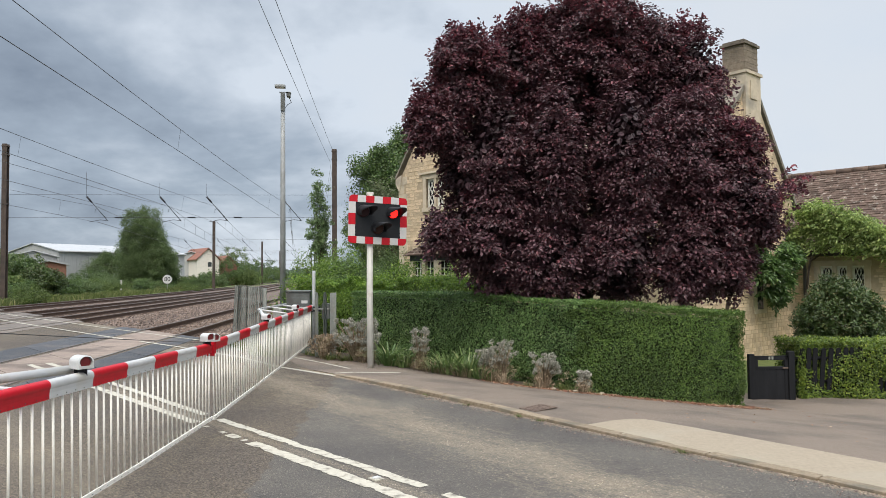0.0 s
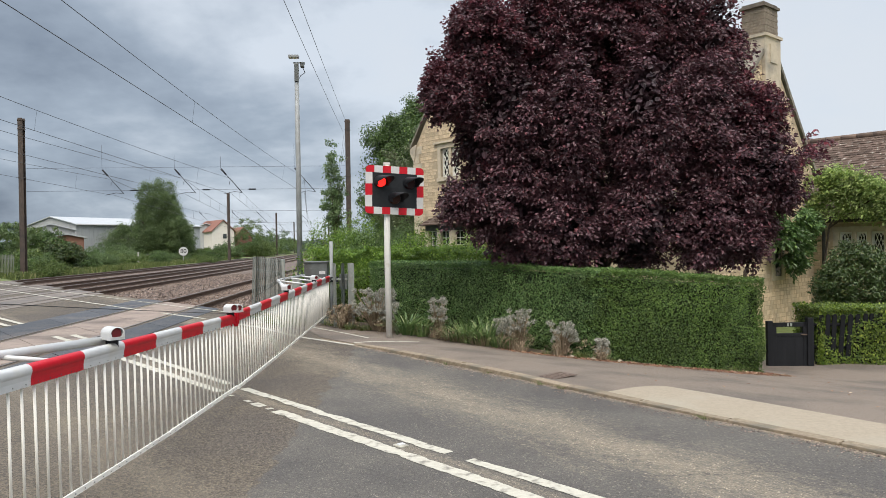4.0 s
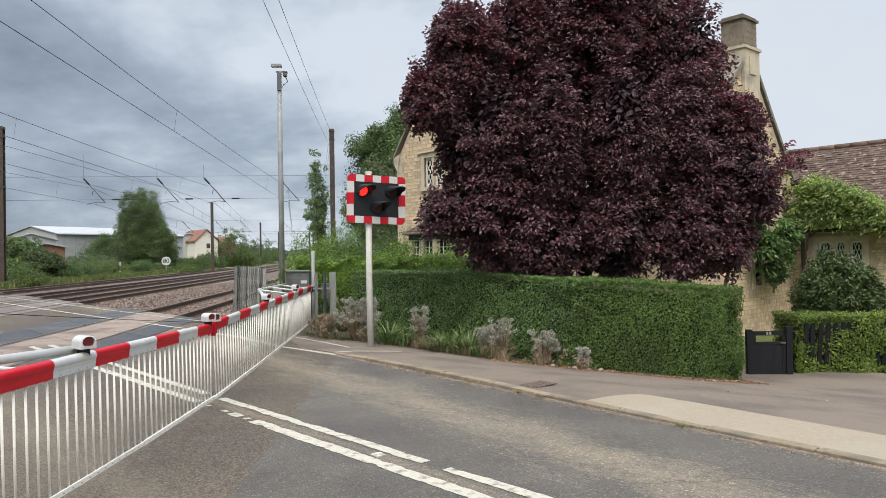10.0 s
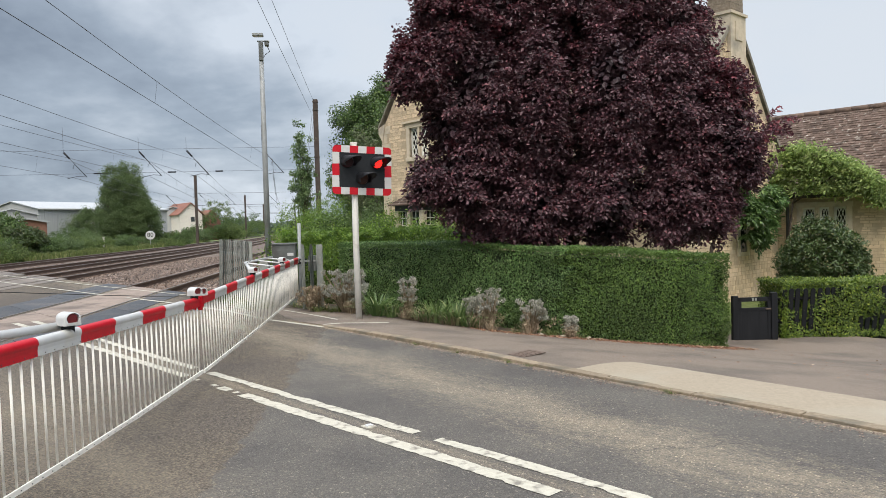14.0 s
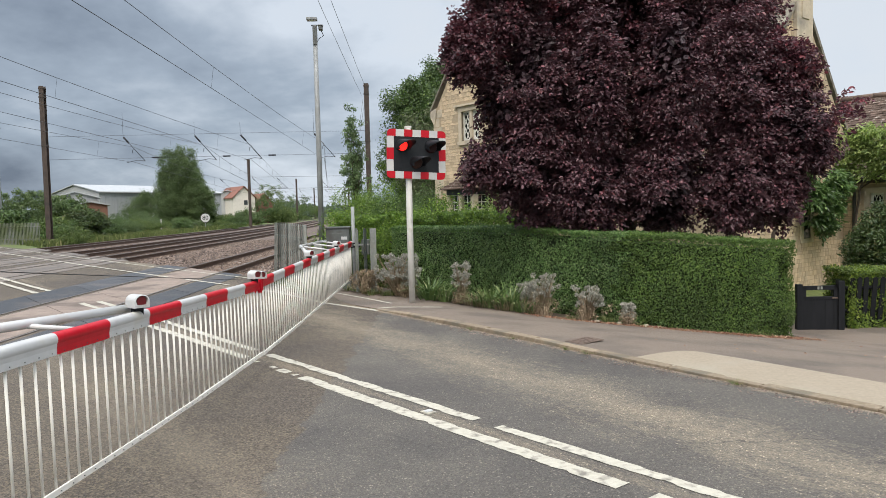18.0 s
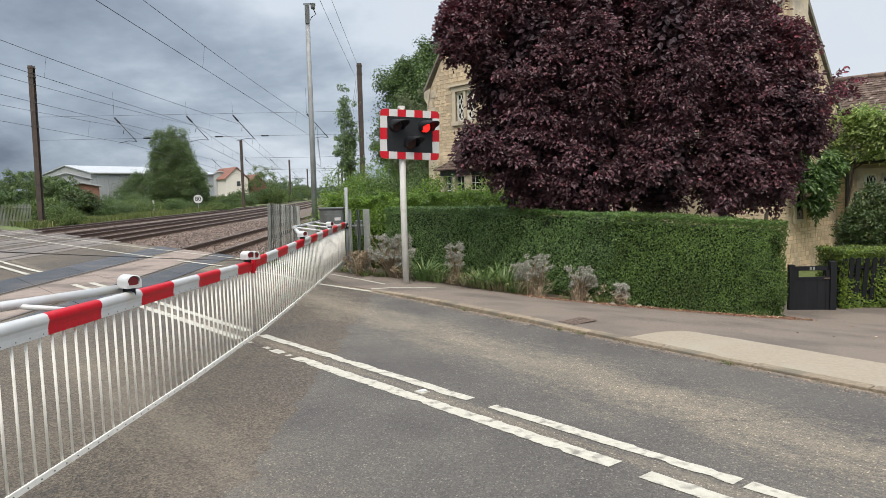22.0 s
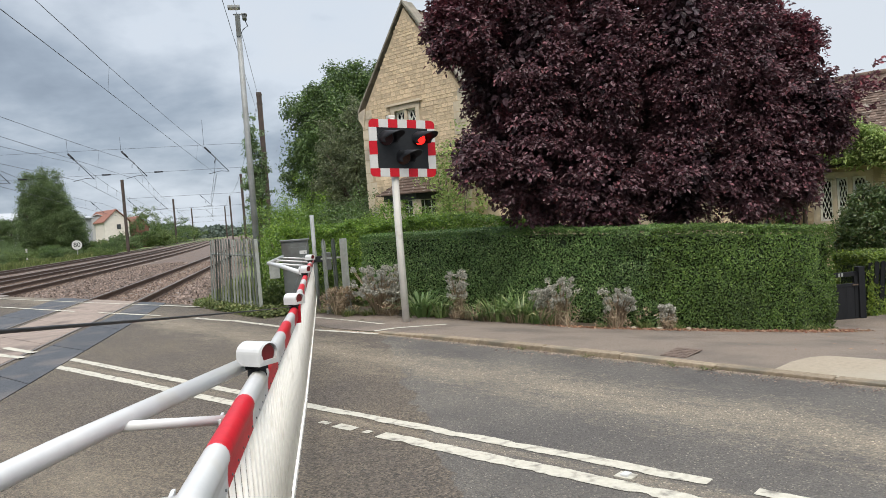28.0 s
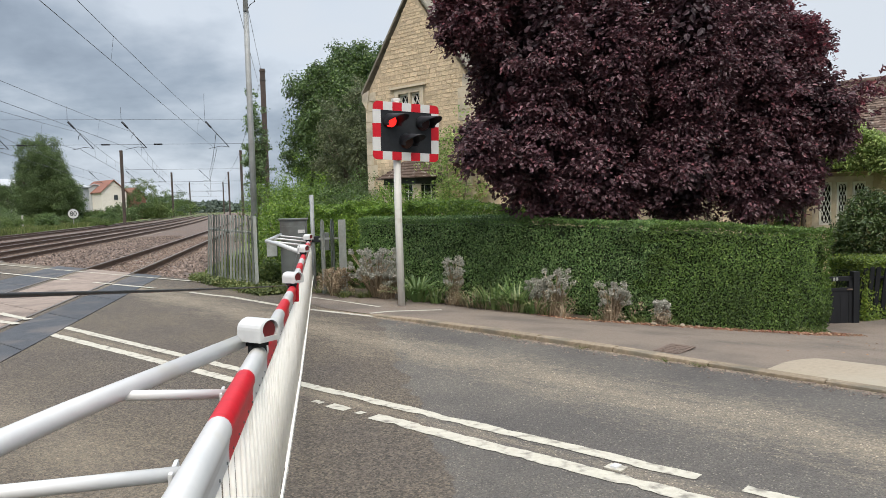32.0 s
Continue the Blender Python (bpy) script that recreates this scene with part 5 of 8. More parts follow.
def plum_tree():
    base = Vector((3.75, 12.9, -0.62))
    root = tagged(empty("plum_tree", *base), "round purple-leaved plum tree with dense dark crown", "tree")
    rng = random.Random(2)
    # boughs: crown top first, then the flanks, the heart, the skirt, and the upright plumes in front
    lobes = [((1.58, 12.60, 4.90), (0.56, 0.58, 0.80), 0.30), ((0.98, 12.40, 4.10), (0.34, 0.34, 0.40), 0.12), ((2.56, 12.90, 5.00), (0.56, 0.58, 1.02), 0.34), ((3.88, 12.80, 5.52), (0.78, 0.76, 1.16), 0.42),
             ((5.62, 12.90, 5.02), (0.54, 0.54, 0.98), 0.32), ((6.10, 12.30, 3.40), (0.55, 0.56, 0.74), 0.30), ((5.78, 12.00, 2.46), (0.64, 0.62, 0.74), 0.32), ((3.85, 13.60, 3.71), (1.95, 1.10, 1.95), 0.36),
             ((2.08, 12.60, 2.38), (0.70, 0.72, 0.92), 0.32), ((2.80, 12.15, 1.80), (0.52, 0.60, 0.62), 0.20), ((4.02, 11.95, 1.86), (0.50, 0.58, 0.72), 0.24), ((5.15, 11.90, 1.90), (0.52, 0.58, 0.74), 0.24), ((5.66, 12.0, 1.74), (0.42, 0.5, 0.55), 0.18),
             ((2.08, 12.30, 3.55), (0.38, 0.50, 1.05), 0.26), ((2.98, 12.00, 3.40), (0.30, 0.46, 1.15), 0.24), ((4.14, 11.85, 3.50), (0.40, 0.52, 1.30), 0.34), ((5.18, 11.95, 3.50), (0.40, 0.52, 1.05), 0.30), ((1.12, 12.30, 2.25), (0.26, 0.26, 0.26), 0.08),
             ((1.56, 12.50, 3.30), (0.36, 0.40, 0.60), 0.18), ((4.85, 12.85, 5.35), (0.46, 0.48, 0.85), 0.26), ((6.10, 11.60, 2.62), (0.40, 0.44, 0.48), 0.18), ((3.20, 12.85, 5.55), (0.42, 0.45, 0.75), 0.2)]
    young = (0, 1, 2, 3, 4, 5)
    bm = bmesh.new()
    tube(bm, [(0, 0, -0.1), (0.03, 0.02, 0.9), (-0.1, 0.05, 2.2), (-0.3, 0.05, 4.6), (-0.3, 0.05, 6.2)], [0.19, 0.16, 0.13, 0.07, 0.015], 12)
    part("trunk", bm, M_BARK, root)
    for k in range(16):
        c, r, _ = lobes[k]
        a = rng.random() * 6.28
        e = Vector(c) - base + Vector((math.cos(a) * r[0], math.sin(a) * r[1], rng.uniform(0.0, 0.6) * r[2])) * 0.5
        s = Vector((-0.05, 0.03, rng.uniform(0.8, 2.6)))
        bm = bmesh.new()
        tube(bm, [s, s.lerp(e, 0.5) + Vector((0, 0, 0.25)), e], [0.07, 0.045, 0.012], 6)
        part("limb", bm, M_BARK, root)
    g = np.random.default_rng(3)
    cen, out, red = [], [], []
    inside_any = lambda p, skip: any(q != skip and sum(((p[i] - lobes[q][0][i]) / lobes[q][1][i]) ** 2 for i in range(3)) < 0.60 for q in range(len(lobes)))
    for q, (c, r, share) in enumerate(lobes):
        k, want = 0, int(1350 * share)
        while k < want:
            v = g.normal(size=3)
            v /= np.linalg.norm(v)
            lump = 1 + 0.30 * noise.noise(Vector(v * 2.4) + Vector((q * 5.0, 0, 0))) + 0.16 * noise.noise(Vector(v * 6.0) + Vector((0, q * 5.0, 0)))
            depth = g.choice([1.0, 0.86, 0.68], p=[0.62, 0.26, 0.12]) * g.uniform(0.95, 1.03)
            p = np.array(c) + v * np.array(r) * lump * depth
            k += 1
            if inside_any(p, q) or p[2] < 1.0 + 0.25 * noise.noise(Vector((p[0] * 1.6, 0, 2))):
                continue
            # hollows between the boughs
            if noise.noise(Vector(p) * Vector((1.9, 1.9, 0.8))) < -0.10 and g.random() < 0.9:
                continue
            cen.append(p - np.array(base))
            out.append(v)
            red.append(q in young and g.random() < 0.25 + 0.5 * max(0.0, v[2]))
    cen, out, red = np.array(cen), np.array(out), np.array(red)
    # upright shoots that break the outline, and one long bough over the hedge to the east
    shoots = []
    for k in range(190):
        c, r, _ = lobes[(0, 1, 2, 3, 4, 5, 6, 2, 3, 4, 0, 8)[k % 12]]
        v = g.normal(size=3) + [0, -0.2, 0.75]
        v /= np.linalg.norm(v)
        tip = np.array([0.35 * v[0], 0.2 * v[1], 1.0])
        p = np.array(c) + v * np.array(r) * 0.94
        if inside_any(p, -1) and g.random() < 0.8:
            continue
        for t in np.linspace(0.0, g.uniform(0.16, 0.42), 5):
            shoots.append((p + tip * t - np.array(base), tip / np.linalg.norm(tip)))
    for k in range(34):
        t = g.random() ** 1.3
        shoots.append((np.array([6.35 - 0.15 * t, 11.4 - 1.15 * t, 2.75 + 0.12 * t]) + g.normal(size=3) * (0.16 - 0.09 * t) - np.array(base), np.array([0.5, -0.6, 0.4])))
    at, nr, al = sprays(np.array([q[0] for q in shoots]), np.array([q[1] for q in shoots]), 0.12, 18, 0.1, 0.7, 0.35)
    foliage("shoot_leaves", at, nr, 0.068 * RNG.uniform(0.65, 1.25, len(at)), M_PLUM_RED, root, "redder young leaves", wide=0.55, along=al)
    for nm, pick, mt, lab in (("crown", ~red, M_PLUM, ""), ("young_crown", red, M_PLUM_RED, "redder young leaves")):
        at, nr, al = sprays(cen[pick], out[pick], 0.24, 84, *((0.2, 0.65, 0.1) if lab else (0.4, 0.5, -0.3)))
        foliage(nm, at, nr, 0.066 * RNG.uniform(0.6, 1.3, len(at)), mt, root, lab, wide=0.58, along=al)
    # leaf fill behind the boughs, coloured dark so the hollows look shaded
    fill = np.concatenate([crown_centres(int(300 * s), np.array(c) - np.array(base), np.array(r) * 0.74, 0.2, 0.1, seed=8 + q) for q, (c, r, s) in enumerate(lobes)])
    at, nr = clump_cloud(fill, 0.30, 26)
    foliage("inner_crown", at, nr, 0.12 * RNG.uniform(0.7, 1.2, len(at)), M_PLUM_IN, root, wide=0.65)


plum_tree()
tree("chestnut_tree", (2.1, 42, -0.2), 0.4, (2.2, 42, 5.3), (3.8, 3.6, 4.4), 1400, 0.60, 130, 0.125, M_CHESTNUT,
     "tall broad green chestnut tree behind the house", seed=3, wide=0.6, wobble=0.17, inner=0.5)
tree("chestnut_tree", (6.5, 47, -0.2), 0.35, (6.0, 47, 6.2), (3.8, 3.6, 4.6), 520, 0.75, 60, 0.18, M_CHESTNUT,
     "tall green tree behind the stone house", seed=13, wide=0.5, wobble=0.22, inner=0.45)
tree("holly_tree", (1.1, 31, -0.3), 0.15, (1.0, 31, 3.0), (1.7, 1.5, 3.0), 300, 0.42, 90, 0.10, M_OLIVE,
     "grey-green conical tree beside the house", seed=14, wobble=0.2, inner=0.4)
tree("poplar_tree", (-3.25, 40, -0.2), 0.10, (-3.2, 40, 4.1), (0.58, 0.58, 3.1), 170, 0.26, 40, 0.10, M_BIRCH,
     "slim airy poplar tree beside the line", seed=4, limbs=8, wobble=0.4, inner=0.1, wide=0.7)
tree("willow_tree", (-32.8, 105.3, -0.3), 0.4, (-32.9, 105.3, 4.9), (3.5, 3.4, 6.3), 680, 0.75, 150, 0.15, M_WILLOW,
     "upright grey-green willow tree beyond the tracks", seed=5, wobble=0.3, inner=0.5, squash=1.1)

tree("willow_tree", (-36.3, 103.0, -0.3), 0.2, (-36.3, 103.0, 2.4), (2.9, 2.6, 2.7), 240, 0.7, 110, 0.15, M_WILLOW,
     "low spreading willow tree beside the taller one", seed=15, wobble=0.3, inner=0.5)
tree("willow_tree", (-30.9, 104.6, -0.3), 0.2, (-30.9, 104.6, 3.2), (2.9, 2.7, 3.6), 300, 0.7, 120, 0.15, M_WILLOW,
     "leaning willow tree under the upright one", seed=16, wobble=0.3, inner=0.5)


def shrub(name, at, radii, n, clump, per, leaf, material, label, seed=0, wide=0.5, category="bush", inner=0.35, wobble=0.25):
    """A bush that stands on the ground: short stems and clumps of leaves."""
    x, y, z = at
    root = tagged(empty(name, x, y, z), label, category)
    rng = random.Random(seed)
    for i in range(4):
        bm = bmesh.new()
        a = i * 1.6 + rng.random()
        tube(bm, [(0.06 * math.cos(a), 0.06 * math.sin(a), -0.1), (radii[0] * 0.3 * math.cos(a), radii[1] * 0.3 * math.sin(a), radii[2] * 0.8), (radii[0] * 0.6 * math.cos(a), radii[1] * 0.6 * math.sin(a), radii[2] * 1.5)], [0.02, 0.014, 0.005], 5)
        part("stem", bm, M_BARK, root)
    cen = crown_centres(n, (0, 0, radii[2] * 0.95), radii, inner, wobble, seed=seed)
    cen[:, 2] = np.maximum(cen[:, 2], 0.05 + 0.1 * np.random.default_rng(seed).random(n))
    p, nr = clump_cloud(cen, clump, per)
    p[:, 2] = np.maximum(p[:, 2], 0.01)
    foliage("foliage", p, nr, leaf * RNG.uniform(0.6, 1.3, len(p)), material, root, wide=wide)
    return root


shrub("laurel_bush", (8.88, 13.4, -0.62), (0.76, 0.76, 1.03), 760, 0.15, 40, 0.066, M_LAUREL, "rounded glossy dark green laurel bush behind hedge", 21, 0.45, wobble=0.10, inner=0.6)
for i, (x, y, r, h) in enumerate(((-1.6, 18.3, 0.9, 0.85), (-0.6, 19.6, 1.1, 1.05), (0.7, 18.2, 1.2, 0.98), (-1.2, 22.5, 1.3, 1.2), (0.4, 23.5, 1.4, 1.35), (-2.0, 27.0, 1.5, 1.3), (-1.0, 32.0, 1.8, 1.8))):
    shrub("garden_shrub", (x, y, -0.1), (r, r, h), 130, 0.30, 70, 0.058, M_LIME if i % 3 != 1 else M_CHESTNUT, "bright green overgrown garden shrub beside the line", 30 + i)
shrub("ivy_shrub", (2.55, 20.6, -0.5), (0.8, 0.7, 2.2), 130, 0.3, 34, 0.09, M_WISTERIA, "yellow-green climbing shrub against the gable", 41)


def wisteria():
    o = uc(8.15, 19.95, -0.6)
    root = tagged(empty("wisteria", *o), "light green wisteria trained along the cottage wall", "climber")
    bm = bmesh.new()
    tube(bm, [(0, 0, -0.1), uc(-0.05, -0.05, 1.4), uc(-0.2, -0.1, 2.4), uc(-0.6, -0.12, 3.3)], [0.05, 0.04, 0.03, 0.015], 7)
    part("trunk", bm, M_BARK, root)
    bm = bmesh.new()
    tube(bm, [uc(-0.2, -0.1, 2.4), uc(-1.2, -0.15, 3.05), uc(-2.2, -0.15, 2.85)], [0.025, 0.02, 0.012], 6)
    part("limb", bm, M_BARK, root)
    rng = np.random.default_rng(5)
    cen, out = [], []
    for k in range(480):
        t = rng.random()
        # a long mass that falls from the house corner to the east, with bays in its lower edge
        hi = 3.62 - 1.45 * t + 0.25 * math.sin(math.pi * t)
        lo = 2.28 - 0.42 * t + 0.30 * noise.noise(Vector((t * 7, 0, 1)))
        z = lo + (hi - lo) * rng.random() ** 0.75
        if noise.noise(Vector((t * 9, z * 2.2, 4))) < -0.30:
            continue
        cen.append(uc(8.5 - 2.85 * t + rng.normal() * 0.08, 19.98 - 0.22 * rng.random(), z) - o)
        out.append(uc(rng.normal() * 0.6, -1.0, 0.2))
    at, nr, al = sprays(np.array(cen), np.array(out), 0.26, 36, 0.7, 0.5, -0.3)
    foliage("foliage", at, nr, 0.105 * RNG.uniform(0.6, 1.3, len(at)), M_WISTERIA, root, wide=0.34, along=al)


def elder():
    o = uc(8.2, 15.7, -0.6)
    root = tagged(empty("elder_bush", *o), "dark green elder bough hanging before the cottage wall", "bush")
    bm = bmesh.new()
    tube(bm, [(0, 0, -0.05), uc(0.0, 0.2, 1.4), uc(0.0, 1.2, 2.5), uc(0.0, 2.6, 2.5)], [0.05, 0.04, 0.03, 0.012], 6)
    part("trunk", bm, M_BARK, root)
    rng = np.random.default_rng(15)
    cen, out = [], []
    while len(cen) < 190:
        c, z = rng.uniform(17.0, 19.7), rng.uniform(0.7, 2.15)
        # broad above, drawn to a hanging point below
        if abs(c - 18.35) > 1.35 * ((z - 0.6) / 1.5) ** 0.7 or noise.noise(Vector((c * 1.9, z * 2.2, 7))) < -0.22:
            continue
        cen.append(uc(8.14 + rng.normal() * 0.08, c - 0.15, z + 0.12) - o)
        out.append(uc(-0.4, rng.normal() * 0.9, 0.1))
    at, nr, al = sprays(np.array(cen), np.array(out), 0.20, 30, 0.9, 0.5, -0.7)
    foliage("foliage", at, nr, 0.13 * RNG.uniform(0.6, 1.3, len(at)), M_ELDER, root, wide=0.40, along=al)


wisteria()
elder()


# ---- house ----
UP = Vector((0, 0, 1))
VN, VD = Vector((NX, NY, 0)), Vector((DX, DY, 0))
house = tagged(empty("house"), "old buff limestone house with gables and stone-slate roof", "house")


def slab(name, outline, d, depth, material, parent, label=""):
    bm = bmesh.new()
    prism(bm, outline, d, depth)
    return part(name, bm, material, parent, label)


STONE_MESHES = []


def stone_meshes():
    for k in range(5):
        bm = bmesh.new()
        box(bm, (1, 1, 1))
        rng = random.Random(k)
        for v in bm.verts:
            v.co.x += rng.uniform(-0.02, 0.02)
            v.co.z += rng.uniform(-0.05, 0.05)
            if v.co.y < 0:
                v.co.x *= 0.97
                v.co.z *= 0.93
                v.co.y += rng.uniform(-0.12, 0.12)
        me = bpy.data.meshes.new("stone")
        bm.to_mesh(me)
        bm.free()
        me.materials.append(M_STONE)
        STONE_MESHES.append(me)


stone_meshes()


def stone_face(parent, origin, along, out, inside, z0, z1, length, singles, seed, course=(0.10, 0.17), run=(0.16, 0.42), proud=(0.003, 0.007)):
    """Coursed rubble proud of a wall: inside(s, z) tells where stone shows. The first pieces are objects, the rest one mesh."""
    rng = random.Random(seed)
    rot = Matrix((along, -out, UP)).transposed().to_4x4()
    joined_v, joined_f = [], []
    cube = [(-1, -1, -1), (1, -1, -1), (1, 1, -1), (-1, 1, -1), (-1, -1, 1), (1, -1, 1), (1, 1, 1), (-1, 1, 1)]
    quads = [(0, 1, 5, 4), (1, 2, 6, 5), (3, 0, 4, 7), (4, 5, 6, 7), (0, 3, 2, 1)]
    made = 0
    z = z1
    while z > z0:
        h = rng.uniform(*course)
        s = -rng.random() * 0.2
        while s < length:
            w = rng.uniform(*run)
            mid, zm = s + w / 2, z - h / 2
            if inside(s + 0.02, zm) and inside(s + w - 0.02, zm) and inside(mid, zm + h * 0.4) and inside(mid, zm - h * 0.4):
                pr = rng.uniform(*proud)
                p = origin + along * mid + UP * (zm - origin.z) + out * 0.004
                if made < singles:
                    ob = new("stone", STONE_MESHES[made % 5])
                    ob.parent = parent
                    ob.matrix_basis = Matrix.Translation(p) @ rot @ Matrix.Diagonal((w - 0.020, 2 * pr, h - 0.013, 1))
                    made += 1
                else:
                    k = len(joined_v)
                    for cx, cy, cz in cube:
                        q = p + along * (cx * (w - 0.020) / 2) - out * (cy * pr) + UP * (cz * (h - 0.013) / 2)
                        joined_v.append(tuple(q))
                    joined_f += [tuple(k + i for i in f) for f in quads]
            s += w
        z -= h
    if joined_v:
        ob = fast_mesh("stonework", joined_v, joined_f, M_STONEJ, parent)
        ob["kind"] = "stuff"


def slates(parent, eave, along, length, up, slope, seed, singles=0, row=0.20, wide=0.28, clip=None):
    """Overlapping slates in courses from the eave up."""
    rng = random.Random(seed)
    n = along.cross(up).normalized()
    if n.z < 0:
        n = -n
    V, F = [], []
    rows = int(slope / row)
    bm = bmesh.new()
    box(bm, (1, 1, 1))
    me = bpy.data.meshes.new("slate")
    bm.to_mesh(me)
    bm.free()
    me.materials.append(M_TILEP)
    tilt = (up - n * 0.09).normalized()
    nn = along.cross(tilt).normalized()
    if nn.z < 0:
        nn = -nn
    rot = Matrix((along, tilt, nn)).transposed().to_4x4()
    made = 0
    for r in range(rows, -1, -1):
        s = -rng.random() * wide
        while s < length:
            w = wide * rng.uniform(0.7, 1.25)
            a, b = max(0.0, s), min(length, s + w)
            if b - a > 0.05 and (clip is None or clip((a + b) / 2, r * row)):
                p = eave + along * ((a + b) / 2) + up * (r * row + row * 0.55) + n * (0.03 + rng.uniform(0, 0.012))
                th = rng.uniform(0.022, 0.036)
                if made < singles:
                    ob = new("slate", me)
                    ob.parent = parent
                    ob.matrix_basis = Matrix.Translation(p) @ rot @ Matrix.Diagonal((b - a - 0.008, row * 1.35, th, 1))
                    made += 1
                else:
                    k = len(V)
                    for cx, cy, cz in ((-1, -1, -1), (1, -1, -1), (1, 1, -1), (-1, 1, -1), (-1, -1, 1), (1, -1, 1), (1, 1, 1), (-1, 1, 1)):
                        V.append(tuple(p + along * cx * (b - a - 0.008) / 2 + tilt * cy * row * 0.675 + nn * cz * th / 2))
                    F += [tuple(k + i for i in f) for f in ((0, 1, 5, 4), (1, 2, 6, 5), (3, 0, 4, 7), (4, 5, 6, 7))]
            s += w
    if V:
        ob = fast_mesh("slate_field", V, F, M_TILE, parent)
        ob["kind"] = "stuff"


def lattice_window(parent, origin, along, out, width, height, lights, cols=2, hood=True):
    """A stone-mullioned window with white lattice lights; origin is its lower left corner on the wall's face."""
    w = part("window", bmesh.new(), M_DRESSED, parent, "stone-framed window with white lattice lights")
    t = 0.11

    def bar(nm, s0, s1, z0, z1, o0, o1, mt):
        p = [origin + along * s + UP * z + out * o0 for s, z in ((s0, z0), (s1, z0), (s1, z1), (s0, z1))]
        return slab(nm, p, out, o1 - o0, mt, w)

    bar("sill", -0.16, width + 0.16, -0.12, 0, -0.12, 0.06, M_DRESSED)
    bar("lintel", -0.16, width + 0.16, height, height + 0.14, -0.12, 0.03, M_DRESSED)
    bar("jamb", -0.14, 0, 0, height, -0.12, 0.03, M_DRESSED)
    bar("jamb", width, width + 0.14, 0, height, -0.12, 0.03, M_DRESSED)
    if hood:
        bar("hood_mould", -0.28, width + 0.28, height + 0.15, height + 0.21, -0.05, 0.09, M_DRESSED)
    bar("glass", 0.0, width, 0.0, height, -0.135, -0.125, M_GLASS)
    lw = width / lights
    for i in range(1, lights):
        bar("mullion", i * lw - 0.05, i * lw + 0.05, 0, height, -0.12, 0.01, M_DRESSED)
    for i in range(lights):
        a, b = i * lw + (0.05 if i else 0.0), (i + 1) * lw - (0.05 if i < lights - 1 else 0.0)
        for s0, s1, z0, z1 in ((a, a + 0.045, 0, height), (b - 0.045, b, 0, height), (a, b, 0, 0.05), (a, b, height - 0.05, height)):
            bar("casement", s0, s1, z0, z1, -0.10, -0.065, M_FRAME)
        # lozenge glazing bars
        bm = bmesh.new()
        rows = max(2, int(height / 0.27))
        cw, ch = (b - a - 0.06) / cols, (height - 0.07) / rows
        for ci in range(cols):
            for ri in range(rows):
                cx, cz = a + 0.03 + cw * (ci + 0.5), 0.035 + ch * (ri + 0.5)
                k = [(cx - cw / 2, cz), (cx - cw * 0.22, cz + ch * 0.3), (cx, cz + ch / 2), (cx + cw * 0.22, cz + ch * 0.3), (cx + cw / 2, cz), (cx + cw * 0.22, cz - ch * 0.3), (cx, cz - ch / 2), (cx - cw * 0.22, cz - ch * 0.3)]
                for (s0, q0), (s1, q1) in zip(k, k[1:] + k[:1]):
                    tube(bm, [origin + along * s0 + UP * q0 - out * 0.085, origin + along * s1 + UP * q1 - out * 0.085], 0.034 / cols, 4, False)
        part("glazing_lattice", bm, M_FRAME, w)
    return w


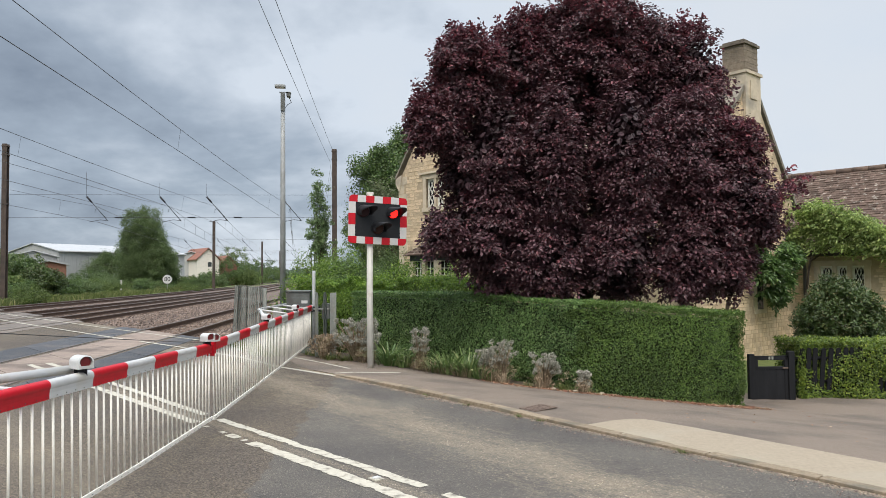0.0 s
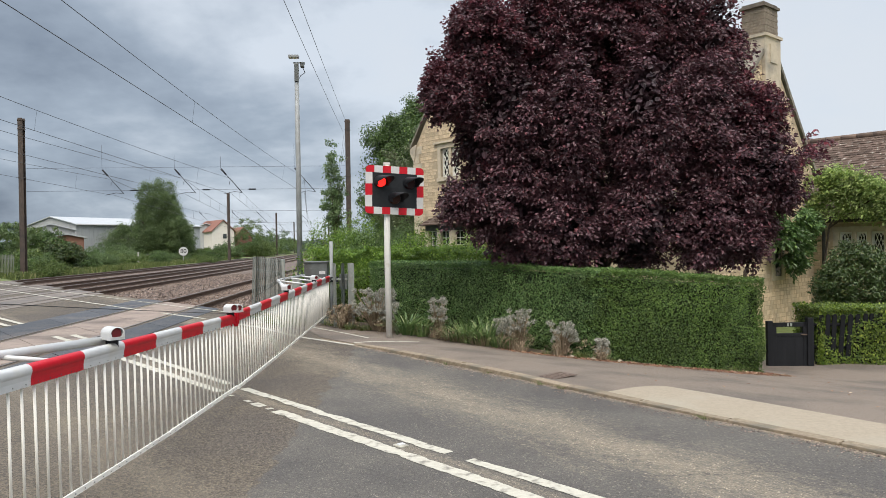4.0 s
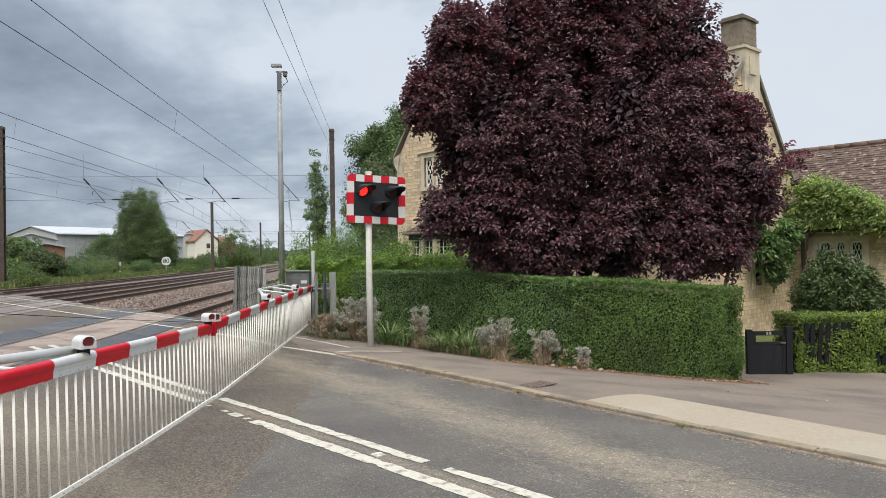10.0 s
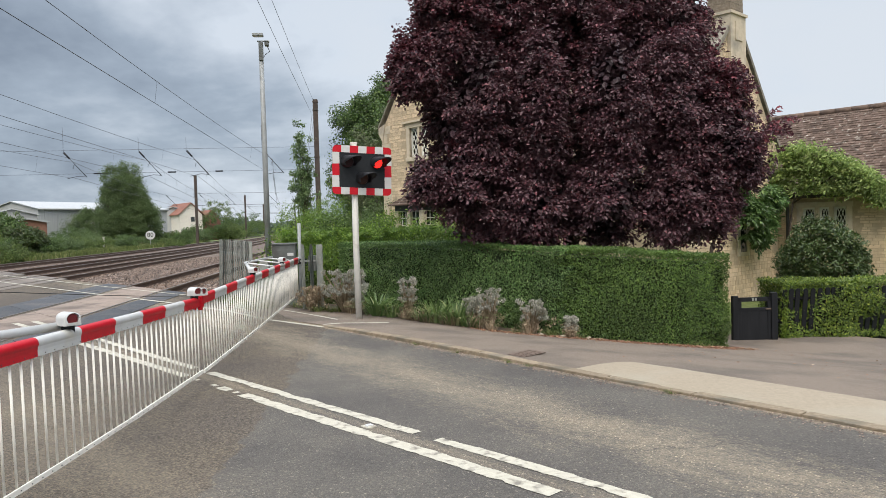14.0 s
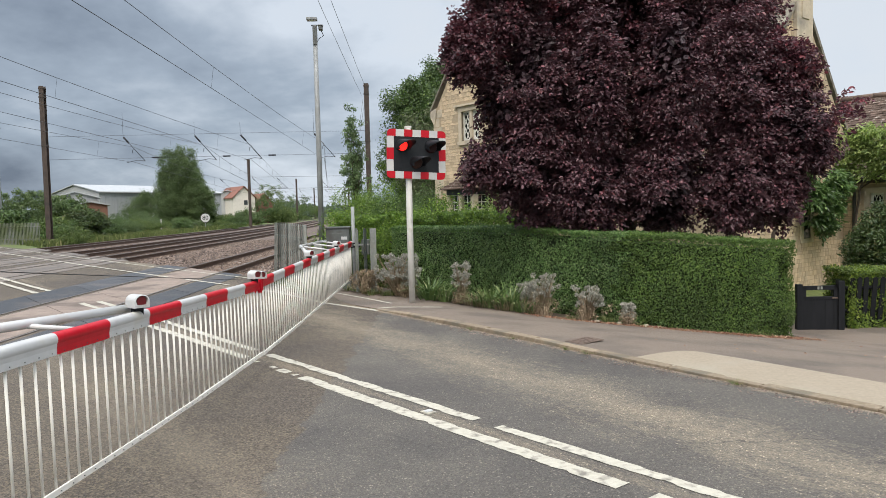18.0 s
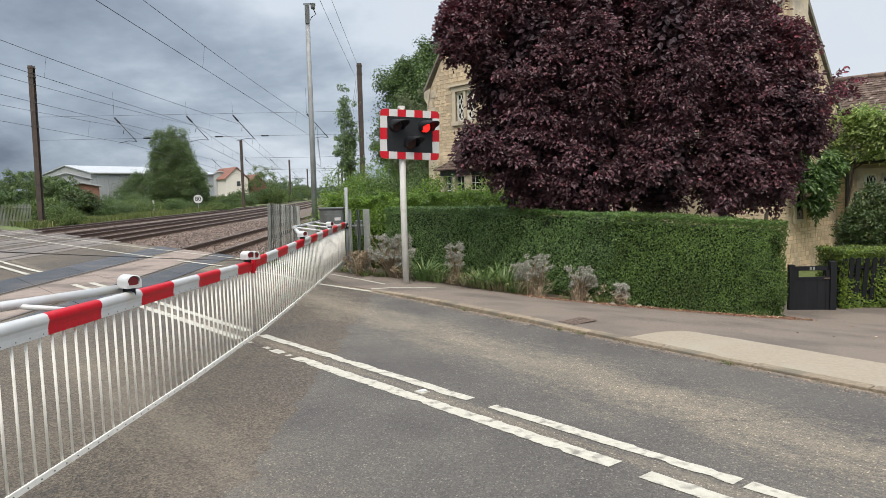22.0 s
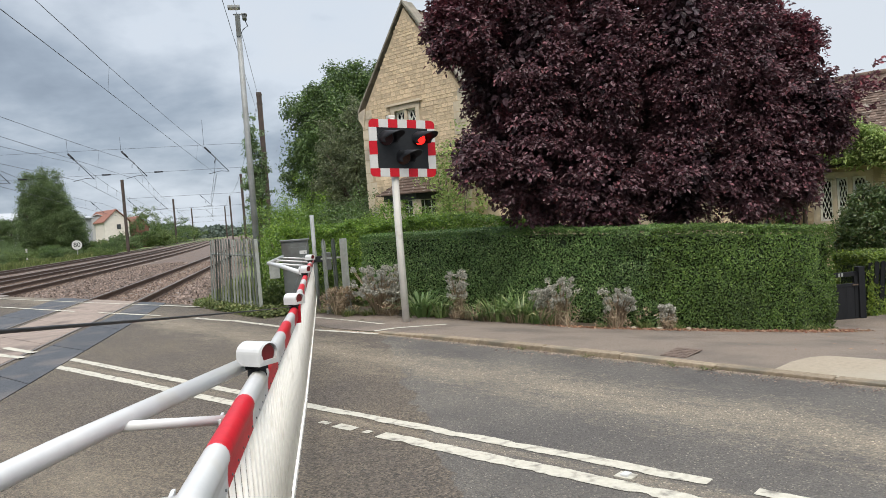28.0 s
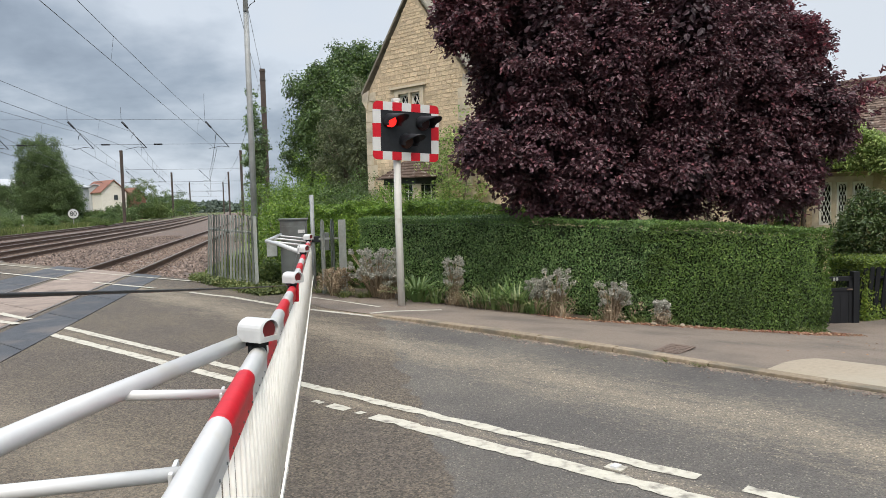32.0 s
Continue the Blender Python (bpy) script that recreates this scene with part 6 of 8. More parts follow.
def build_house():
    # road-facing gable, u 15.1 to 19.1
    c0, ul, ur, z0, ze, za = 14.7, 18.75, 14.75, -0.65, 4.56, 7.30
    um = (ul + ur) / 2
    wl, wr, wz0, wz1 = 17.38, 16.55, 3.62, 4.52
    wall = part("gable_wall", bmesh.new(), M_MORTAR, house)

    def piece(pts):
        slab("wall_core", [uc(u, c0, z) for u, z in pts], VN, 0.45, M_MORTAR, wall)

    piece([(ul, z0), (wl, z0), (wl, ze), (ul, ze)])
    piece([(wr, z0), (ur, z0), (ur, ze), (wr, ze)])
    piece([(wl, z0), (wr, z0), (wr, wz0), (wl, wz0)])
    piece([(ul, ze), (ur, ze), (um, za)])

    def inside(s, z):
        u = ul - s
        if z > ze and abs(u - um) > (za - z) / (za - ze) * (ul - um) + 0.03:
            return False
        if wr - 0.2 < u < wl + 0.2 and wz0 - 0.14 < z < wz1 + 0.22:
            return False
        return 0.2 < s < ul - ur - 0.2 and z < za - 0.1

    stone_face(wall, uc(ul, c0, 0), -VD, -VN, inside, 0.9, za, ul - ur, 300, 11, (0.08, 0.135), (0.13, 0.34))
    rng = random.Random(5)
    z = z0
    while z < ze - 0.1:
        h = rng.uniform(0.26, 0.42)
        for u_, s in ((ul, -1), (ur, 1)):
            w = rng.choice((0.26, 0.42))
            e = u_ + s * w
            slab("quoin", [uc(u_ - s * 0.01, c0 - 0.016, z + 0.01), uc(e, c0 - 0.016, z + 0.01), uc(e, c0 - 0.016, z + h - 0.01), uc(u_ - s * 0.01, c0 - 0.016, z + h - 0.01)], VN, 0.42, M_DRESSED, wall)
        z += h
    for u_, s in ((ul, 1), (ur, -1)):
        slab("kneeler", [uc(u_ + s * 0.13, c0 - 0.05, ze - 0.06), uc(u_ - s * 0.06, c0 - 0.05, ze - 0.34), uc(u_ - s * 0.2, c0 - 0.05, ze + 0.22), uc(u_ + s * 0.13, c0 - 0.05, ze + 0.12)], VN, 0.5, M_DRESSED, wall)
        n = 7
        for k in range(n):
            t0, t1 = k / n, (k + 1) / n - 0.006
            f = lambda t, o: (u_ + s * 0.13 + (um - u_ - s * 0.13) * t, ze + 0.1 + (za + 0.12 - ze - 0.1) * t + o)
            slab("coping", [uc(f(t0, 0)[0], c0 - 0.06, f(t0, 0)[1]), uc(f(t1, 0)[0], c0 - 0.06, f(t1, 0)[1]), uc(f(t1, 0)[0], c0 - 0.06, f(t1, 0.09)[1]), uc(f(t0, 0)[0], c0 - 0.06, f(t0, 0.09)[1])], VN, 0.42, M_COPING, wall)
    lattice_window(house, uc(wl, c0, wz0), -VD, -VN, wl - wr, wz1 - wz0, 2)
    slab("side_wall", [uc(ul, c0 + 0.45, z0), uc(ul, c0 + 6, z0), uc(ul, c0 + 6, ze - 0.1), uc(ul, c0 + 0.45, ze - 0.1)], -VD, 0.4, M_STONEJ, house)
    slab("side_wall", [uc(ur, c0 + 0.45, z0), uc(ur, c0 + 6, z0), uc(ur, c0 + 6, ze - 0.1), uc(ur, c0 + 0.45, ze - 0.1)], VD, 0.4, M_STONEJ, house)
    roof = part("gable_roof", bmesh.new(), M_TILE, house, "stone-slate roof")
    for u_, s in ((ul + 0.15, -1), (ur - 0.15, 1)):
        eave, ridge = uc(u_, c0 + 0.3, ze - 0.16), uc(um, c0 + 0.3, za - 0.08)
        slab("roof_deck", [eave, ridge, ridge - UP * 0.1, eave - UP * 0.1], VN, 6.2, M_TILE, roof)
        up = (ridge - eave)
        slates(roof, eave, VN, 6.0, up.normalized(), up.length, 3 + s)
    # bay window with its hipped slate roof
    b0, b1, bp = 17.80, 15.85, 0.62
    bay = part("bay_window", bmesh.new(), M_DRESSED, house, "stone bay window under a small slate roof")
    plan = [(b0, c0), (b0 - 0.35, c0 - bp), (b1 + 0.35, c0 - bp), (b1, c0)]
    for (ua, ca), (ub, cb) in zip(plan, plan[1:]):
        a, b = uc(ua, ca, 0), uc(ub, cb, 0)
        al = (b - a).normalized()
        out = Vector((al.y, -al.x, 0))
        if out.dot(VN) > 0:
            out = -out
        slab("apron", [a + UP * z0, b + UP * z0, b + UP * 1.05, a + UP * 1.05], -out, 0.2, M_STONEJ, bay)
        slab("head", [a + UP * 1.96, b + UP * 1.96, b + UP * 2.14, a + UP * 2.14], -out, 0.2, M_LEAD, bay, "dark timber head")
        ln = (b - a).length
        k = 2 if ln > 0.8 else 1
        for i in range(k):
            s0, s1 = ln * i / k + 0.07, ln * (i + 1) / k - 0.07
            slab("glass", [a + al * s0 + UP * 1.05 - out * 0.12, a + al * s1 + UP * 1.05 - out * 0.12, a + al * s1 + UP * 1.96 - out * 0.12, a + al * s0 + UP * 1.96 - out * 0.12], -out, 0.01, M_GLASS, bay)
            bm = bmesh.new()
            for q in range(1, 3):
                tube(bm, [a + al * (s0 + (s1 - s0) * q / 3) + UP * 1.05 - out * 0.1, a + al * (s0 + (s1 - s0) * q / 3) + UP * 1.96 - out * 0.1], 0.012, 4)
            for q in range(5):
                zz = 1.1 + q * 0.21
                tube(bm, [a + al * s0 + UP * zz - out * 0.1, a + al * s1 + UP * zz - out * 0.1], 0.012, 4)
            part("glazing_lattice", bm, M_FRAME, bay)
        for i in range(k + 1):
            s = ln * i / k
            p = a + al * min(max(s, 0.07), ln - 0.07)
            slab("mullion", [p - al * 0.07 + UP * 1.05, p + al * 0.07 + UP * 1.05, p + al * 0.07 + UP * 1.96, p - al * 0.07 + UP * 1.96], -out, 0.16, M_DRESSED, bay)
        top_a, top_b = uc((ua + um) / 2, c0 - 0.02, 2.62), uc((ub + um) / 2, c0 - 0.02, 2.62)
        e_a, e_b = a + out * 0.18 + UP * 2.12 + (-al * 0.12), b + out * 0.18 + UP * 2.12 + al * 0.12
        for r in range(6):
            bm = bmesh.new()
            t0, t1 = r / 6, (r + 1) / 6 + 0.02
            q = [e_a.lerp(top_a, t0), e_b.lerp(top_b, t0), e_b.lerp(top_b, t1), e_a.lerp(top_a, t1)]
            lift = UP * 0.03
            vs = [bm.verts.new(v) for v in (q[0] + lift, q[1] + lift, q[2], q[3])] + [bm.verts.new(v) for v in (q[0], q[1])]
            bm.faces.new(vs[:4])
            bm.faces.new((vs[0], vs[4], vs[5], vs[1]))
            part("slate_course", bm, M_TILE, bay)
    # main range with the chimney gable at its south-east end
    ue, cf, cr, eav, apex = 8.5, 14.9, 20.2, 3.3, 6.38
    cm = 17.84
    end = part("end_wall", bmesh.new(), M_MORTAR, house)
    slab("wall_core", [uc(ue, cf, z0), uc(ue, cr, z0), uc(ue, cr, eav), uc(ue, cm, apex), uc(ue, cf, eav)], VD, 0.45, M_MORTAR, end)

    def inside2(s, z):
        c = cf + s
        lim = (apex - z) / (apex - eav)
        if z > eav and (c - cm > lim * (cr - cm) - 0.12 or cm - c > lim * (cm - cf) - 0.12):
            return False
        return 0.05 < s < cr - cf - 0.05 and not (17.75 < c < 18.45 and 0.5 < z < 1.5)

    stone_face(end, uc(ue, cf, 0), VN, -VD, inside2, -0.6, apex, cr - cf, 300, 17, (0.07, 0.13), (0.10, 0.30), (0.003, 0.008))
    slab("lancet_glass", [uc(ue - 0.02, 17.92, 0.6), uc(ue - 0.02, 18.28, 0.6), uc(ue - 0.02, 18.28, 1.15), uc(ue - 0.02, 18.10, 1.4), uc(ue - 0.02, 17.92, 1.15)], VD, 0.01, M_GLASS, end)
    for ca, cb, za, zb in ((17.78, 17.92, 0.5, 1.45), (18.28, 18.42, 0.5, 1.45), (17.92, 18.28, 0.5, 0.6), (17.92, 18.28, 1.34, 1.45)):
        slab("lancet_jamb", [uc(ue - 0.045, ca, za), uc(ue - 0.045, cb, za), uc(ue - 0.045, cb, zb), uc(ue - 0.045, ca, zb)], VD, 0.04, M_DRESSED, end)
    for ca, s in ((cf, 1), (cr, -1)):
        n = 8
        for k in range(n):
            t0, t1 = k / n, (k + 1) / n - 0.006
            f = lambda t: (ca - s * 0.15 + (cm - ca + s * 0.15) * t, eav - 0.08 + (apex + 0.08 - eav + 0.08) * t)
            (a0, h0), (a1, h1) = f(t0), f(t1)
            slab("coping", [uc(ue - 0.06, a0, h0), uc(ue - 0.06, a1, h1), uc(ue - 0.06, a1, h1 + 0.15), uc(ue - 0.06, a0, h0 + 0.15)], VD, 0.4, M_COPING, end)
    slab("front_wall", [uc(ue + 0.45, cf, z0), uc(ur + 0.4, cf, z0), uc(ur + 0.4, cf, eav), uc(ue + 0.45, cf, eav)], VN, 0.4, M_STONEJ, house)
    slab("rear_wall", [uc(ue + 0.45, cr, z0), uc(ur + 0.4, cr, z0), uc(ur + 0.4, cr, eav), uc(ue + 0.45, cr, eav)], -VN, 0.4, M_STONEJ, house)
    mroof = part("main_roof", bmesh.new(), M_TILE, house, "stone-slate roof")
    for ca, s in ((cf - 0.2, 1), (cr + 0.2, -1)):
        eave, ridge = uc(ue + 0.3, ca, eav - 0.22), uc(ue + 0.3, cm, apex - 0.06)
        slab("roof_deck", [eave, ridge, ridge - UP * 0.1, eave - UP * 0.1], VD, 8.5, M_TILE, mroof)
        up = ridge - eave
        slates(mroof, eave, VD, 8.4, up.normalized(), up.length, 9 + s)
    ch = part("chimney", bmesh.new(), M_DRESSED, house, "tall stone chimney with sooty brick shaft")
    def block(name, c0, c1, z0, z1, o, material):
        slab(name, [uc(ue - o, c0 - o, z0), uc(ue - o, c1 + o, z0), uc(ue - o, c1 + o, z1), uc(ue - o, c0 - o, z1)], VD, 0.46 + 2 * o, material, ch)

    block("base", 17.54, 18.14, 5.3, 6.47, 0.10, M_DRESSED)
    block("string_course", 17.54, 18.14, 6.47, 6.54, 0.14, M_DRESSED)
    for k in range(9):
        block("shaft_course", 17.56, 18.12, 6.54 + 0.075 * k, 6.61 + 0.075 * k, 0.06 + 0.004 * (k % 2), M_CHIMNEY)
    block("cap", 17.54, 18.14, 7.215, 7.275, 0.10, M_DARKBRICK)
    block("cap", 17.54, 18.14, 7.275, 7.33, 0.05, M_DARKBRICK)
    slab("plaque", [uc(ue - 0.125, 17.66, 5.85), uc(ue - 0.125, 18.02, 5.85), uc(ue - 0.125, 18.02, 6.3), uc(ue - 0.125, 17.66, 6.3)], VD, 0.03, M_DRESSED, ch)
    # a second stack further along the ridge
    ch2 = part("ridge_stack", bmesh.new(), M_BRICK, house, "red brick ridge chimney stack")
    slab("shaft", [uc(13.0, 17.2, 6.3), uc(13.0, 17.8, 6.3), uc(13.0, 17.8, 8.3), uc(13.0, 17.2, 8.3)], VD, 0.6, M_BRICK, ch2)
    bm = bmesh.new()
    tube(bm, [uc(13.3, 17.5, 8.3), uc(13.3, 17.5, 8.75)], [0.13, 0.11], 12)
    part("pot", bm, M_BRICK, ch2)
    # low wing to the east
    wf, wb, wu0, wu1, we, wr_ = 20.25, 26.0, 12.4, -6.0, 2.15, 4.5
    wm = 23.2
    wing = part("wing_wall", bmesh.new(), M_MORTAR, house)
    gu0, gu1, gz0, gz1 = 7.86, 6.78, 0.60, 1.68
    for pts in ([(wu0, z0), (gu0, z0), (gu0, we), (wu0, we)], [(gu1, z0), (wu1, z0), (wu1, we), (gu1, we)], [(gu0, z0), (gu1, z0), (gu1, gz0), (gu0, gz0)], [(gu0, gz1), (gu1, gz1), (gu1, we), (gu0, we)]):
        slab("wall_core", [uc(u, wf, z) for u, z in pts], VN, 0.4, M_MORTAR, wing)

    def inside3(s, z):
        u = wu0 - s
        return z < we - 0.02 and not (gu1 - 0.2 < u < gu0 + 0.2 and gz0 - 0.14 < z < gz1 + 0.2)

    stone_face(wing, uc(8.4, wf, 0), -VD, -VN, lambda s, z: inside3(s + wu0 - 8.4, z), -0.6, we, 8.5, 260, 23, (0.055, 0.10), (0.12, 0.36))
    lattice_window(house, uc(gu0, wf, gz0), -VD, -VN, gu0 - gu1, gz1 - gz0, 3, 3, False)
    slab("far_end_wall", [uc(wu1, wf, z0), uc(wu1, wb, z0), uc(wu1, wb, we), uc(wu1, wm, wr_), uc(wu1, wf, we)], VD, 0.3, M_STONEJ, house)
    slab("back_wall", [uc(wu0, wb, z0), uc(wu1, wb, z0), uc(wu1, wb, we), uc(wu0, wb, we)], -VN, 0.3, M_STONEJ, house)
    wroof = part("wing_roof", bmesh.new(), M_TILE, house, "mossy brown stone-slate roof with pale lichen")
    for ca, s, sg in ((wf - 0.17, 1, 300), (wb + 0.3, -1, 0)):
        eave, ridge = uc(wu0, ca, we - 0.12), uc(wu0, wm, wr_ - 0.05)
        slab("roof_deck", [eave, ridge, ridge - UP * 0.1, eave - UP * 0.1], -VD, wu0 - wu1, M_TILE, wroof)
        up = ridge - eave
        slates(wroof, eave, -VD, wu0 - wu1, up.normalized(), up.length, 29 + s, sg, 0.115, 0.17)
    u = wu0
    while u > wu1:
        bm = bmesh.new()
        tube(bm, [uc(u, wm, wr_ + 0.0), uc(u - 0.43, wm, wr_ + 0.0)], 0.10, 8)
        part("ridge_tile", bm, M_RIDGE, wroof)
        u -= 0.44
    bm = bmesh.new()
    tube(bm, [uc(8.25, wf - 0.23, we - 0.15), uc(wu1, wf - 0.23, we - 0.19)], 0.055, 8)
    part("gutter", bm, M_LEAD, house, "dark gutter")
    bm = bmesh.new()
    tube(bm, [uc(8.2, wf - 0.23, we - 0.19), uc(8.2, wf - 0.12, we - 0.5), uc(8.2, wf - 0.12, z0)], 0.045, 8)
    part("downpipe", bm, M_LEAD, house, "dark downpipe")


build_house()


# ---- garden gate and picket fence ----
def garden_gate():
    g = -0.60
    root = tagged(empty("garden_gate", 6.12, 11.62, g, -4), "black painted wooden garden gate between the hedges", "gate")
    w, h = 0.56, 0.74
    for nm, size, at in (("gate_post", (0.09, 0.09, 0.80), (-0.02, 0, 0.37)), ("gate_post", (0.10, 0.10, 0.84), (w + 0.08, 0, 0.39)),
                         ("top_rail", (w, 0.045, 0.07), (w / 2 + 0.03, 0, h - 0.035)), ("mid_rail", (w, 0.045, 0.05), (w / 2 + 0.03, 0, h - 0.20)),
                         ("stile", (0.06, 0.045, h), (0.06, 0, h / 2)), ("stile", (0.06, 0.045, h), (w, 0, h / 2))):
        bm = bmesh.new()
        box(bm, size, at, bevel=0.006)
        part(nm, bm, M_BLACKWOOD, root)
    for i in range(3):
        bm = bmesh.new()
        pw = (w - 0.1) / 3
        box(bm, (pw - 0.001, 0.022, h - 0.22), (0.09 + pw * (i + 0.5), -0.004, (h - 0.2) / 2), bevel=0.003)
        part("board", bm, M_BLACKWOOD, root)
    for x in (w / 2, w / 2 + 0.05):
        bm = bmesh.new()
        box(bm, (0.03, 0.006, 0.05), (x, -0.026, h - 0.035), bevel=0.001)
        part("number_bar", bm, M_STEEL, root, "plain metal number bars")
    bm = bmesh.new()
    box(bm, (0.09, 0.02, 0.02), (w - 0.02, -0.03, h - 0.2), bevel=0.003)
    part("latch", bm, M_IRON, root)


garden_gate()


def picket_fence():
    root = tagged(empty("picket_fence"), "black wooden picket fence overgrown by hedge", "fence")
    y = lambda x: 11.53 - 0.045 * (x - 6.95)
    x = 6.98
    bm = bmesh.new()
    box(bm, (0.075, 0.02, 1.0), (0, 0, 0.5))
    bmesh.ops.bevel(bm, geom=[e for e in bm.edges if e.verts[0].co.z > 0.9 and e.verts[1].co.z > 0.9 and abs(e.verts[0].co.x - e.verts[1].co.x) < 0.01], offset=0.025, segments=1, affect="EDGES")
    me = bpy.data.meshes.new("picket")
    bm.to_mesh(me)
    bm.free()
    me.materials.append(M_BLACKWOOD)
    rng = random.Random(8)
    while x < 12.3:
        ob = new("picket", me)
        ob.parent = root
        ob.matrix_basis = pose(x, y(x) + 0.21, -0.735, 8 + rng.uniform(-1, 1), rng.uniform(-1, 1), -2.5)
        x += 0.125
    for z in (-0.3, 0.08):
        bm = bmesh.new()
        tube(bm, [(6.9, y(6.9) + 0.19 - 0.14 * (z + 0.3), z), (12.4, y(12.4) + 0.19 - 0.14 * (z + 0.3), z)], 0.03, 4)
        part("fence_rail", bm, M_BLACKWOOD, root)


picket_fence()


# ---- flower bed ----
def pave_at(x, y):
    return 0.045 + pave_z(x, y)


def silver_shrub(x, y, r, h, seed, material=None, label="silver-grey woolly shrub with dry stems in the bed"):
    g = pave_at(x, y)
    root = tagged(empty("silver_shrub", x, y, g), label, "shrub")
    rng = np.random.default_rng(seed)
    n = 105 if r > 0.3 else 46
    ends = []
    bm = bmesh.new()
    for i in range(n):
        a, k = rng.uniform(0, 6.28), rng.random() ** 0.5
        e = Vector((r * k * math.cos(a), r * k * math.sin(a), h * rng.uniform(0.3, 1.0) ** 0.7))
        tube(bm, [(0.05 * math.cos(a), 0.05 * math.sin(a), -0.03), e * 0.5 + Vector((0, 0, 0.04)), e], [0.008, 0.006, 0.004], 4, False)
        ends.append(e)
    part("stem_mass", bm, M_DRY, root, "dry brown stems")
    ends = np.array(ends)
    p, nr = clump_cloud(ends, rng.uniform(0.025, 0.06, len(ends)), 58 if r > 0.3 else 44, up=0.3)
    foliage("bloom_mass", p, nr, 0.029 * rng.uniform(0.6, 1.3, len(p)), M_SILVER if material is None else material, root, wide=0.5)
    low = np.array([(r * 0.8 * rng.normal() * 0.6, r * 0.8 * rng.normal() * 0.6, h * rng.uniform(0.1, 0.6)) for _ in range(18)])
    p, nr = clump_cloud(low, 0.08, 24)
    foliage("foliage", p, nr, 0.04 * rng.uniform(0.6, 1.3, len(p)), M_DRY, root, wide=0.35)


for i, (x, y, r, h) in enumerate(((-0.40, 13.22, 0.42, 0.74), (0.70, 12.55, 0.16, 0.68), (1.92, 11.5, 0.24, 0.62), (2.48, 10.95, 0.24, 0.52), (2.98, 10.55, 0.09, 0.30), (-0.20, 13.05, 0.2, 0.5), (1.72, 11.72, 0.16, 0.45))):
    silver_shrub(x, y, r, h, 50 + i)
silver_shrub(-1.02, 13.55, 0.26, 0.42, 60, M_DRY, "dry brown flowering clump beside the gate post")


def blade_clump(name, x, y, r, h, n, seed, material, label, category, wide=0.05):
    g = pave_at(x, y) - 0.01
    root = tagged(empty(name, x, y, g), label, category)
    rng = np.random.default_rng(seed)
    V, F = [], []
    for i in range(n):
        a, k = rng.uniform(0, 6.28), rng.random() ** 0.6
        bx, by = r * 0.45 * k * math.cos(a), r * 0.45 * k * math.sin(a)
        out = rng.uniform(0.3, 1.15) * (1.3 if name == "iris_clump" else 1.0)
        hh = h * rng.uniform(0.55, 1.1)
        w = h * wide * rng.uniform(0.6, 1.2)
        sx, sy = -math.sin(a) * w, math.cos(a) * w
        k0 = len(V)
        for t in (0, 0.4, 0.75, 1.0):
            px, py = bx + r * out * math.cos(a) * t ** 1.6, by + r * out * math.sin(a) * t ** 1.6
            pz = hh * (t - 0.42 * out * t ** 2.6)
            ww = 1 - t ** 2
            V += [(px + sx * ww, py + sy * ww, pz), (px - sx * ww, py - sy * ww, pz)]
        for q in range(3):
            F.append((k0 + 2 * q, k0 + 2 * q + 1, k0 + 2 * q + 3, k0 + 2 * q + 2))
    fast_mesh("leaf_tuft", V, F, material, root)
    return root


for i, (x, y, r, h, n) in enumerate(((0.16, 12.72, 0.36, 0.56, 80), (0.42, 12.58, 0.30, 0.44, 60), (1.15, 12.0, 0.36, 0.52, 80), (1.42, 11.78, 0.36, 0.54, 80), (1.62, 11.6, 0.30, 0.44, 50), (0.92, 12.15, 0.26, 0.36, 40))):
    blade_clump("iris_clump", x, y, r * 1.15, h * 1.1, int(n * 0.85), 70 + i, M_BLADE, "clump of broad green iris leaves in the bed", "plant", 0.040)
rngt = random.Random(12)
for i in range(26):
    t = rngt.random()
    k = t * (len(BED) - 2)
    j = int(k)
    x, y = BED[j][0] + (BED[j + 1][0] - BED[j][0]) * (k - j), BED[j][1] + (BED[j + 1][1] - BED[j][1]) * (k - j)
    blade_clump("grass_tuft", x + rngt.uniform(0.02, 0.2), y + rngt.uniform(0.05, 0.3), 0.14, rngt.uniform(0.08, 0.2), 34, 90 + i, M_VERGE, "short green grass tuft at the bed's edge", "grass", 0.03)
for i, (x, y, r, h) in enumerate(((0.85, 12.2, 0.3, 0.34), (1.0, 12.02, 0.26, 0.26), (1.3, 11.72, 0.3, 0.3), (1.75, 11.4, 0.3, 0.34), (1.88, 11.22, 0.26, 0.26), (0.62, 12.35, 0.24, 0.3), (2.4, 10.85, 0.2, 0.28), (-0.3, 12.98, 0.2, 0.2))):
    blade_clump("dry_grass_tuft", x, y, r, h, 70, 140 + i, M_DRY, "dry straw-coloured grass and stalks in the bed", "grass", 0.018)
for x, y, r, h in ((2.25, 10.95, 0.16, 0.1), (-0.62, 13.2, 0.2, 0.14), (-0.9, 13.3, 0.2, 0.16)):
    blade_clump("grass_tuft", x, y, r, h, 90, int(x * 100) % 97, M_VERGE, "short green grass tuft at the bed's edge", "grass", 0.03)


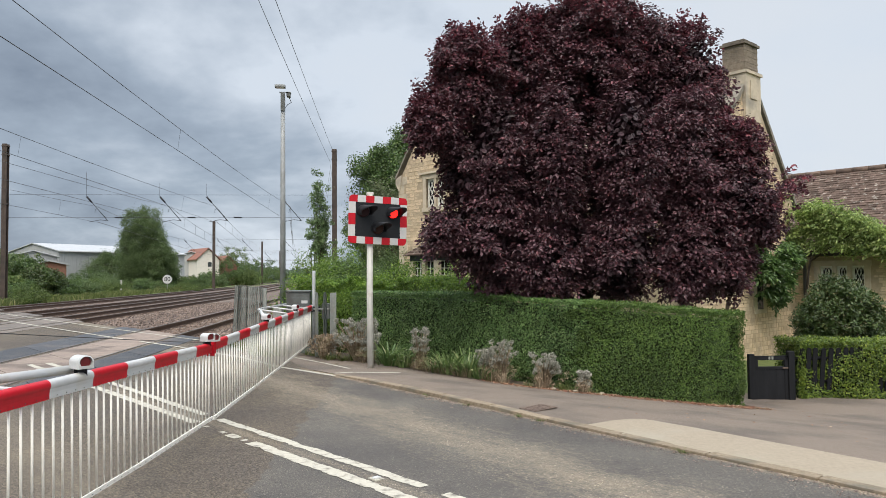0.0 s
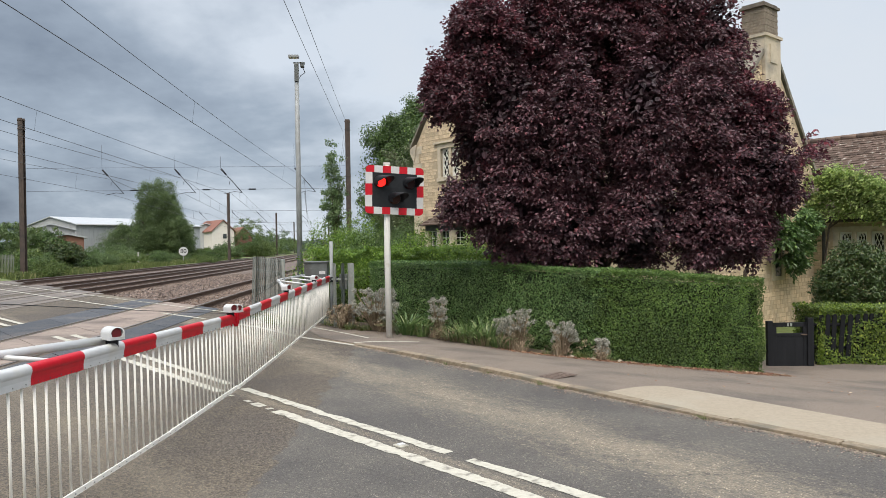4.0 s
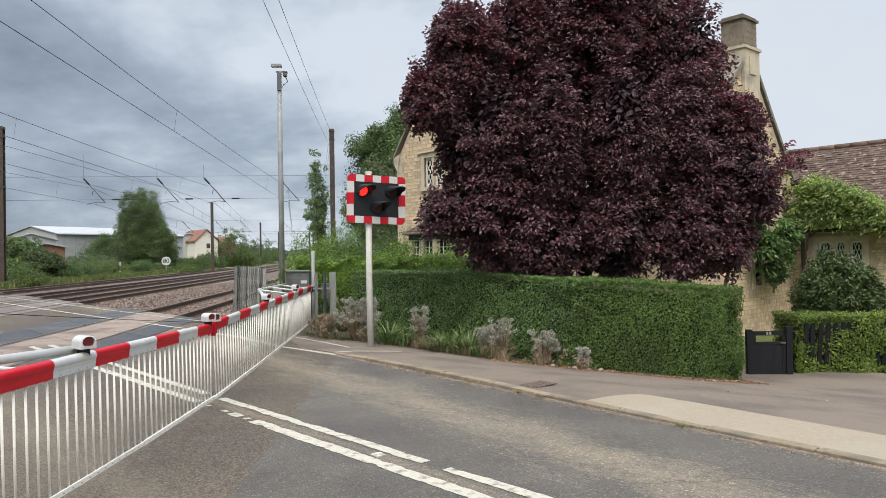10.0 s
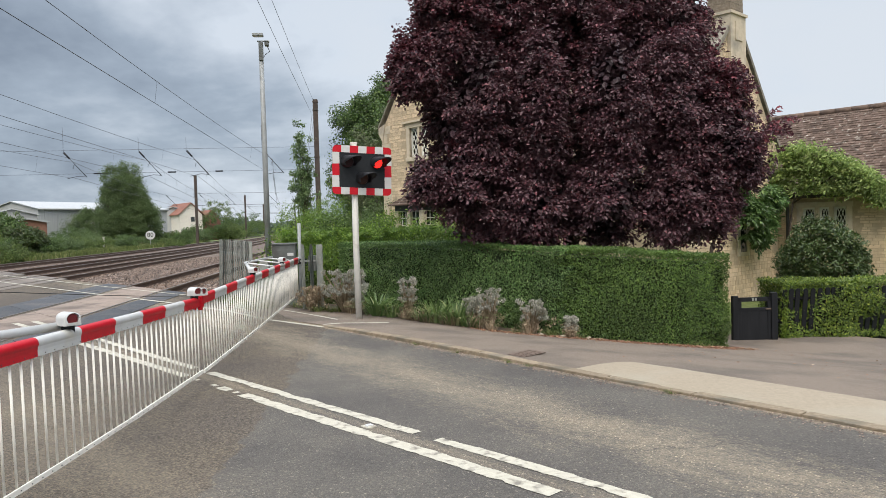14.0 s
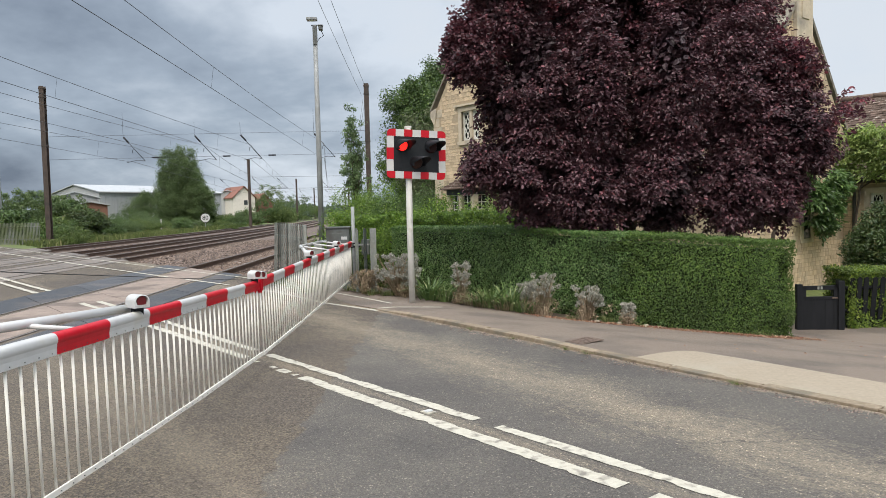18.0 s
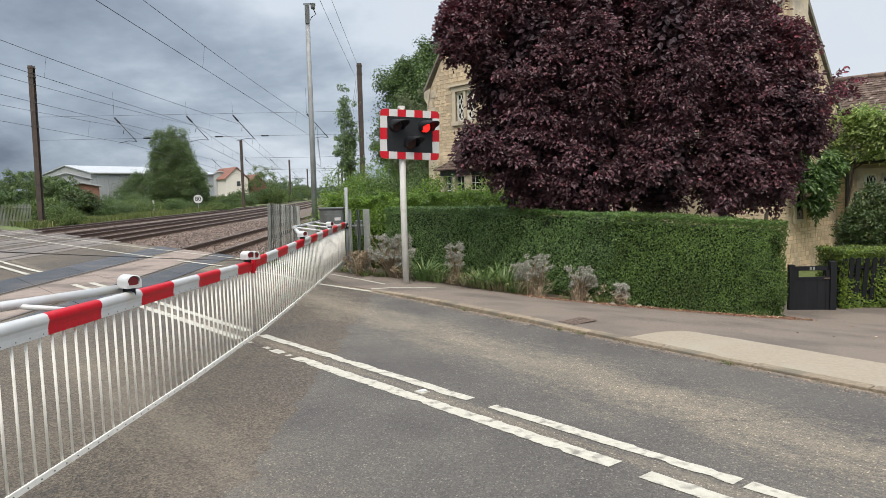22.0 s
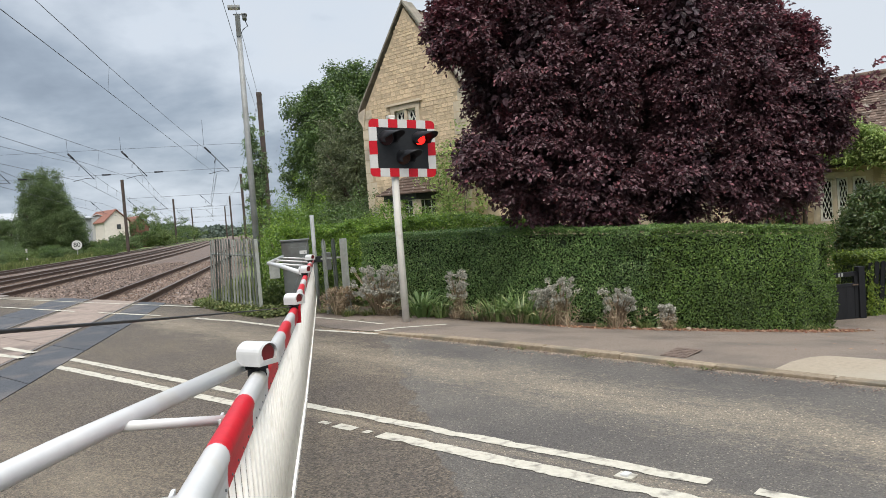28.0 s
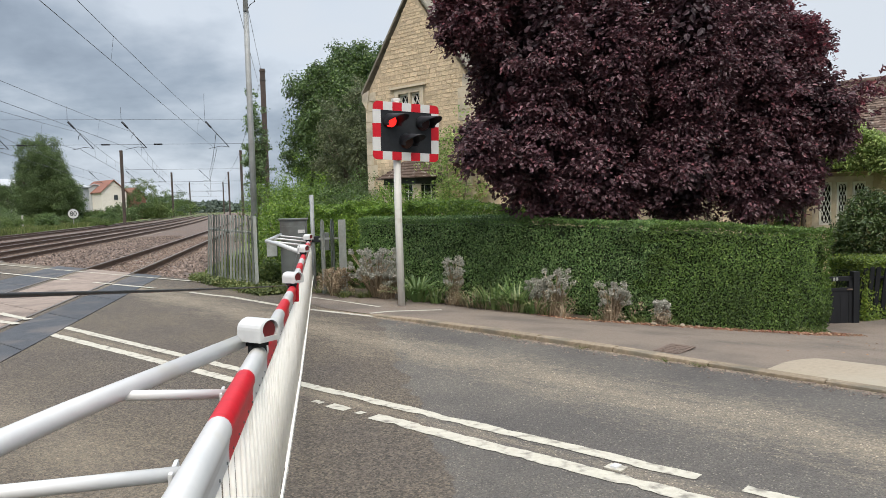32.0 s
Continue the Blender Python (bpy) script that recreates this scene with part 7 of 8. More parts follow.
def litter():
    rng = np.random.default_rng(31)
    n = 3400
    t = rng.random(n) ** 0.8
    line = np.array(BED[4:])
    k = t * (len(line) - 1.001)
    j = k.astype(int)
    p = line[j] + (line[j + 1] - line[j]) * (k - j)[:, None]
    p = p + np.stack([rng.normal(0, 0.10, n), rng.normal(0.03, 0.10, n)], 1)
    z = np.array([pave_at(a, b) + 0.005 for a, b in p])
    ob = foliage("leaf_litter", np.column_stack([p, z]), np.tile([0.0, 0.0, 1.0], (n, 1)) + 0.25 * rng.normal(size=(n, 3)), 0.034 * rng.uniform(0.4, 1.4, n), M_LITTER)
    tagged(ob, "dry red-brown fallen leaves along the hedge's foot", "leaves", kind="stuff")
    for i in (1, 3, 6):
        x, y = 2.5 + 0.11 * i + rng.normal() * 0.04, 10.72 - 0.05 * i + rng.normal() * 0.05
        bm = bmesh.new()
        bmesh.ops.create_icosphere(bm, subdivisions=2, radius=1)
        for v in bm.verts:
            v.co *= 1 + 0.25 * noise.noise(v.co * 1.5 + Vector((i, 0, 0)))
            v.co.x *= 0.05 * (1.4 if i == 6 else 1)
            v.co.y *= 0.035
            v.co.z *= 0.024
        ob = part("stone", bm, M_CONC, None)
        ob.matrix_basis = pose(x, y, pave_at(x, y) + 0.012, 0, 0, 40 * i)
        tagged(ob, "small pale rubble stone on the bed", "stone", "rubble stones in the bed")
    # dry leaves and crumbs strewn over the apron
    n = 420
    au, ac = rng.uniform(-3, 5.2, n), 6.7 + 4.6 * rng.random(n) ** 0.7
    p = np.array([uc(q, w)[:2] for q, w in zip(au, ac)])
    z = np.array([0.0425 + pave_z(q, w) for q, w in p])
    ob = foliage("strewn_leaves", np.column_stack([p, z]), np.tile([0.0, 0.0, 1.0], (n, 1)) + 0.2 * rng.normal(size=(n, 3)), 0.03 * rng.uniform(0.3, 1.3, n), M_LITTER)
    tagged(ob, "scattered dry leaves and crumbs on the apron", "leaves", kind="stuff")
    # weeds and grit in the gutter
    n = 2400
    u = rng.uniform(-6, 8.8, n)
    k = np.array([uc(a, kerb_c(a) - 0.02 - abs(rng.normal(0, 0.10)), 0.004)[:] for a in u])
    s = rng.uniform(0.004, 0.012, n)
    base = np.array([(1, 0, 0), (-1, 0, 0), (0, 1, 0), (0, -1, 0), (0, 0, 0.7)], float)
    V = (base[None] * s[:, None, None] + k[:, None]).reshape(-1, 3)
    F = (np.arange(n)[:, None, None] * 5 + np.array([(0, 2, 4), (2, 1, 4), (1, 3, 4), (3, 0, 4)])[None]).reshape(-1, 3)
    ob = fast_mesh("gutter_grit", V, F, M_STONES)
    tagged(ob, "tan grit gathered along the kerb", "grit", kind="stuff")
    for a in (7.0, 5.3, 5.0, 3.3, 6.2):
        x, y, _ = uc(a, kerb_c(a) - 0.03)
        t = blade_clump("kerb_weed", x, y, 0.10, 0.05, 40, int(a * 10), M_VERGE, "small green weed at the kerb", "weed", 0.05)
        t.location.z = 0.0


litter()
for i in range(34):
    u, c = rngt.uniform(1.0, 4.9), rngt.uniform(-1.2, 0.08)
    x, y, _ = uc(u, c)
    t = blade_clump("verge_tuft", x, y, 0.12, rngt.uniform(0.05, 0.14), 40, 300 + i, M_VERGE if i % 3 else M_DRY, "short grass tuft in the dry verge", "grass", 0.03)
    t.location.z = 0.0


# ---- railway fence, posts and camera mast ----
def pale_mesh(h, w=0.065):
    bm = bmesh.new()
    prof = [(-w / 2, 0), (-w / 4, -0.018), (0, -0.006), (w / 4, -0.018), (w / 2, 0)]
    rows = [[bm.verts.new((x, y, z)) for x, y in prof] for z in (0, h - 0.05)]
    tip = [bm.verts.new((x * (1 if abs(x) < w / 3 else 0.55), y, h - (0.0 if abs(x) < w / 3 else 0.01))) for x, y in prof]
    rows.append(tip)
    for a, b in zip(rows, rows[1:]):
        for i in range(4):
            bm.faces.new((a[i], a[i + 1], b[i + 1], b[i]))
    bmesh.ops.solidify(bm, geom=bm.faces[:], thickness=0.003)
    me = bpy.data.meshes.new("pale")
    bm.to_mesh(me)
    bm.free()
    me.materials.append(M_STEEL)
    return me


def palisade():
    root = tagged(empty("palisade_fence"), "leaning grey galvanised palisade fence beside the track", "fence")
    a, b = Vector((-2.32, 14.83, -0.10)), Vector((-3.28, 16.84, -0.06))
    me = pale_mesh(1.40, 0.060)
    n = 16
    rz = math.degrees(math.atan2((b - a).y, (b - a).x))
    for i in range(n):
        t = i / (n - 1)
        p = a.lerp(b, t)
        ob = new("pale", me)
        ob.parent = root
        ob.matrix_basis = Matrix.Translation(p) @ pose(0, 0, 0, 0, 0, rz + 180) @ pose(0, 0, 0, 0, 1.5 + 7 * t, 0)
    back = Vector((0.9, 0.43, 0)) * 0.03
    for z in (0.16, 1.10):
        bm = bmesh.new()
        tube(bm, [a + back + Vector((0, 0, z)), b + back + Vector((-0.03 + 0.12 * z * 0.4, -0.0, z))], 0.020, 4)
        part("fence_rail", bm, M_STEEL, root)
    bm = bmesh.new()
    box(bm, (0.06, 0.055, 1.42), (a.x + 0.06, a.y - 0.06, 0.57), bevel=0.006)
    part("fence_post", bm, M_STEEL, root)


palisade()


def gate_posts():
    root = tagged(empty("fence_stub", -0.86, 13.77, 0), "galvanised steel fence post with two pales beside hedge", "fence post")
    for nm, size, at in (("flange", (0.012, 0.11, 1.28), (-0.05, 0, 0.56)), ("flange", (0.012, 0.11, 1.28), (0.05, 0, 0.56)), ("web", (0.09, 0.01, 1.28), (0, 0, 0.56)),
                         ("cross_rail", (0.34, 0.02, 0.03), (-0.20, 0.075, 0.90))):
        bm = bmesh.new()
        box(bm, size, at, bevel=0.002)
        part(nm, bm, M_STEEL, root)
    me = pale_mesh(1.26)
    for x in (-0.31, -0.155):
        ob = new("pale", me)
        ob.parent = root
        ob.matrix_basis = pose(x, 0.05, -0.05, 0, 0, -8)


gate_posts()


def camera_mast():
    root = tagged(empty("camera_mast", -2.45, 18.9, -0.12), "tall grey steel mast with floodlight and watching camera", "mast")
    bm = bmesh.new()
    tube(bm, [(0, 0, 0), (0, 0, 3.2), (0, 0, 6.35)], [0.075, 0.066, 0.055], 12)
    part("pole", bm, M_MASTGREY, root)
    for nm, size, at, mt in (("head_plate", (0.10, 0.16, 0.45), (0, 0, 6.10), M_GREY), ("floodlight", (0.26, 0.20, 0.06), (-0.06, -0.06, 6.50), M_MASTGREY), ("floodlight_lens", (0.2, 0.15, 0.01), (-0.06, -0.06, 6.465), M_FRAME),
                             ("bracket", (0.3, 0.03, 0.03), (0.06, 0, 6.36), M_MASTGREY), ("camera_body", (0.09, 0.2, 0.09), (0.15, -0.05, 6.28), M_GREY), ("camera_hood", (0.11, 0.24, 0.015), (0.15, -0.05, 6.335), M_MASTGREY)):
        bm = bmesh.new()
        box(bm, size, at, bevel=0.006)
        part(nm, bm, mt, root)
    bm = bmesh.new()
    tube(bm, [(0.15, 0.05, 6.25), (0.2, 0.1, 6.13), (0.1, 0.06, 6.05), (0.05, 0.02, 5.95)], 0.012, 5)
    part("cable_loop", bm, M_CABLE, root)


camera_mast()


# ---- overhead line ----
def mast(x, y, h, label="dark brown steel overhead line mast"):
    root = tagged(empty("line_mast", x, y, -0.3), label, "mast", "overhead line masts")
    bm = bmesh.new()
    for s in (-1, 1):
        box(bm, (0.32, 0.022, h + 0.3), (0, s * 0.16, (h + 0.3) / 2))
    box(bm, (0.016, 0.30, h + 0.3), (0, 0, (h + 0.3) / 2))
    part("column", bm, M_MAST, root)
    for z in (h * 0.62, h - 0.15, h * 0.93):
        bm = bmesh.new()
        box(bm, (0.38, 0.38, 0.08), (0, 0, z + 0.3), bevel=0.01)
        part("clamp_band", bm, M_MAST, root)
    return root


SPANS = (51.0, 103.0, 162.0, 222.0)
ARM_ENDS = (-5.35, -10.35, -13.45, -18.25)


def sag_pts(a, b, sag, n=9):
    a, b = Vector(a), Vector(b)
    return [a.lerp(b, t) - Vector((0, 0, 4 * sag * t * (1 - t))) for t in np.linspace(0, 1, n)]


def overhead():
    for k, y in enumerate(SPANS):
        bx = wire_bend(y) if k else 0.0
        xl, xr = (-24.9, -22.5, -25.3, -29.5)[k], (-3.08, -7.9, -14.2, -20.5)[k]
        high = (10.35, 9.2, 9.2, 9.2)[k]
        mast(xl, y - 1.0 if k else y, high + 0.2 * (k == 0))
        mast(xr, y + 1.0 if k else y, high)
        span = tagged(empty("head_span"), "thin wires and insulators of a head span across the tracks", "wires", "head spans over the tracks")
        th = 0.009 if k == 0 else 0.018
        zu, zl = (7.15, 5.6) if k == 0 else (6.75, 5.12)
        for z0 in (zu, zl):
            bm = bmesh.new()
            tube(bm, sag_pts((xl, y - (1 if k else 0), z0), (xr, y + (1 if k else 0), z0), 0.0), th, 5)
            part("cross_wire", bm, M_CABLE, span)
        for q, tx in enumerate(TRACKS):
            xe, ze = (ARM_ENDS[q], 5.38) if k == 0 else (tx + bx + 0.25, 5.18)
            rise = (8.75, 7.9, 7.95, 8.7)[q] if k == 0 else 6.9
            a, b = Vector((xe - 1.42, y, zu - 0.1)), Vector((xe, y, ze))
            for nm, pts, r, seg, mt, lab in (("hanger", [(a.x, y, rise), a], th, 5, M_CABLE, ""),
                                             ("insulator", [a.lerp(b, 0.02), a.lerp(b, 0.26)], [0.062, 0.055] if k == 0 else [0.05, 0.045], 8, M_HOOD, "dark ribbed insulator"),
                                             ("registration_arm", [a.lerp(b, 0.24), b], 0.024, 6, M_CABLE, ""),
                                             ("carrier_clip", [a.lerp(b, 0.5), a.lerp(b, 0.5) + Vector((-0.12, 0, -0.08)), a.lerp(b, 0.5) + Vector((-0.14, 0, -0.28))], 0.016, 5, M_CABLE, ""),
                                             ("steady_arm", [b, b + Vector((-0.5, 0, 0.07)), b + Vector((-1.22, 0, -0.08))], 0.017, 5, M_CABLE, "")):
                bm = bmesh.new()
                tube(bm, pts, r, seg)
                part(nm, bm, mt, span, lab)
            if k == 0 and q:
                bm = bmesh.new()
                tube(bm, [(xe + 0.45, y, zl), (xe + 0.95, y, zl)], 0.05, 8)
                part("insulator", bm, M_HOOD, span, "dark ribbed insulator")
    ys = [-15.0] + list(SPANS)
    for q, tx in enumerate(TRACKS):
        line = tagged(empty("overhead_wire"), "contact and carrier wire with droppers above a track", "wire", "overhead wires")
        bm, bc = bmesh.new(), bmesh.new()
        arm = ARM_ENDS[q]
        for ya, yb in zip(ys, ys[1:]):
            near = ya < 0
            r = 0.0085 if near else 0.013
            xa, za, zc = (tx + 0.05, 6.75, 5.45) if near else (arm - 0.75, 6.35, 5.32) if ya == SPANS[0] else (tx + wire_bend(ya) + 0.15, 6.4, 5.15)
            xb, zb, zd = (arm - 0.75, 6.35, 5.32) if near else (tx + wire_bend(yb) + 0.15, 6.4, 5.15)
            sag = 0.52 if near else 0.34
            tube(bm, sag_pts((xa, ya, za), (xb, yb, zb), sag, 13), r, 4, False)
            tube(bc, sag_pts((xa, ya, zc), (xb - (0.15 if near else 0.0), yb, zd), 0.0, 5), r, 4, False)
            for k in range(1, 7):
                t = k / 7 + (0.02 * q if near else 0.0)
                if yb < 110 and (not near or k in (2, 4, 6)):
                    bd = bmesh.new()
                    x, y = xa + (xb - xa) * t, ya + (yb - ya) * t
                    tube(bd, [(x - (0.15 * t if near else 0.0), y, zc + (zd - zc) * t), (x, y, za + (zb - za) * t - 4 * sag * t * (1 - t))], 0.0035 if near else 0.006, 4, False)
                    part("dropper", bd, M_CABLE, line)
        part("carrier_wire", bm, M_CABLE, line)
        part("contact_wire", bc, M_CABLE, line)
    feed = tagged(empty("feeder_wire"), "pair of black feeder wires along the mast tops", "wire", "feeder wires")
    line_x = {-15.0: -2.9, 51.0: -3.08, 103.0: -7.9, 162.0: -14.2, 222.0: -20.5}
    for dx, z in ((-0.30, 9.5), (-0.05, 10.1)):
        bm = bmesh.new()
        for ya, yb in zip(ys, ys[1:]):
            tube(bm, sag_pts((line_x[ya] + dx, ya + 1, z - (1.0 if ya > 60 else 0)), (line_x[yb] + dx, yb, z - (1.0 if yb > 60 else 0)), 0.35, 11), 0.010, 4, False)
        part("wire", bm, M_CABLE, feed)


overhead()


# ---- beyond the tracks ----
def sign_80():
    root = tagged(empty("speed_sign", -26.0, 92.5, -0.3), "round white speed sign on a post, reading 80", "sign")
    bm = bmesh.new()
    tube(bm, [(0, 0, 0), (0, 0, 1.5)], 0.045, 8)
    part("post", bm, M_STEEL, root)
    for r, y, mt, nm in ((0.60, 0.0, M_BLACK, "rim"), (0.54, -0.012, M_WHITE, "face")):
        bm = bmesh.new()
        bmesh.ops.create_cone(bm, cap_ends=True, segments=28, radius1=r, radius2=r, depth=0.02, matrix=Matrix.Translation((0, -0.06 + y, 1.62)) @ Matrix.Rotation(math.pi / 2, 4, "X"))
        part(nm, bm, mt, root)
    cu = bpy.data.curves.new("digits", "FONT")
    cu.body, cu.size, cu.align_x, cu.align_y, cu.extrude = "80", 0.74, "CENTER", "CENTER", 0.004
    cu.materials.append(M_BLACK)
    ob = new("digits", cu)
    ob.parent = root
    ob.matrix_basis = pose(0, -0.09, 1.62, 90, 0, 0)
    root.rotation_euler.z = radians(20)


sign_80()


def small_post(x, y, h, mt, label, name="marker_post"):
    root = tagged(empty(name, x, y, -0.25), label, "post")
    bm = bmesh.new()
    box(bm, (0.14, 0.14, h), (0, 0, h / 2), bevel=0.02)
    part("shaft", bm, mt, root)
    bm = bmesh.new()
    box(bm, (0.17, 0.17, 0.12), (0, 0, h), bevel=0.02)
    part("cap", bm, mt, root)


small_post(-27.9, 82.0, 1.5, M_CONCPOST, "pale concrete marker post in the grass")
small_post(-28.0, 65.2, 1.25, M_YELLOW, "yellow lineside marker box in the grass", "marker_box")


def scrub_belt():
    rng = random.Random(77)
    spots = []
    # nearer bushes behind the fourth track, from the far road to the sheds
    for az, D, r, h in ((24.55, 54, 1.3, 1.15), (26.8, 60, 1.6, 1.5), (28.5, 66, 2.0, 1.7), (31.0, 66, 2.0, 1.7), (33.4, 66, 1.8, 1.6), (21.8, 86, 1.8, 1.2), (20.6, 84, 1.7, 1.5), (19.7, 88, 1.8, 1.6),
                        (17.6, 100, 2.0, 1.6), (14.5, 104, 1.6, 1.0), (16.2, 103, 2.0, 1.4), (18.6, 98, 1.8, 1.3), (14.0, 92, 1.5, 0.8), (29.8, 58, 1.2, 0.8)):
        spots.append((az, D, r, h, 0.16))
    for k, (az, D, r, h, lf) in enumerate(spots):
        a = radians(az)
        h, r = h * 0.56, r * 0.85
        if -3.5 < to_uc(-D * math.sin(a), D * math.cos(a))[1] < 10.5:
            continue
        mt = (M_SCRUB, M_WILLOW, M_SCRUB)[k % 3]
        shrub("trackside_bush", (-D * math.sin(a), D * math.cos(a), -0.25), (r, r, h), 95, 0.3, 60, lf * 0.55, mt, "dense green bush in rough lineside grass", 200 + k)
    for k, (x, y, r, h, mt) in enumerate(((-33.7, 88.8, 2.3, 1.5, M_CHESTNUT), (-31.3, 86.5, 2.0, 1.2, M_WILLOW), (-30.2, 63.0, 1.5, 1.0, M_SCRUB), (-26.8, 85.9, 1.5, 0.85, M_CHESTNUT), (-27.1, 106.6, 2.2, 1.0, M_SCRUB),
                                             (-27.4, 61.5, 0.9, 0.45, M_SCRUB), (-27.0, 66.0, 1.3, 0.7, M_CHESTNUT), (-27.6, 71.4, 1.5, 0.75, M_WILLOW), (-25.6, 54.4, 1.3, 0.8, M_CHESTNUT), (-25.2, 103.5, 1.6, 0.9, M_CHESTNUT),
                                             (-28.8, 79.5, 1.7, 0.7, M_SCRUB), (-30.4, 76.0, 1.9, 1.0, M_CHESTNUT))):
        shrub("trackside_bush", (x, y, -0.25), (r, r, h), 150, 0.34, 70, 0.10, mt, "dense dark green bush in rough lineside grass", 240 + k, wobble=0.35)
    for k, (az, D, r, h) in enumerate(((14.4, 120, 2.4, 0.8), (12.7, 125, 2.4, 1.3), (11.6, 150, 4.0, 3.2), (10.9, 175, 4.5, 4.6), (12.4, 160, 3, 2.2), (9.2, 190, 5, 3.4), (8.2, 210, 5, 2.4), (17.0, 120, 3.5, 1.4), (15.8, 110, 2.6, 0.8), (10.1, 150, 3, 1.6))):
        a = radians(az)
        shrub("lineside_tree", (-D * math.sin(a), D * math.cos(a), -0.25), (r, r, h), 90, 0.75, 70, 0.24, (M_SCRUB, M_WILLOW, M_CHESTNUT)[k % 3], "rounded green tree along the railway", 300 + k, category="tree")
    # rough grass blades on the verge
    n = 120000
    r2 = np.random.default_rng(9)
    az, D = np.radians(r2.uniform(9, 40, n)), r2.uniform(42, 130, n)
    x, y = -D * np.sin(az), D * np.cos(az)
    keep = (x < np.array([bend(q) for q in y]) - 21.9) & ((x * NX + y * NY > 8.5))
    x, y = x[keep], y[keep]
    at = np.column_stack([x, y, np.full(len(x), -0.25)])
    up = np.tile([0.0, 0.0, 1.0], (len(x), 1)) + 0.3 * r2.normal(size=(len(x), 3))
    ob = foliage("verge_grass", at, r2.normal(size=at.shape) * [1, 1, 0.1], 0.5 * r2.uniform(0.3, 1.2, len(x)), M_VERGE, wide=0.16, along=up)
    tagged(ob, "long mixed green and straw verge grass", "grass", kind="stuff")
    n = 7000
    x, y = r2.uniform(-4.3, -1.7, n), r2.uniform(13.6, 24, n)
    c = x * NX + y * NY
    keep = (c > 7.95) & (x > -3.7 + 0.02 * (y - 14)) & (y > 14.6 - 0.0 * x)
    x, y = x[keep], y[keep]
    at = np.column_stack([x, y, [ground_height(a, b) for a, b in zip(x, y)]])
    up = np.tile([0.0, 0.0, 1.0], (len(x), 1)) + 0.45 * r2.normal(size=(len(x), 3))
    ob = foliage("fence_grass", at, r2.normal(size=at.shape) * [1, 1, 0.1], 0.22 * r2.uniform(0.3, 1.2, len(x)), M_VERGE, wide=0.22, along=up)
    tagged(ob, "green weeds and grass under the palisade fence", "grass", kind="stuff")
    n = 1100
    wy = 42 + 70 * r2.random(n) ** 1.3
    wx = np.array([bend(q) for q in wy]) - 22.4 - 9.0 * r2.random(n) ** 1.2
    keep = wx * NX + wy * NY > 9.2
    cen = np.column_stack([wx, wy, r2.uniform(-0.2, 0.10, n) + 0.05 * np.maximum(0, -wx - 25)])[keep]
    p, nr = clump_cloud(cen, r2.uniform(0.2, 0.5, len(cen)), 70, squash=0.6)
    p[:, 2] = np.maximum(p[:, 2], -0.2)
    ob = foliage("verge_weeds", p, nr, 0.085 * r2.uniform(0.6, 1.3, len(p)), M_VERGE, wide=0.45)
    tagged(ob, "low bright green weeds between track and bushes", "weeds", kind="stuff")
    # low ivy and weeds between the road's edge and the palisade
    n = 330
    t, off = r2.uniform(-0.3, 1.35, n), r2.uniform(-0.1, 0.26, n)
    cen = np.column_stack([-2.2 - 0.89 * t - 0.914 * off, 14.8 + 2.01 * t - 0.405 * off, 0.01 + 0.10 * r2.random(n)])
    p, nr = clump_cloud(cen, 0.16, 46, up=0.8, squash=0.5)
    p[:, 2] = np.maximum(p[:, 2], -0.04)
    ob = foliage("ground_ivy", p, nr, 0.045 * r2.uniform(0.6, 1.3, len(p)), M_VERGE, wide=0.75)
    tagged(ob, "low green ivy and weeds under the palisade fence", "weeds", kind="stuff")
    # tall weeds between the palisade, the machine and the hedge
    n = 150
    wx = r2.uniform(-2.25, -0.75, n)
    wy = 15.05 + 0.55 * r2.random(n) - 0.75 * np.maximum(0.0, wx + 1.25)
    keep = ~((wx > -1.95) & (wx < -1.15) & (wy < 15.3))
    cen = np.column_stack([wx, wy, 0.02 + 0.42 * r2.random(n) ** 1.5])[keep]
    p, nr = clump_cloud(cen, 0.15, 40, up=0.5, squash=1.2)
    p[:, 2] = np.maximum(p[:, 2], -0.04)
    ob = foliage("fence_weeds", p, nr, 0.06 * r2.uniform(0.6, 1.3, len(p)), M_SCRUB, wide=0.45)
    tagged(ob, "tall green weeds round the machine cabinet", "weeds", kind="stuff")
    # distant woods along the horizon, the haze put into their leaf colour
    n = 80000
    az = np.radians(r2.uniform(-8, 62, n))
    D = r2.uniform(330, 520, n)
    hz = 4.6 + 3.0 * np.array([noise.noise(Vector((a * 22, 0, 0))) + 0.6 * noise.noise(Vector((a * 70, 5, 0))) for a in az])
    at = np.column_stack([-D * np.sin(az), D * np.cos(az), np.maximum(0.2, hz * r2.random(n) ** 0.7)])
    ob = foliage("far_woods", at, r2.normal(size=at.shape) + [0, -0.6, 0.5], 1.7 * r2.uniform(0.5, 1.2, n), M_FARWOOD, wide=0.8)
    tagged(ob, "distant woods along the horizon, green tinted with haze", "woods", kind="stuff")


scrub_belt()


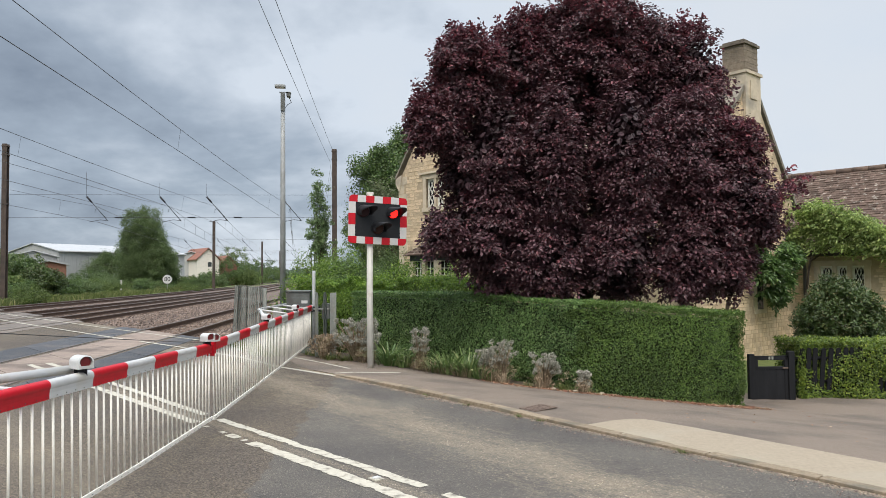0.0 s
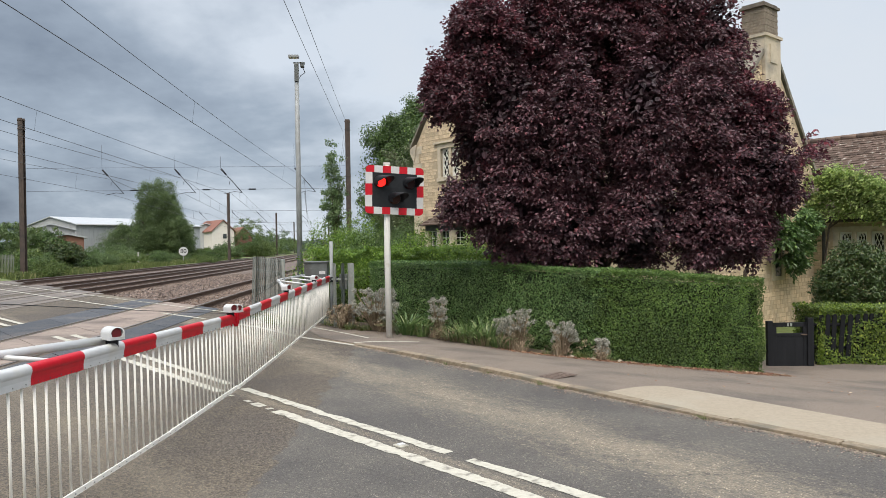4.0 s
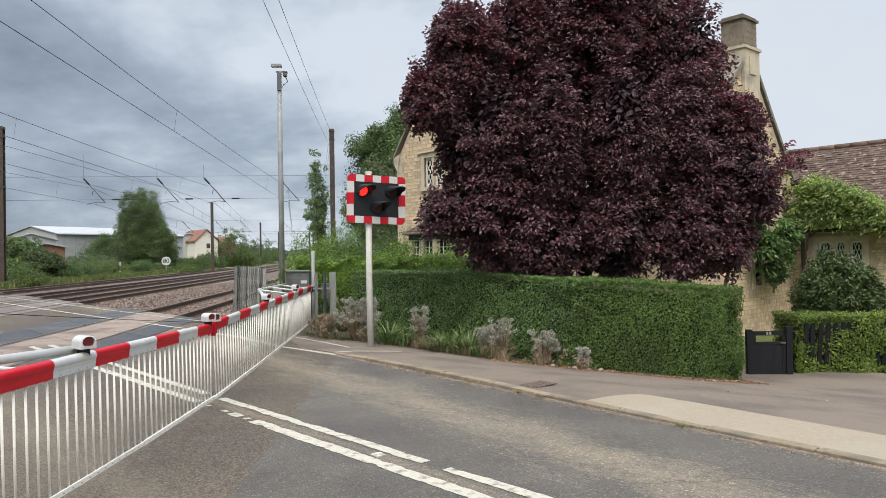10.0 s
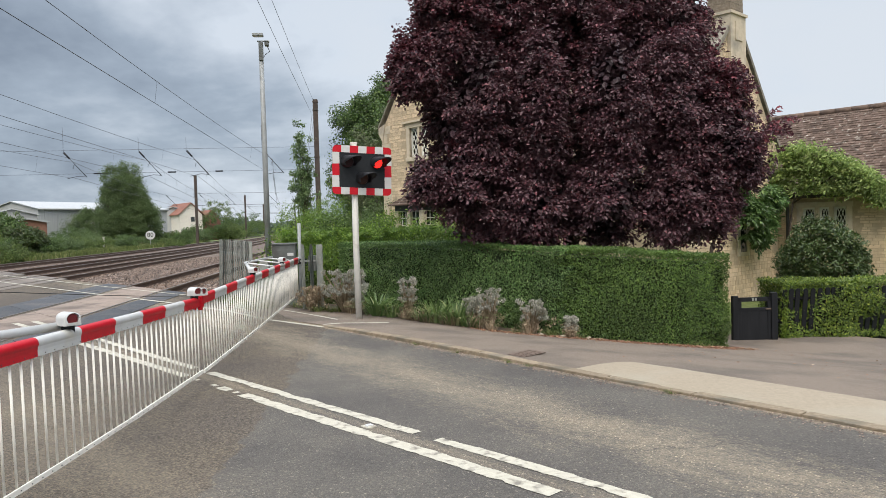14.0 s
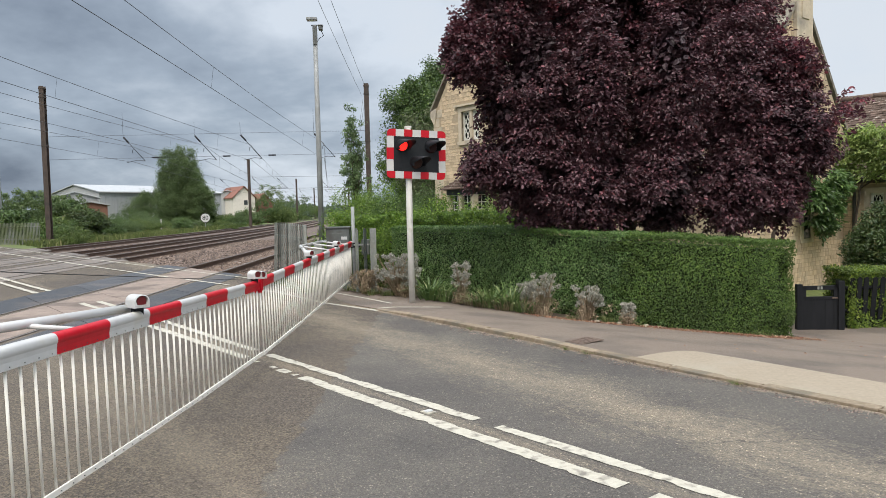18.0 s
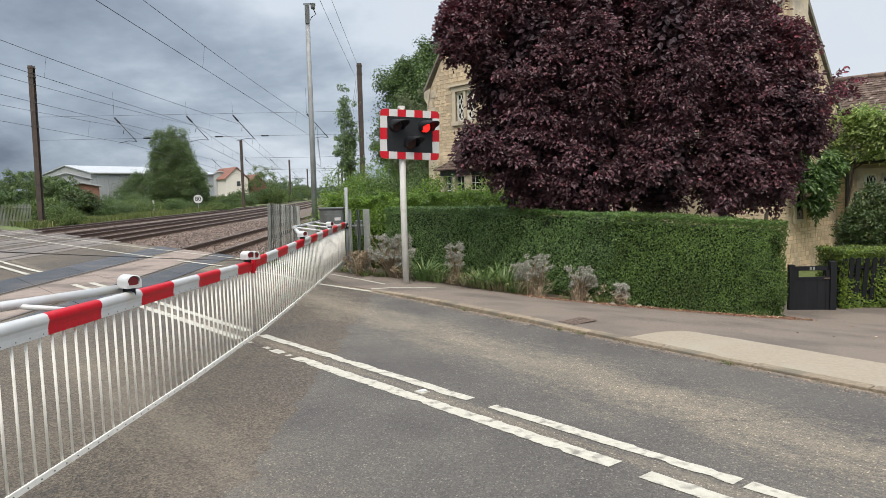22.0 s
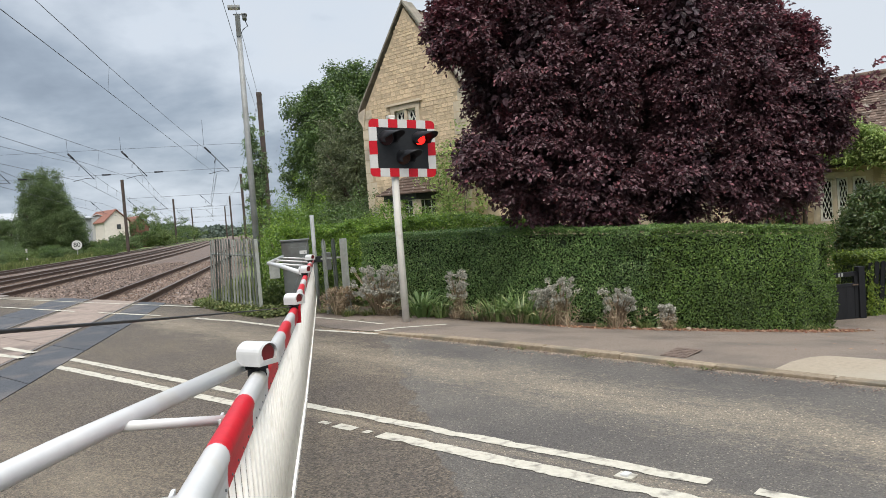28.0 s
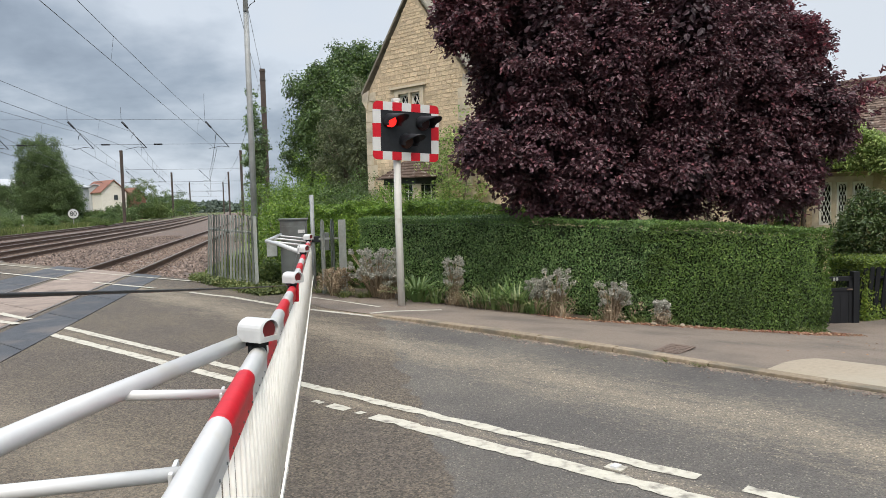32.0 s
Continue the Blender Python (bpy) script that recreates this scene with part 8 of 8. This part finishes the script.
def gable_block(root, name, x, y, rz, w, d, eave, ridge, wall, roof, ribs=0):
    """Four walls and a pitched roof with an overhang; the gable faces -y before the turn."""
    m = pose(x, y, -0.3, 0, 0, rz)
    bm = bmesh.new()
    prism(bm, [m @ Vector(p) for p in ((-w / 2, 0, 0), (w / 2, 0, 0), (w / 2, 0, eave), (0, 0, ridge), (-w / 2, 0, eave))], (m.to_3x3() @ Vector((0, 1, 0))), d)
    part(name, bm, wall, root)
    for s in (-1, 1):
        e, r = Vector((s * (w / 2 + 0.3), -0.3, eave - 0.1)), Vector((0, -0.3, ridge + 0.06))
        bm = bmesh.new()
        prism(bm, [m @ p for p in (e, r, r + Vector((0, 0, 0.15)), e + Vector((0, 0, 0.15)))], (m.to_3x3() @ Vector((0, 1, 0))), d + 0.6)
        part("roof_slope", bm, roof, root)
    return m


def sheds():
    r = tagged(empty("warehouse"), "large grey clad warehouse with pale sheet roof", "warehouse")
    # the long side faces the line; the low gable looks west
    turn = math.degrees(math.atan2(121.2 - 101.4, -30.4 + 42.6)) - 90
    m = pose(-42.63, 101.4, -0.3, 0, 0, turn)
    w, d, eave, ridge = 10.5, 22.0, 5.45, 6.55
    bm = bmesh.new()
    prism(bm, [m @ Vector(q) for q in ((-w, 0, 0), (0, 0, 0), (0, 0, eave), (-w / 2, 0, ridge), (-w, 0, eave))], m.to_3x3() @ Vector((0, 1, 0)), d)
    part("clad_shell", bm, M_SHED, r)
    for e, x in ((0.25, 0), (-w - 0.25, -w)):
        bm = bmesh.new()
        prism(bm, [m @ Vector(q) for q in ((e, -0.2, eave), (-w / 2, -0.2, ridge + 0.05), (-w / 2, -0.2, ridge + 0.17), (e, -0.2, eave + 0.12))], m.to_3x3() @ Vector((0, 1, 0)), d + 0.4)
        part("roof_slope", bm, M_SHEDROOF, r)
    for i in range(12):
        bm = bmesh.new()
        box(bm, (0.06, 0.12, 5.3), m @ Vector((0.03, 1.0 + i * 1.8, 2.7)), m.to_3x3().normalized())
        part("cladding_rib", bm, M_SHED, r)
    for i in range(6):
        bm = bmesh.new()
        box(bm, (0.04, 0.9, 0.03), m @ Vector((-1.2 - 0.5 * (i % 2), 2.0 + i * 4.0, eave + 0.36 + 0.07 * (i % 2))), m.to_3x3().normalized())
        part("roof_light", bm, M_SHED, r)
    bm = bmesh.new()
    tube(bm, [m @ Vector((0.3, -0.2, eave)), m @ Vector((0.3, d + 0.2, eave))], 0.09, 6)
    part("gutter", bm, M_SHED, r)
    r = tagged(empty("warehouse"), "low grey clad lean-to warehouse bay", "warehouse")
    m = gable_block(r, "clad_shell", -42.9, 94.9, 24, 5.3, 4, 4.55, 5.2, M_SHED, M_SHEDROOF)
    for i in range(9):
        bm = bmesh.new()
        box(bm, (0.07, 0.05, 4.3), m @ Vector((-2.5 + i * 0.62, -0.02, 2.3)), m.to_3x3().normalized())
        part("cladding_rib", bm, M_SHED, r)
    r = tagged(empty("brick_workshop"), "red brick workshop with low gable", "building")
    m = gable_block(r, "brick_shell", -38.9, 90.0, 23, 3.7, 3.5, 3.5, 3.8, M_BRICK, M_SHED)
    bm = bmesh.new()
    box(bm, (1.0, 0.1, 2.4), m @ Vector((-2.1, 0.3, 1.3)), m.to_3x3().normalized())
    part("door", bm, M_SHED, r)
    r = tagged(empty("grey_shed"), "pale grey flat-roofed shed", "building")
    gable_block(r, "clad_shell", -36.4, 145.5, 14, 3.8, 6, 6.2, 6.7, M_SHED, M_SHEDROOF)
    r = tagged(empty("white_house"), "cream rendered house with red tiled roof", "house")
    m = gable_block(r, "rendered_shell", -32.6, 143.0, 34, 4.4, 9, 5.2, 7.3, M_RENDER, M_REDTILE)
    for x, z in ((0.3, 4.3), (-1.3, 1.6), (1.4, 1.6)):
        bm = bmesh.new()
        box(bm, (0.7, 0.12, 0.9), m @ Vector((x, -0.02, z)), m.to_3x3().normalized())
        part("window", bm, M_GLASS, r)
    r = tagged(empty("red_house"), "small red brick house beside white house", "house")
    gable_block(r, "brick_shell", -30.2, 150, 34, 3.6, 6, 4.0, 6.0, M_BRICK, M_REDTILE)


sheds()


# ---- far side of the crossing ----
def pollard():
    root = tagged(empty("pollard_tree", -47.5, 56.3, -0.1), "pollarded tree with bare stubby limbs and small tufts", "tree")
    rng = random.Random(61)
    bm = bmesh.new()
    tube(bm, [(0, 0, -0.1), (0.05, 0, 2.0), (0, 0.05, 4.6), (0, 0, 6.6)], [0.44, 0.38, 0.34, 0.26], 9)
    part("trunk", bm, M_BARK, root)
    ends = []
    for i in range(24):
        a = 2 * math.pi * i * 0.382 + rng.uniform(-0.2, 0.2)
        k = i / 23
        rise, out = rng.uniform(-0.3, 0.5) + 0.6 * k, rng.uniform(1.1, 1.9) * (1.0 - 0.25 * k)
        z = 3.6 + 2.9 * k
        q = Vector((math.cos(a) * out, math.sin(a) * out, rise))
        bm = bmesh.new()
        tube(bm, [(0, 0, z), Vector((0, 0, z)) + q * 0.55 + Vector((0, 0, 0.22)), Vector((0, 0, z)) + q], [0.15, 0.10, 0.085], 6)
        part("limb", bm, M_BARK, root)
        ends.append(Vector((0, 0, z)) + q)
    p, nr = clump_cloud(np.array(ends), 0.20, 22)
    foliage("sprout_leaves", p, nr, 0.15 * RNG.uniform(0.6, 1.3, len(p)), M_LAUREL, root, wide=0.6)


def far_side():
    B = Vector((-39.7, 56.0, 0))
    root = tagged(empty("far_barrier"), "lowered red and white barrier with skirt across the far road", "barrier")
    a, b = uc(68.6, -3.0, 0.95), uc(68.6, 5.7, 0.95)
    d = b - a
    n = 16
    for i in range(n):
        bm = bmesh.new()
        tube(bm, [a + d * (i / n), a + d * ((i + 1) / n)], 0.07, 8)
        part("boom_band", bm, (M_RED if i % 2 else M_WHITE) if i < 9 else M_WHITE, root)
    for i in range(60):
        bm = bmesh.new()
        p = a + d * (i / 59)
        tube(bm, [p - UP * 0.08, p - UP * 0.82], 0.014, 4)
        part("skirt_bar", bm, M_BAR, root)
    bm = bmesh.new()
    tube(bm, [a - UP * 0.82, b - UP * 0.82], 0.02, 5)
    part("bottom_rail", bm, M_BAR, root)
    for e, s in ((a, -1), (b, 1)):
        bm = bmesh.new()
        box(bm, (0.5, 0.5, 1.2), e + VN * (0.3 * s) - UP * 0.4, bevel=0.02)
        part("machine_box", bm, M_GREY, root)
    for u, c, h in ((69.5, -4.9, 8.6), (69.5, 9.4, 9.2)):
        p = uc(u, c)
        r = tagged(empty("lighting_mast", p.x, p.y, -0.1), "slim grey lighting mast beside the far barrier", "mast", "lighting masts")
        bm = bmesh.new()
        tube(bm, [(0, 0, 0), (0, 0, h)], [0.08, 0.045], 8)
        part("pole", bm, M_MASTGREY, r)
        bm = bmesh.new()
        box(bm, (0.5, 0.25, 0.12), (0.0, 0, h), bevel=0.03)
        part("lamp_head", bm, M_MASTGREY, r)
    for u, c, w in ((68.6, -3.1, 1.5), (68.6, 5.1, 1.0)):
        p = uc(u, c)
        r = tagged(empty("signal_back", p.x, p.y, -0.1, 25), "grey back of a crossing signal on a post", "signal", "signals of the far side")
        bm = bmesh.new()
        tube(bm, [(0, 0, 0), (0, 0, 3.1)], 0.06, 8)
        part("post", bm, M_STEEL, r)
        bm = bmesh.new()
        box(bm, (w, 0.06, 0.75), (0.0, -0.05, 2.7), bevel=0.03)
        part("backboard", bm, M_MASTGREY, r)
        bm = bmesh.new()
        box(bm, (0.5, 0.14, 0.35), (0.0, -0.1, 2.7), bevel=0.03)
        part("lamp_box", bm, M_GREY, r)
    for pts, h in (([(66, 5.7), (61, 6.8), (54.2, 9.5)], 1.5), ([(66, -2.9), (50, -2.75), (40, -2.75), (36, -3.0), (35, -9)], 1.7)):
        r = tagged(empty("far_fence"), "weathered grey palisade fence beside the far road", "fence", "fences of the far side")
        V, F = [], []
        for (u0, c0), (u1, c1) in zip(pts, pts[1:]):
            p, q = uc(u0, c0, -0.1), uc(u1, c1, -0.1)
            k = int((q - p).length / 0.16)
            t = (q - p).normalized() * 0.05
            for i in range(k):
                s = p.lerp(q, i / k)
                j = len(V)
                V += [tuple(s - t), tuple(s + t), tuple(s + t + UP * h * 0.95), tuple(s + UP * h), tuple(s - t + UP * h * 0.95)]
                F.append((j, j + 1, j + 2, j + 3, j + 4))
            for z in (0.35, h - 0.3):
                bm = bmesh.new()
                tube(bm, [p + UP * z, q + UP * z], 0.025, 4)
                part("fence_rail", bm, M_OLDPALE, r)
        fast_mesh("fence_panel", V, F, M_OLDPALE, r)["kind"] = "stuff"
    pollard()
    tree("lime_tree", (-59.2, 75.2, -0.1), 0.35, (-58.8, 75.6, 5.7), (2.7, 2.5, 3.7), 420, 0.5, 60, 0.17, M_BIRCH, "tall fresh green roadside tree", seed=62)
    tree("young_tree", (-45.3, 72.8, -0.1), 0.10, (-45.3, 72.8, 4.4), (1.2, 1.1, 1.5), 26, 0.35, 26, 0.26, M_BIRCH, "young airy tree behind the far signal", seed=63, inner=0.3)
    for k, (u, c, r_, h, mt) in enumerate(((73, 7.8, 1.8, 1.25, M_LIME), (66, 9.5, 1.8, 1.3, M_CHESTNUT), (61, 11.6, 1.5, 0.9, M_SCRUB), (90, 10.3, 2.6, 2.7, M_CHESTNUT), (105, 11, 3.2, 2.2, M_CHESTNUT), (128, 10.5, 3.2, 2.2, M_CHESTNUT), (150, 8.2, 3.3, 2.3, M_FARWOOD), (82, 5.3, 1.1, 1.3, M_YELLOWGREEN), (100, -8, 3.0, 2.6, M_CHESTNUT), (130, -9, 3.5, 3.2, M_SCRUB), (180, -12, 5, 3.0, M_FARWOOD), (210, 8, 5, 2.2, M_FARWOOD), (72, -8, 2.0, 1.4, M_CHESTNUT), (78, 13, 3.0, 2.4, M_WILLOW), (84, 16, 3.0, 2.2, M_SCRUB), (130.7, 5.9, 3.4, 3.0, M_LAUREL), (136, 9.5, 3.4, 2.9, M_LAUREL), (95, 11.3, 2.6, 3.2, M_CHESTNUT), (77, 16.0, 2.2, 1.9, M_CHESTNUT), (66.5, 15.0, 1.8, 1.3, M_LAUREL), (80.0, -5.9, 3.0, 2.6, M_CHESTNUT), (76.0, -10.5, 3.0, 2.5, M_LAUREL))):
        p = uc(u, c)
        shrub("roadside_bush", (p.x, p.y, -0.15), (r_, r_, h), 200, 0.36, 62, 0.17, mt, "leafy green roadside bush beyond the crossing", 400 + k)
    a, b = uc(82.7, 4.0), uc(82.5, 6.2)
    hedge("clipped_hedge", [(a.x, a.y), (b.x, b.y)], 2.0, lambda x, y: 2.65, M_LIME, "tall clipped green hedge beside the far road", 110, 0.16, zbase=lambda x, y: -0.1)
    r = tagged(empty("bungalow"), "brick bungalow with low pitched roof", "house")
    p = uc(80, -10.5)
    gable_block(r, "brick_shell", p.x, p.y, 35, 8, 9, 2.4, 4.2, M_BRICK, M_TILE)
    vehicles()


def wheel(parent, x, y, r=0.33):
    w = part("wheel", bmesh.new(), M_TYRE, parent)
    for nm, rr, dd, mt in (("tyre", r, 0.22, M_TYRE), ("rim", r * 0.62, 0.235, M_STEEL)):
        bm = bmesh.new()
        bmesh.ops.create_cone(bm, cap_ends=True, segments=16, radius1=rr, radius2=rr, depth=dd, matrix=Matrix.Translation((x, y, r)) @ Matrix.Rotation(math.pi / 2, 4, "Y"))
        part(nm, bm, mt, w)


def body(parent, name, profile, half, material, taper=0.0):
    """A side profile (y, z) stretched across the width, drawn in towards the top."""
    bm = bmesh.new()
    zt = max(z for _, z in profile)
    L_, R_ = [[bm.verts.new((s * (half - taper * max(0.0, z - zt * 0.5) / (zt * 0.5)), y, z)) for y, z in profile] for s in (-1, 1)]
    n = len(profile)
    bm.faces.new(L_)
    bm.faces.new(R_[::-1])
    for i in range(n):
        bm.faces.new((L_[i], L_[(i + 1) % n], R_[(i + 1) % n], R_[i]))
    bmesh.ops.recalc_face_normals(bm, faces=bm.faces)
    bmesh.ops.bevel(bm, geom=bm.edges[:], offset=0.03, segments=2, affect="EDGES")
    return part(name, bm, material, parent)


def vehicles():
    rz = math.degrees(math.atan2(-DX, DY)) + 0
    p = uc(75.5, 3.0)
    r = tagged(empty("car", p.x, p.y, 0, rz), "white car waiting with headlamps at the far barrier", "car")
    body(r, "body", [(-2.1, 0.3), (-2.15, 0.65), (-2.0, 0.85), (-1.0, 0.98), (2.0, 0.95), (2.1, 0.6), (2.0, 0.3)], 0.88, M_CARWHITE, 0.05)
    body(r, "cabin", [(-1.0, 0.95), (-0.35, 1.46), (1.3, 1.5), (1.95, 0.95)], 0.78, M_CARWHITE, 0.14)
    body(r, "windscreen", [(-0.99, 0.99), (-0.42, 1.42), (-0.36, 1.42), (-0.90, 0.99)], 0.70, M_DARKGLASS, 0.08)
    for nm, size, at, mt in (("grille", (1.0, 0.05, 0.2), (0, -2.15, 0.62), M_BLACK), ("bumper", (1.6, 0.1, 0.16), (0, -2.13, 0.4), M_BLACK), ("headlamp", (0.3, 0.06, 0.16), (-0.66, -2.1, 0.74), M_FRAME), ("headlamp", (0.3, 0.06, 0.16), (0.66, -2.1, 0.74), M_FRAME), ("number_plate", (0.5, 0.02, 0.11), (0, -2.19, 0.42), M_WHITE)):
        bm = bmesh.new()
        box(bm, size, at, bevel=0.01)
        part(nm, bm, mt, r)
    for x, y in ((-0.8, -1.35), (0.8, -1.35), (-0.8, 1.3), (0.8, 1.3)):
        wheel(r, x, y)
    p = uc(112.7, 3.1)
    r = tagged(empty("van", p.x, p.y, 0, rz), "tall white delivery van waiting behind the car", "van")
    body(r, "body", [(-2.6, 0.35), (-2.65, 1.0), (-2.0, 1.25), (-1.35, 2.3), (-1.0, 2.5), (2.6, 2.5), (2.7, 0.35)], 0.98, M_CARWHITE, 0.06)
    body(r, "windscreen", [(-2.0, 1.3), (-1.45, 2.2), (-1.42, 2.2), (-1.95, 1.3)], 0.84, M_DARKGLASS, 0.05)
    for nm, size, at, mt in (("bumper", (1.8, 0.1, 0.2), (0, -2.64, 0.45), M_BLACK), ("grille", (1.2, 0.05, 0.2), (0, -2.66, 0.85), M_BLACK), ("headlamp", (0.26, 0.06, 0.25), (-0.75, -2.62, 0.95), M_FRAME), ("headlamp", (0.26, 0.06, 0.25), (0.75, -2.62, 0.95), M_FRAME)):
        bm = bmesh.new()
        box(bm, size, at, bevel=0.01)
        part(nm, bm, mt, r)
    for x, y in ((-0.9, -1.75), (0.9, -1.75), (-0.9, 1.6), (0.9, 1.6)):
        wheel(r, x, y, 0.36)
    p = uc(190, -1.0)
    r = tagged(empty("lorry", 1.3 * p.x, 1.3 * p.y, 0, rz), "dull red-orange lorry stopped at the far roadside", "lorry")
    for nm, size, at, mt in (("cab", (2.3, 1.9, 2.2), (0, -2.5, 1.5), M_ORANGE), ("load_bed", (2.4, 5.0, 1.6), (0, 1.2, 1.7), M_ORANGE), ("chassis", (1.2, 7.4, 0.3), (0, 0, 0.65), M_BLACK), ("windscreen", (2.0, 0.04, 0.8), (0, -3.46, 1.95), M_DARKGLASS)):
        bm = bmesh.new()
        box(bm, size, at, bevel=0.06)
        part(nm, bm, mt, r)
    for x in (-1.0, 1.0):
        for y in (-2.4, 1.0, 2.4):
            wheel(r, x, y, 0.48)
    p = uc(82.7, 2.0)
    r = tagged(empty("car", p.x, p.y, 0, rz), "dark red car waiting behind the white car", "car")
    body(r, "body", [(-2.1, 0.3), (-2.15, 0.65), (-2.0, 0.85), (-1.0, 0.98), (2.0, 0.95), (2.1, 0.6), (2.0, 0.3)], 0.88, M_DARKRED, 0.05)
    body(r, "cabin", [(-1.0, 0.95), (-0.35, 1.46), (1.3, 1.5), (1.95, 0.95)], 0.78, M_DARKRED, 0.14)
    body(r, "windscreen", [(-0.99, 0.99), (-0.42, 1.42), (-0.36, 1.42), (-0.90, 0.99)], 0.70, M_DARKGLASS, 0.08)
    for x in (-0.66, 0.66):
        bm = bmesh.new()
        box(bm, (0.3, 0.06, 0.16), (x, -2.1, 0.74), bevel=0.01)
        part("headlamp", bm, M_FRAME, r)
    for x, y in ((-0.8, -1.35), (0.8, -1.35), (-0.8, 1.3), (0.8, 1.3)):
        wheel(r, x, y)
    for k, (u, c) in enumerate(((84, -3.2), (92, -3.3))):
        p = uc(u, c)
        r = tagged(empty("parked_car", p.x, p.y, -0.05, rz + 8), "dark parked car on the verge beyond crossing", "car")
        body(r, "body", [(-2.1, 0.3), (-2.15, 0.65), (-1.0, 0.95), (2.0, 0.95), (2.1, 0.3)], 0.86, M_GREY, 0.05)
        body(r, "cabin", [(-1.0, 0.93), (-0.35, 1.42), (1.3, 1.45), (1.95, 0.93)], 0.76, M_DARKGLASS, 0.14)
        for x, y in ((-0.8, -1.35), (0.8, -1.35), (-0.8, 1.3), (0.8, 1.3)):
            wheel(r, x, y)


far_side()

build_lines()


# ---- what moves ----
def motions():
    """The two lamps of the signal light in turn."""
    period, start = 0.7424, 0.033
    for k, (led, out, back) in enumerate(LEDS):
        rows = []
        t, on_first = start, k == 0
        rows.append((0.0, out if k == 1 else back))
        t = start
        left = True
        while t < 32.0:
            here = out if left == (k == 0) else back
            was = back if left == (k == 0) else out
            k0 = math.floor(t * FPS)
            rows.append((k0 / FPS, was))
            rows.append(((k0 + 1) / FPS, here))
            left = not left
            t += period / 2
        rows.append((32.0, rows[-1][1]))
        clean, last = [], -1
        for tt, p in rows:
            if frame(tt) > last:
                clean.append((tt, pose(*p)))
                last = frame(tt)
        walk(led, clean)


motions()
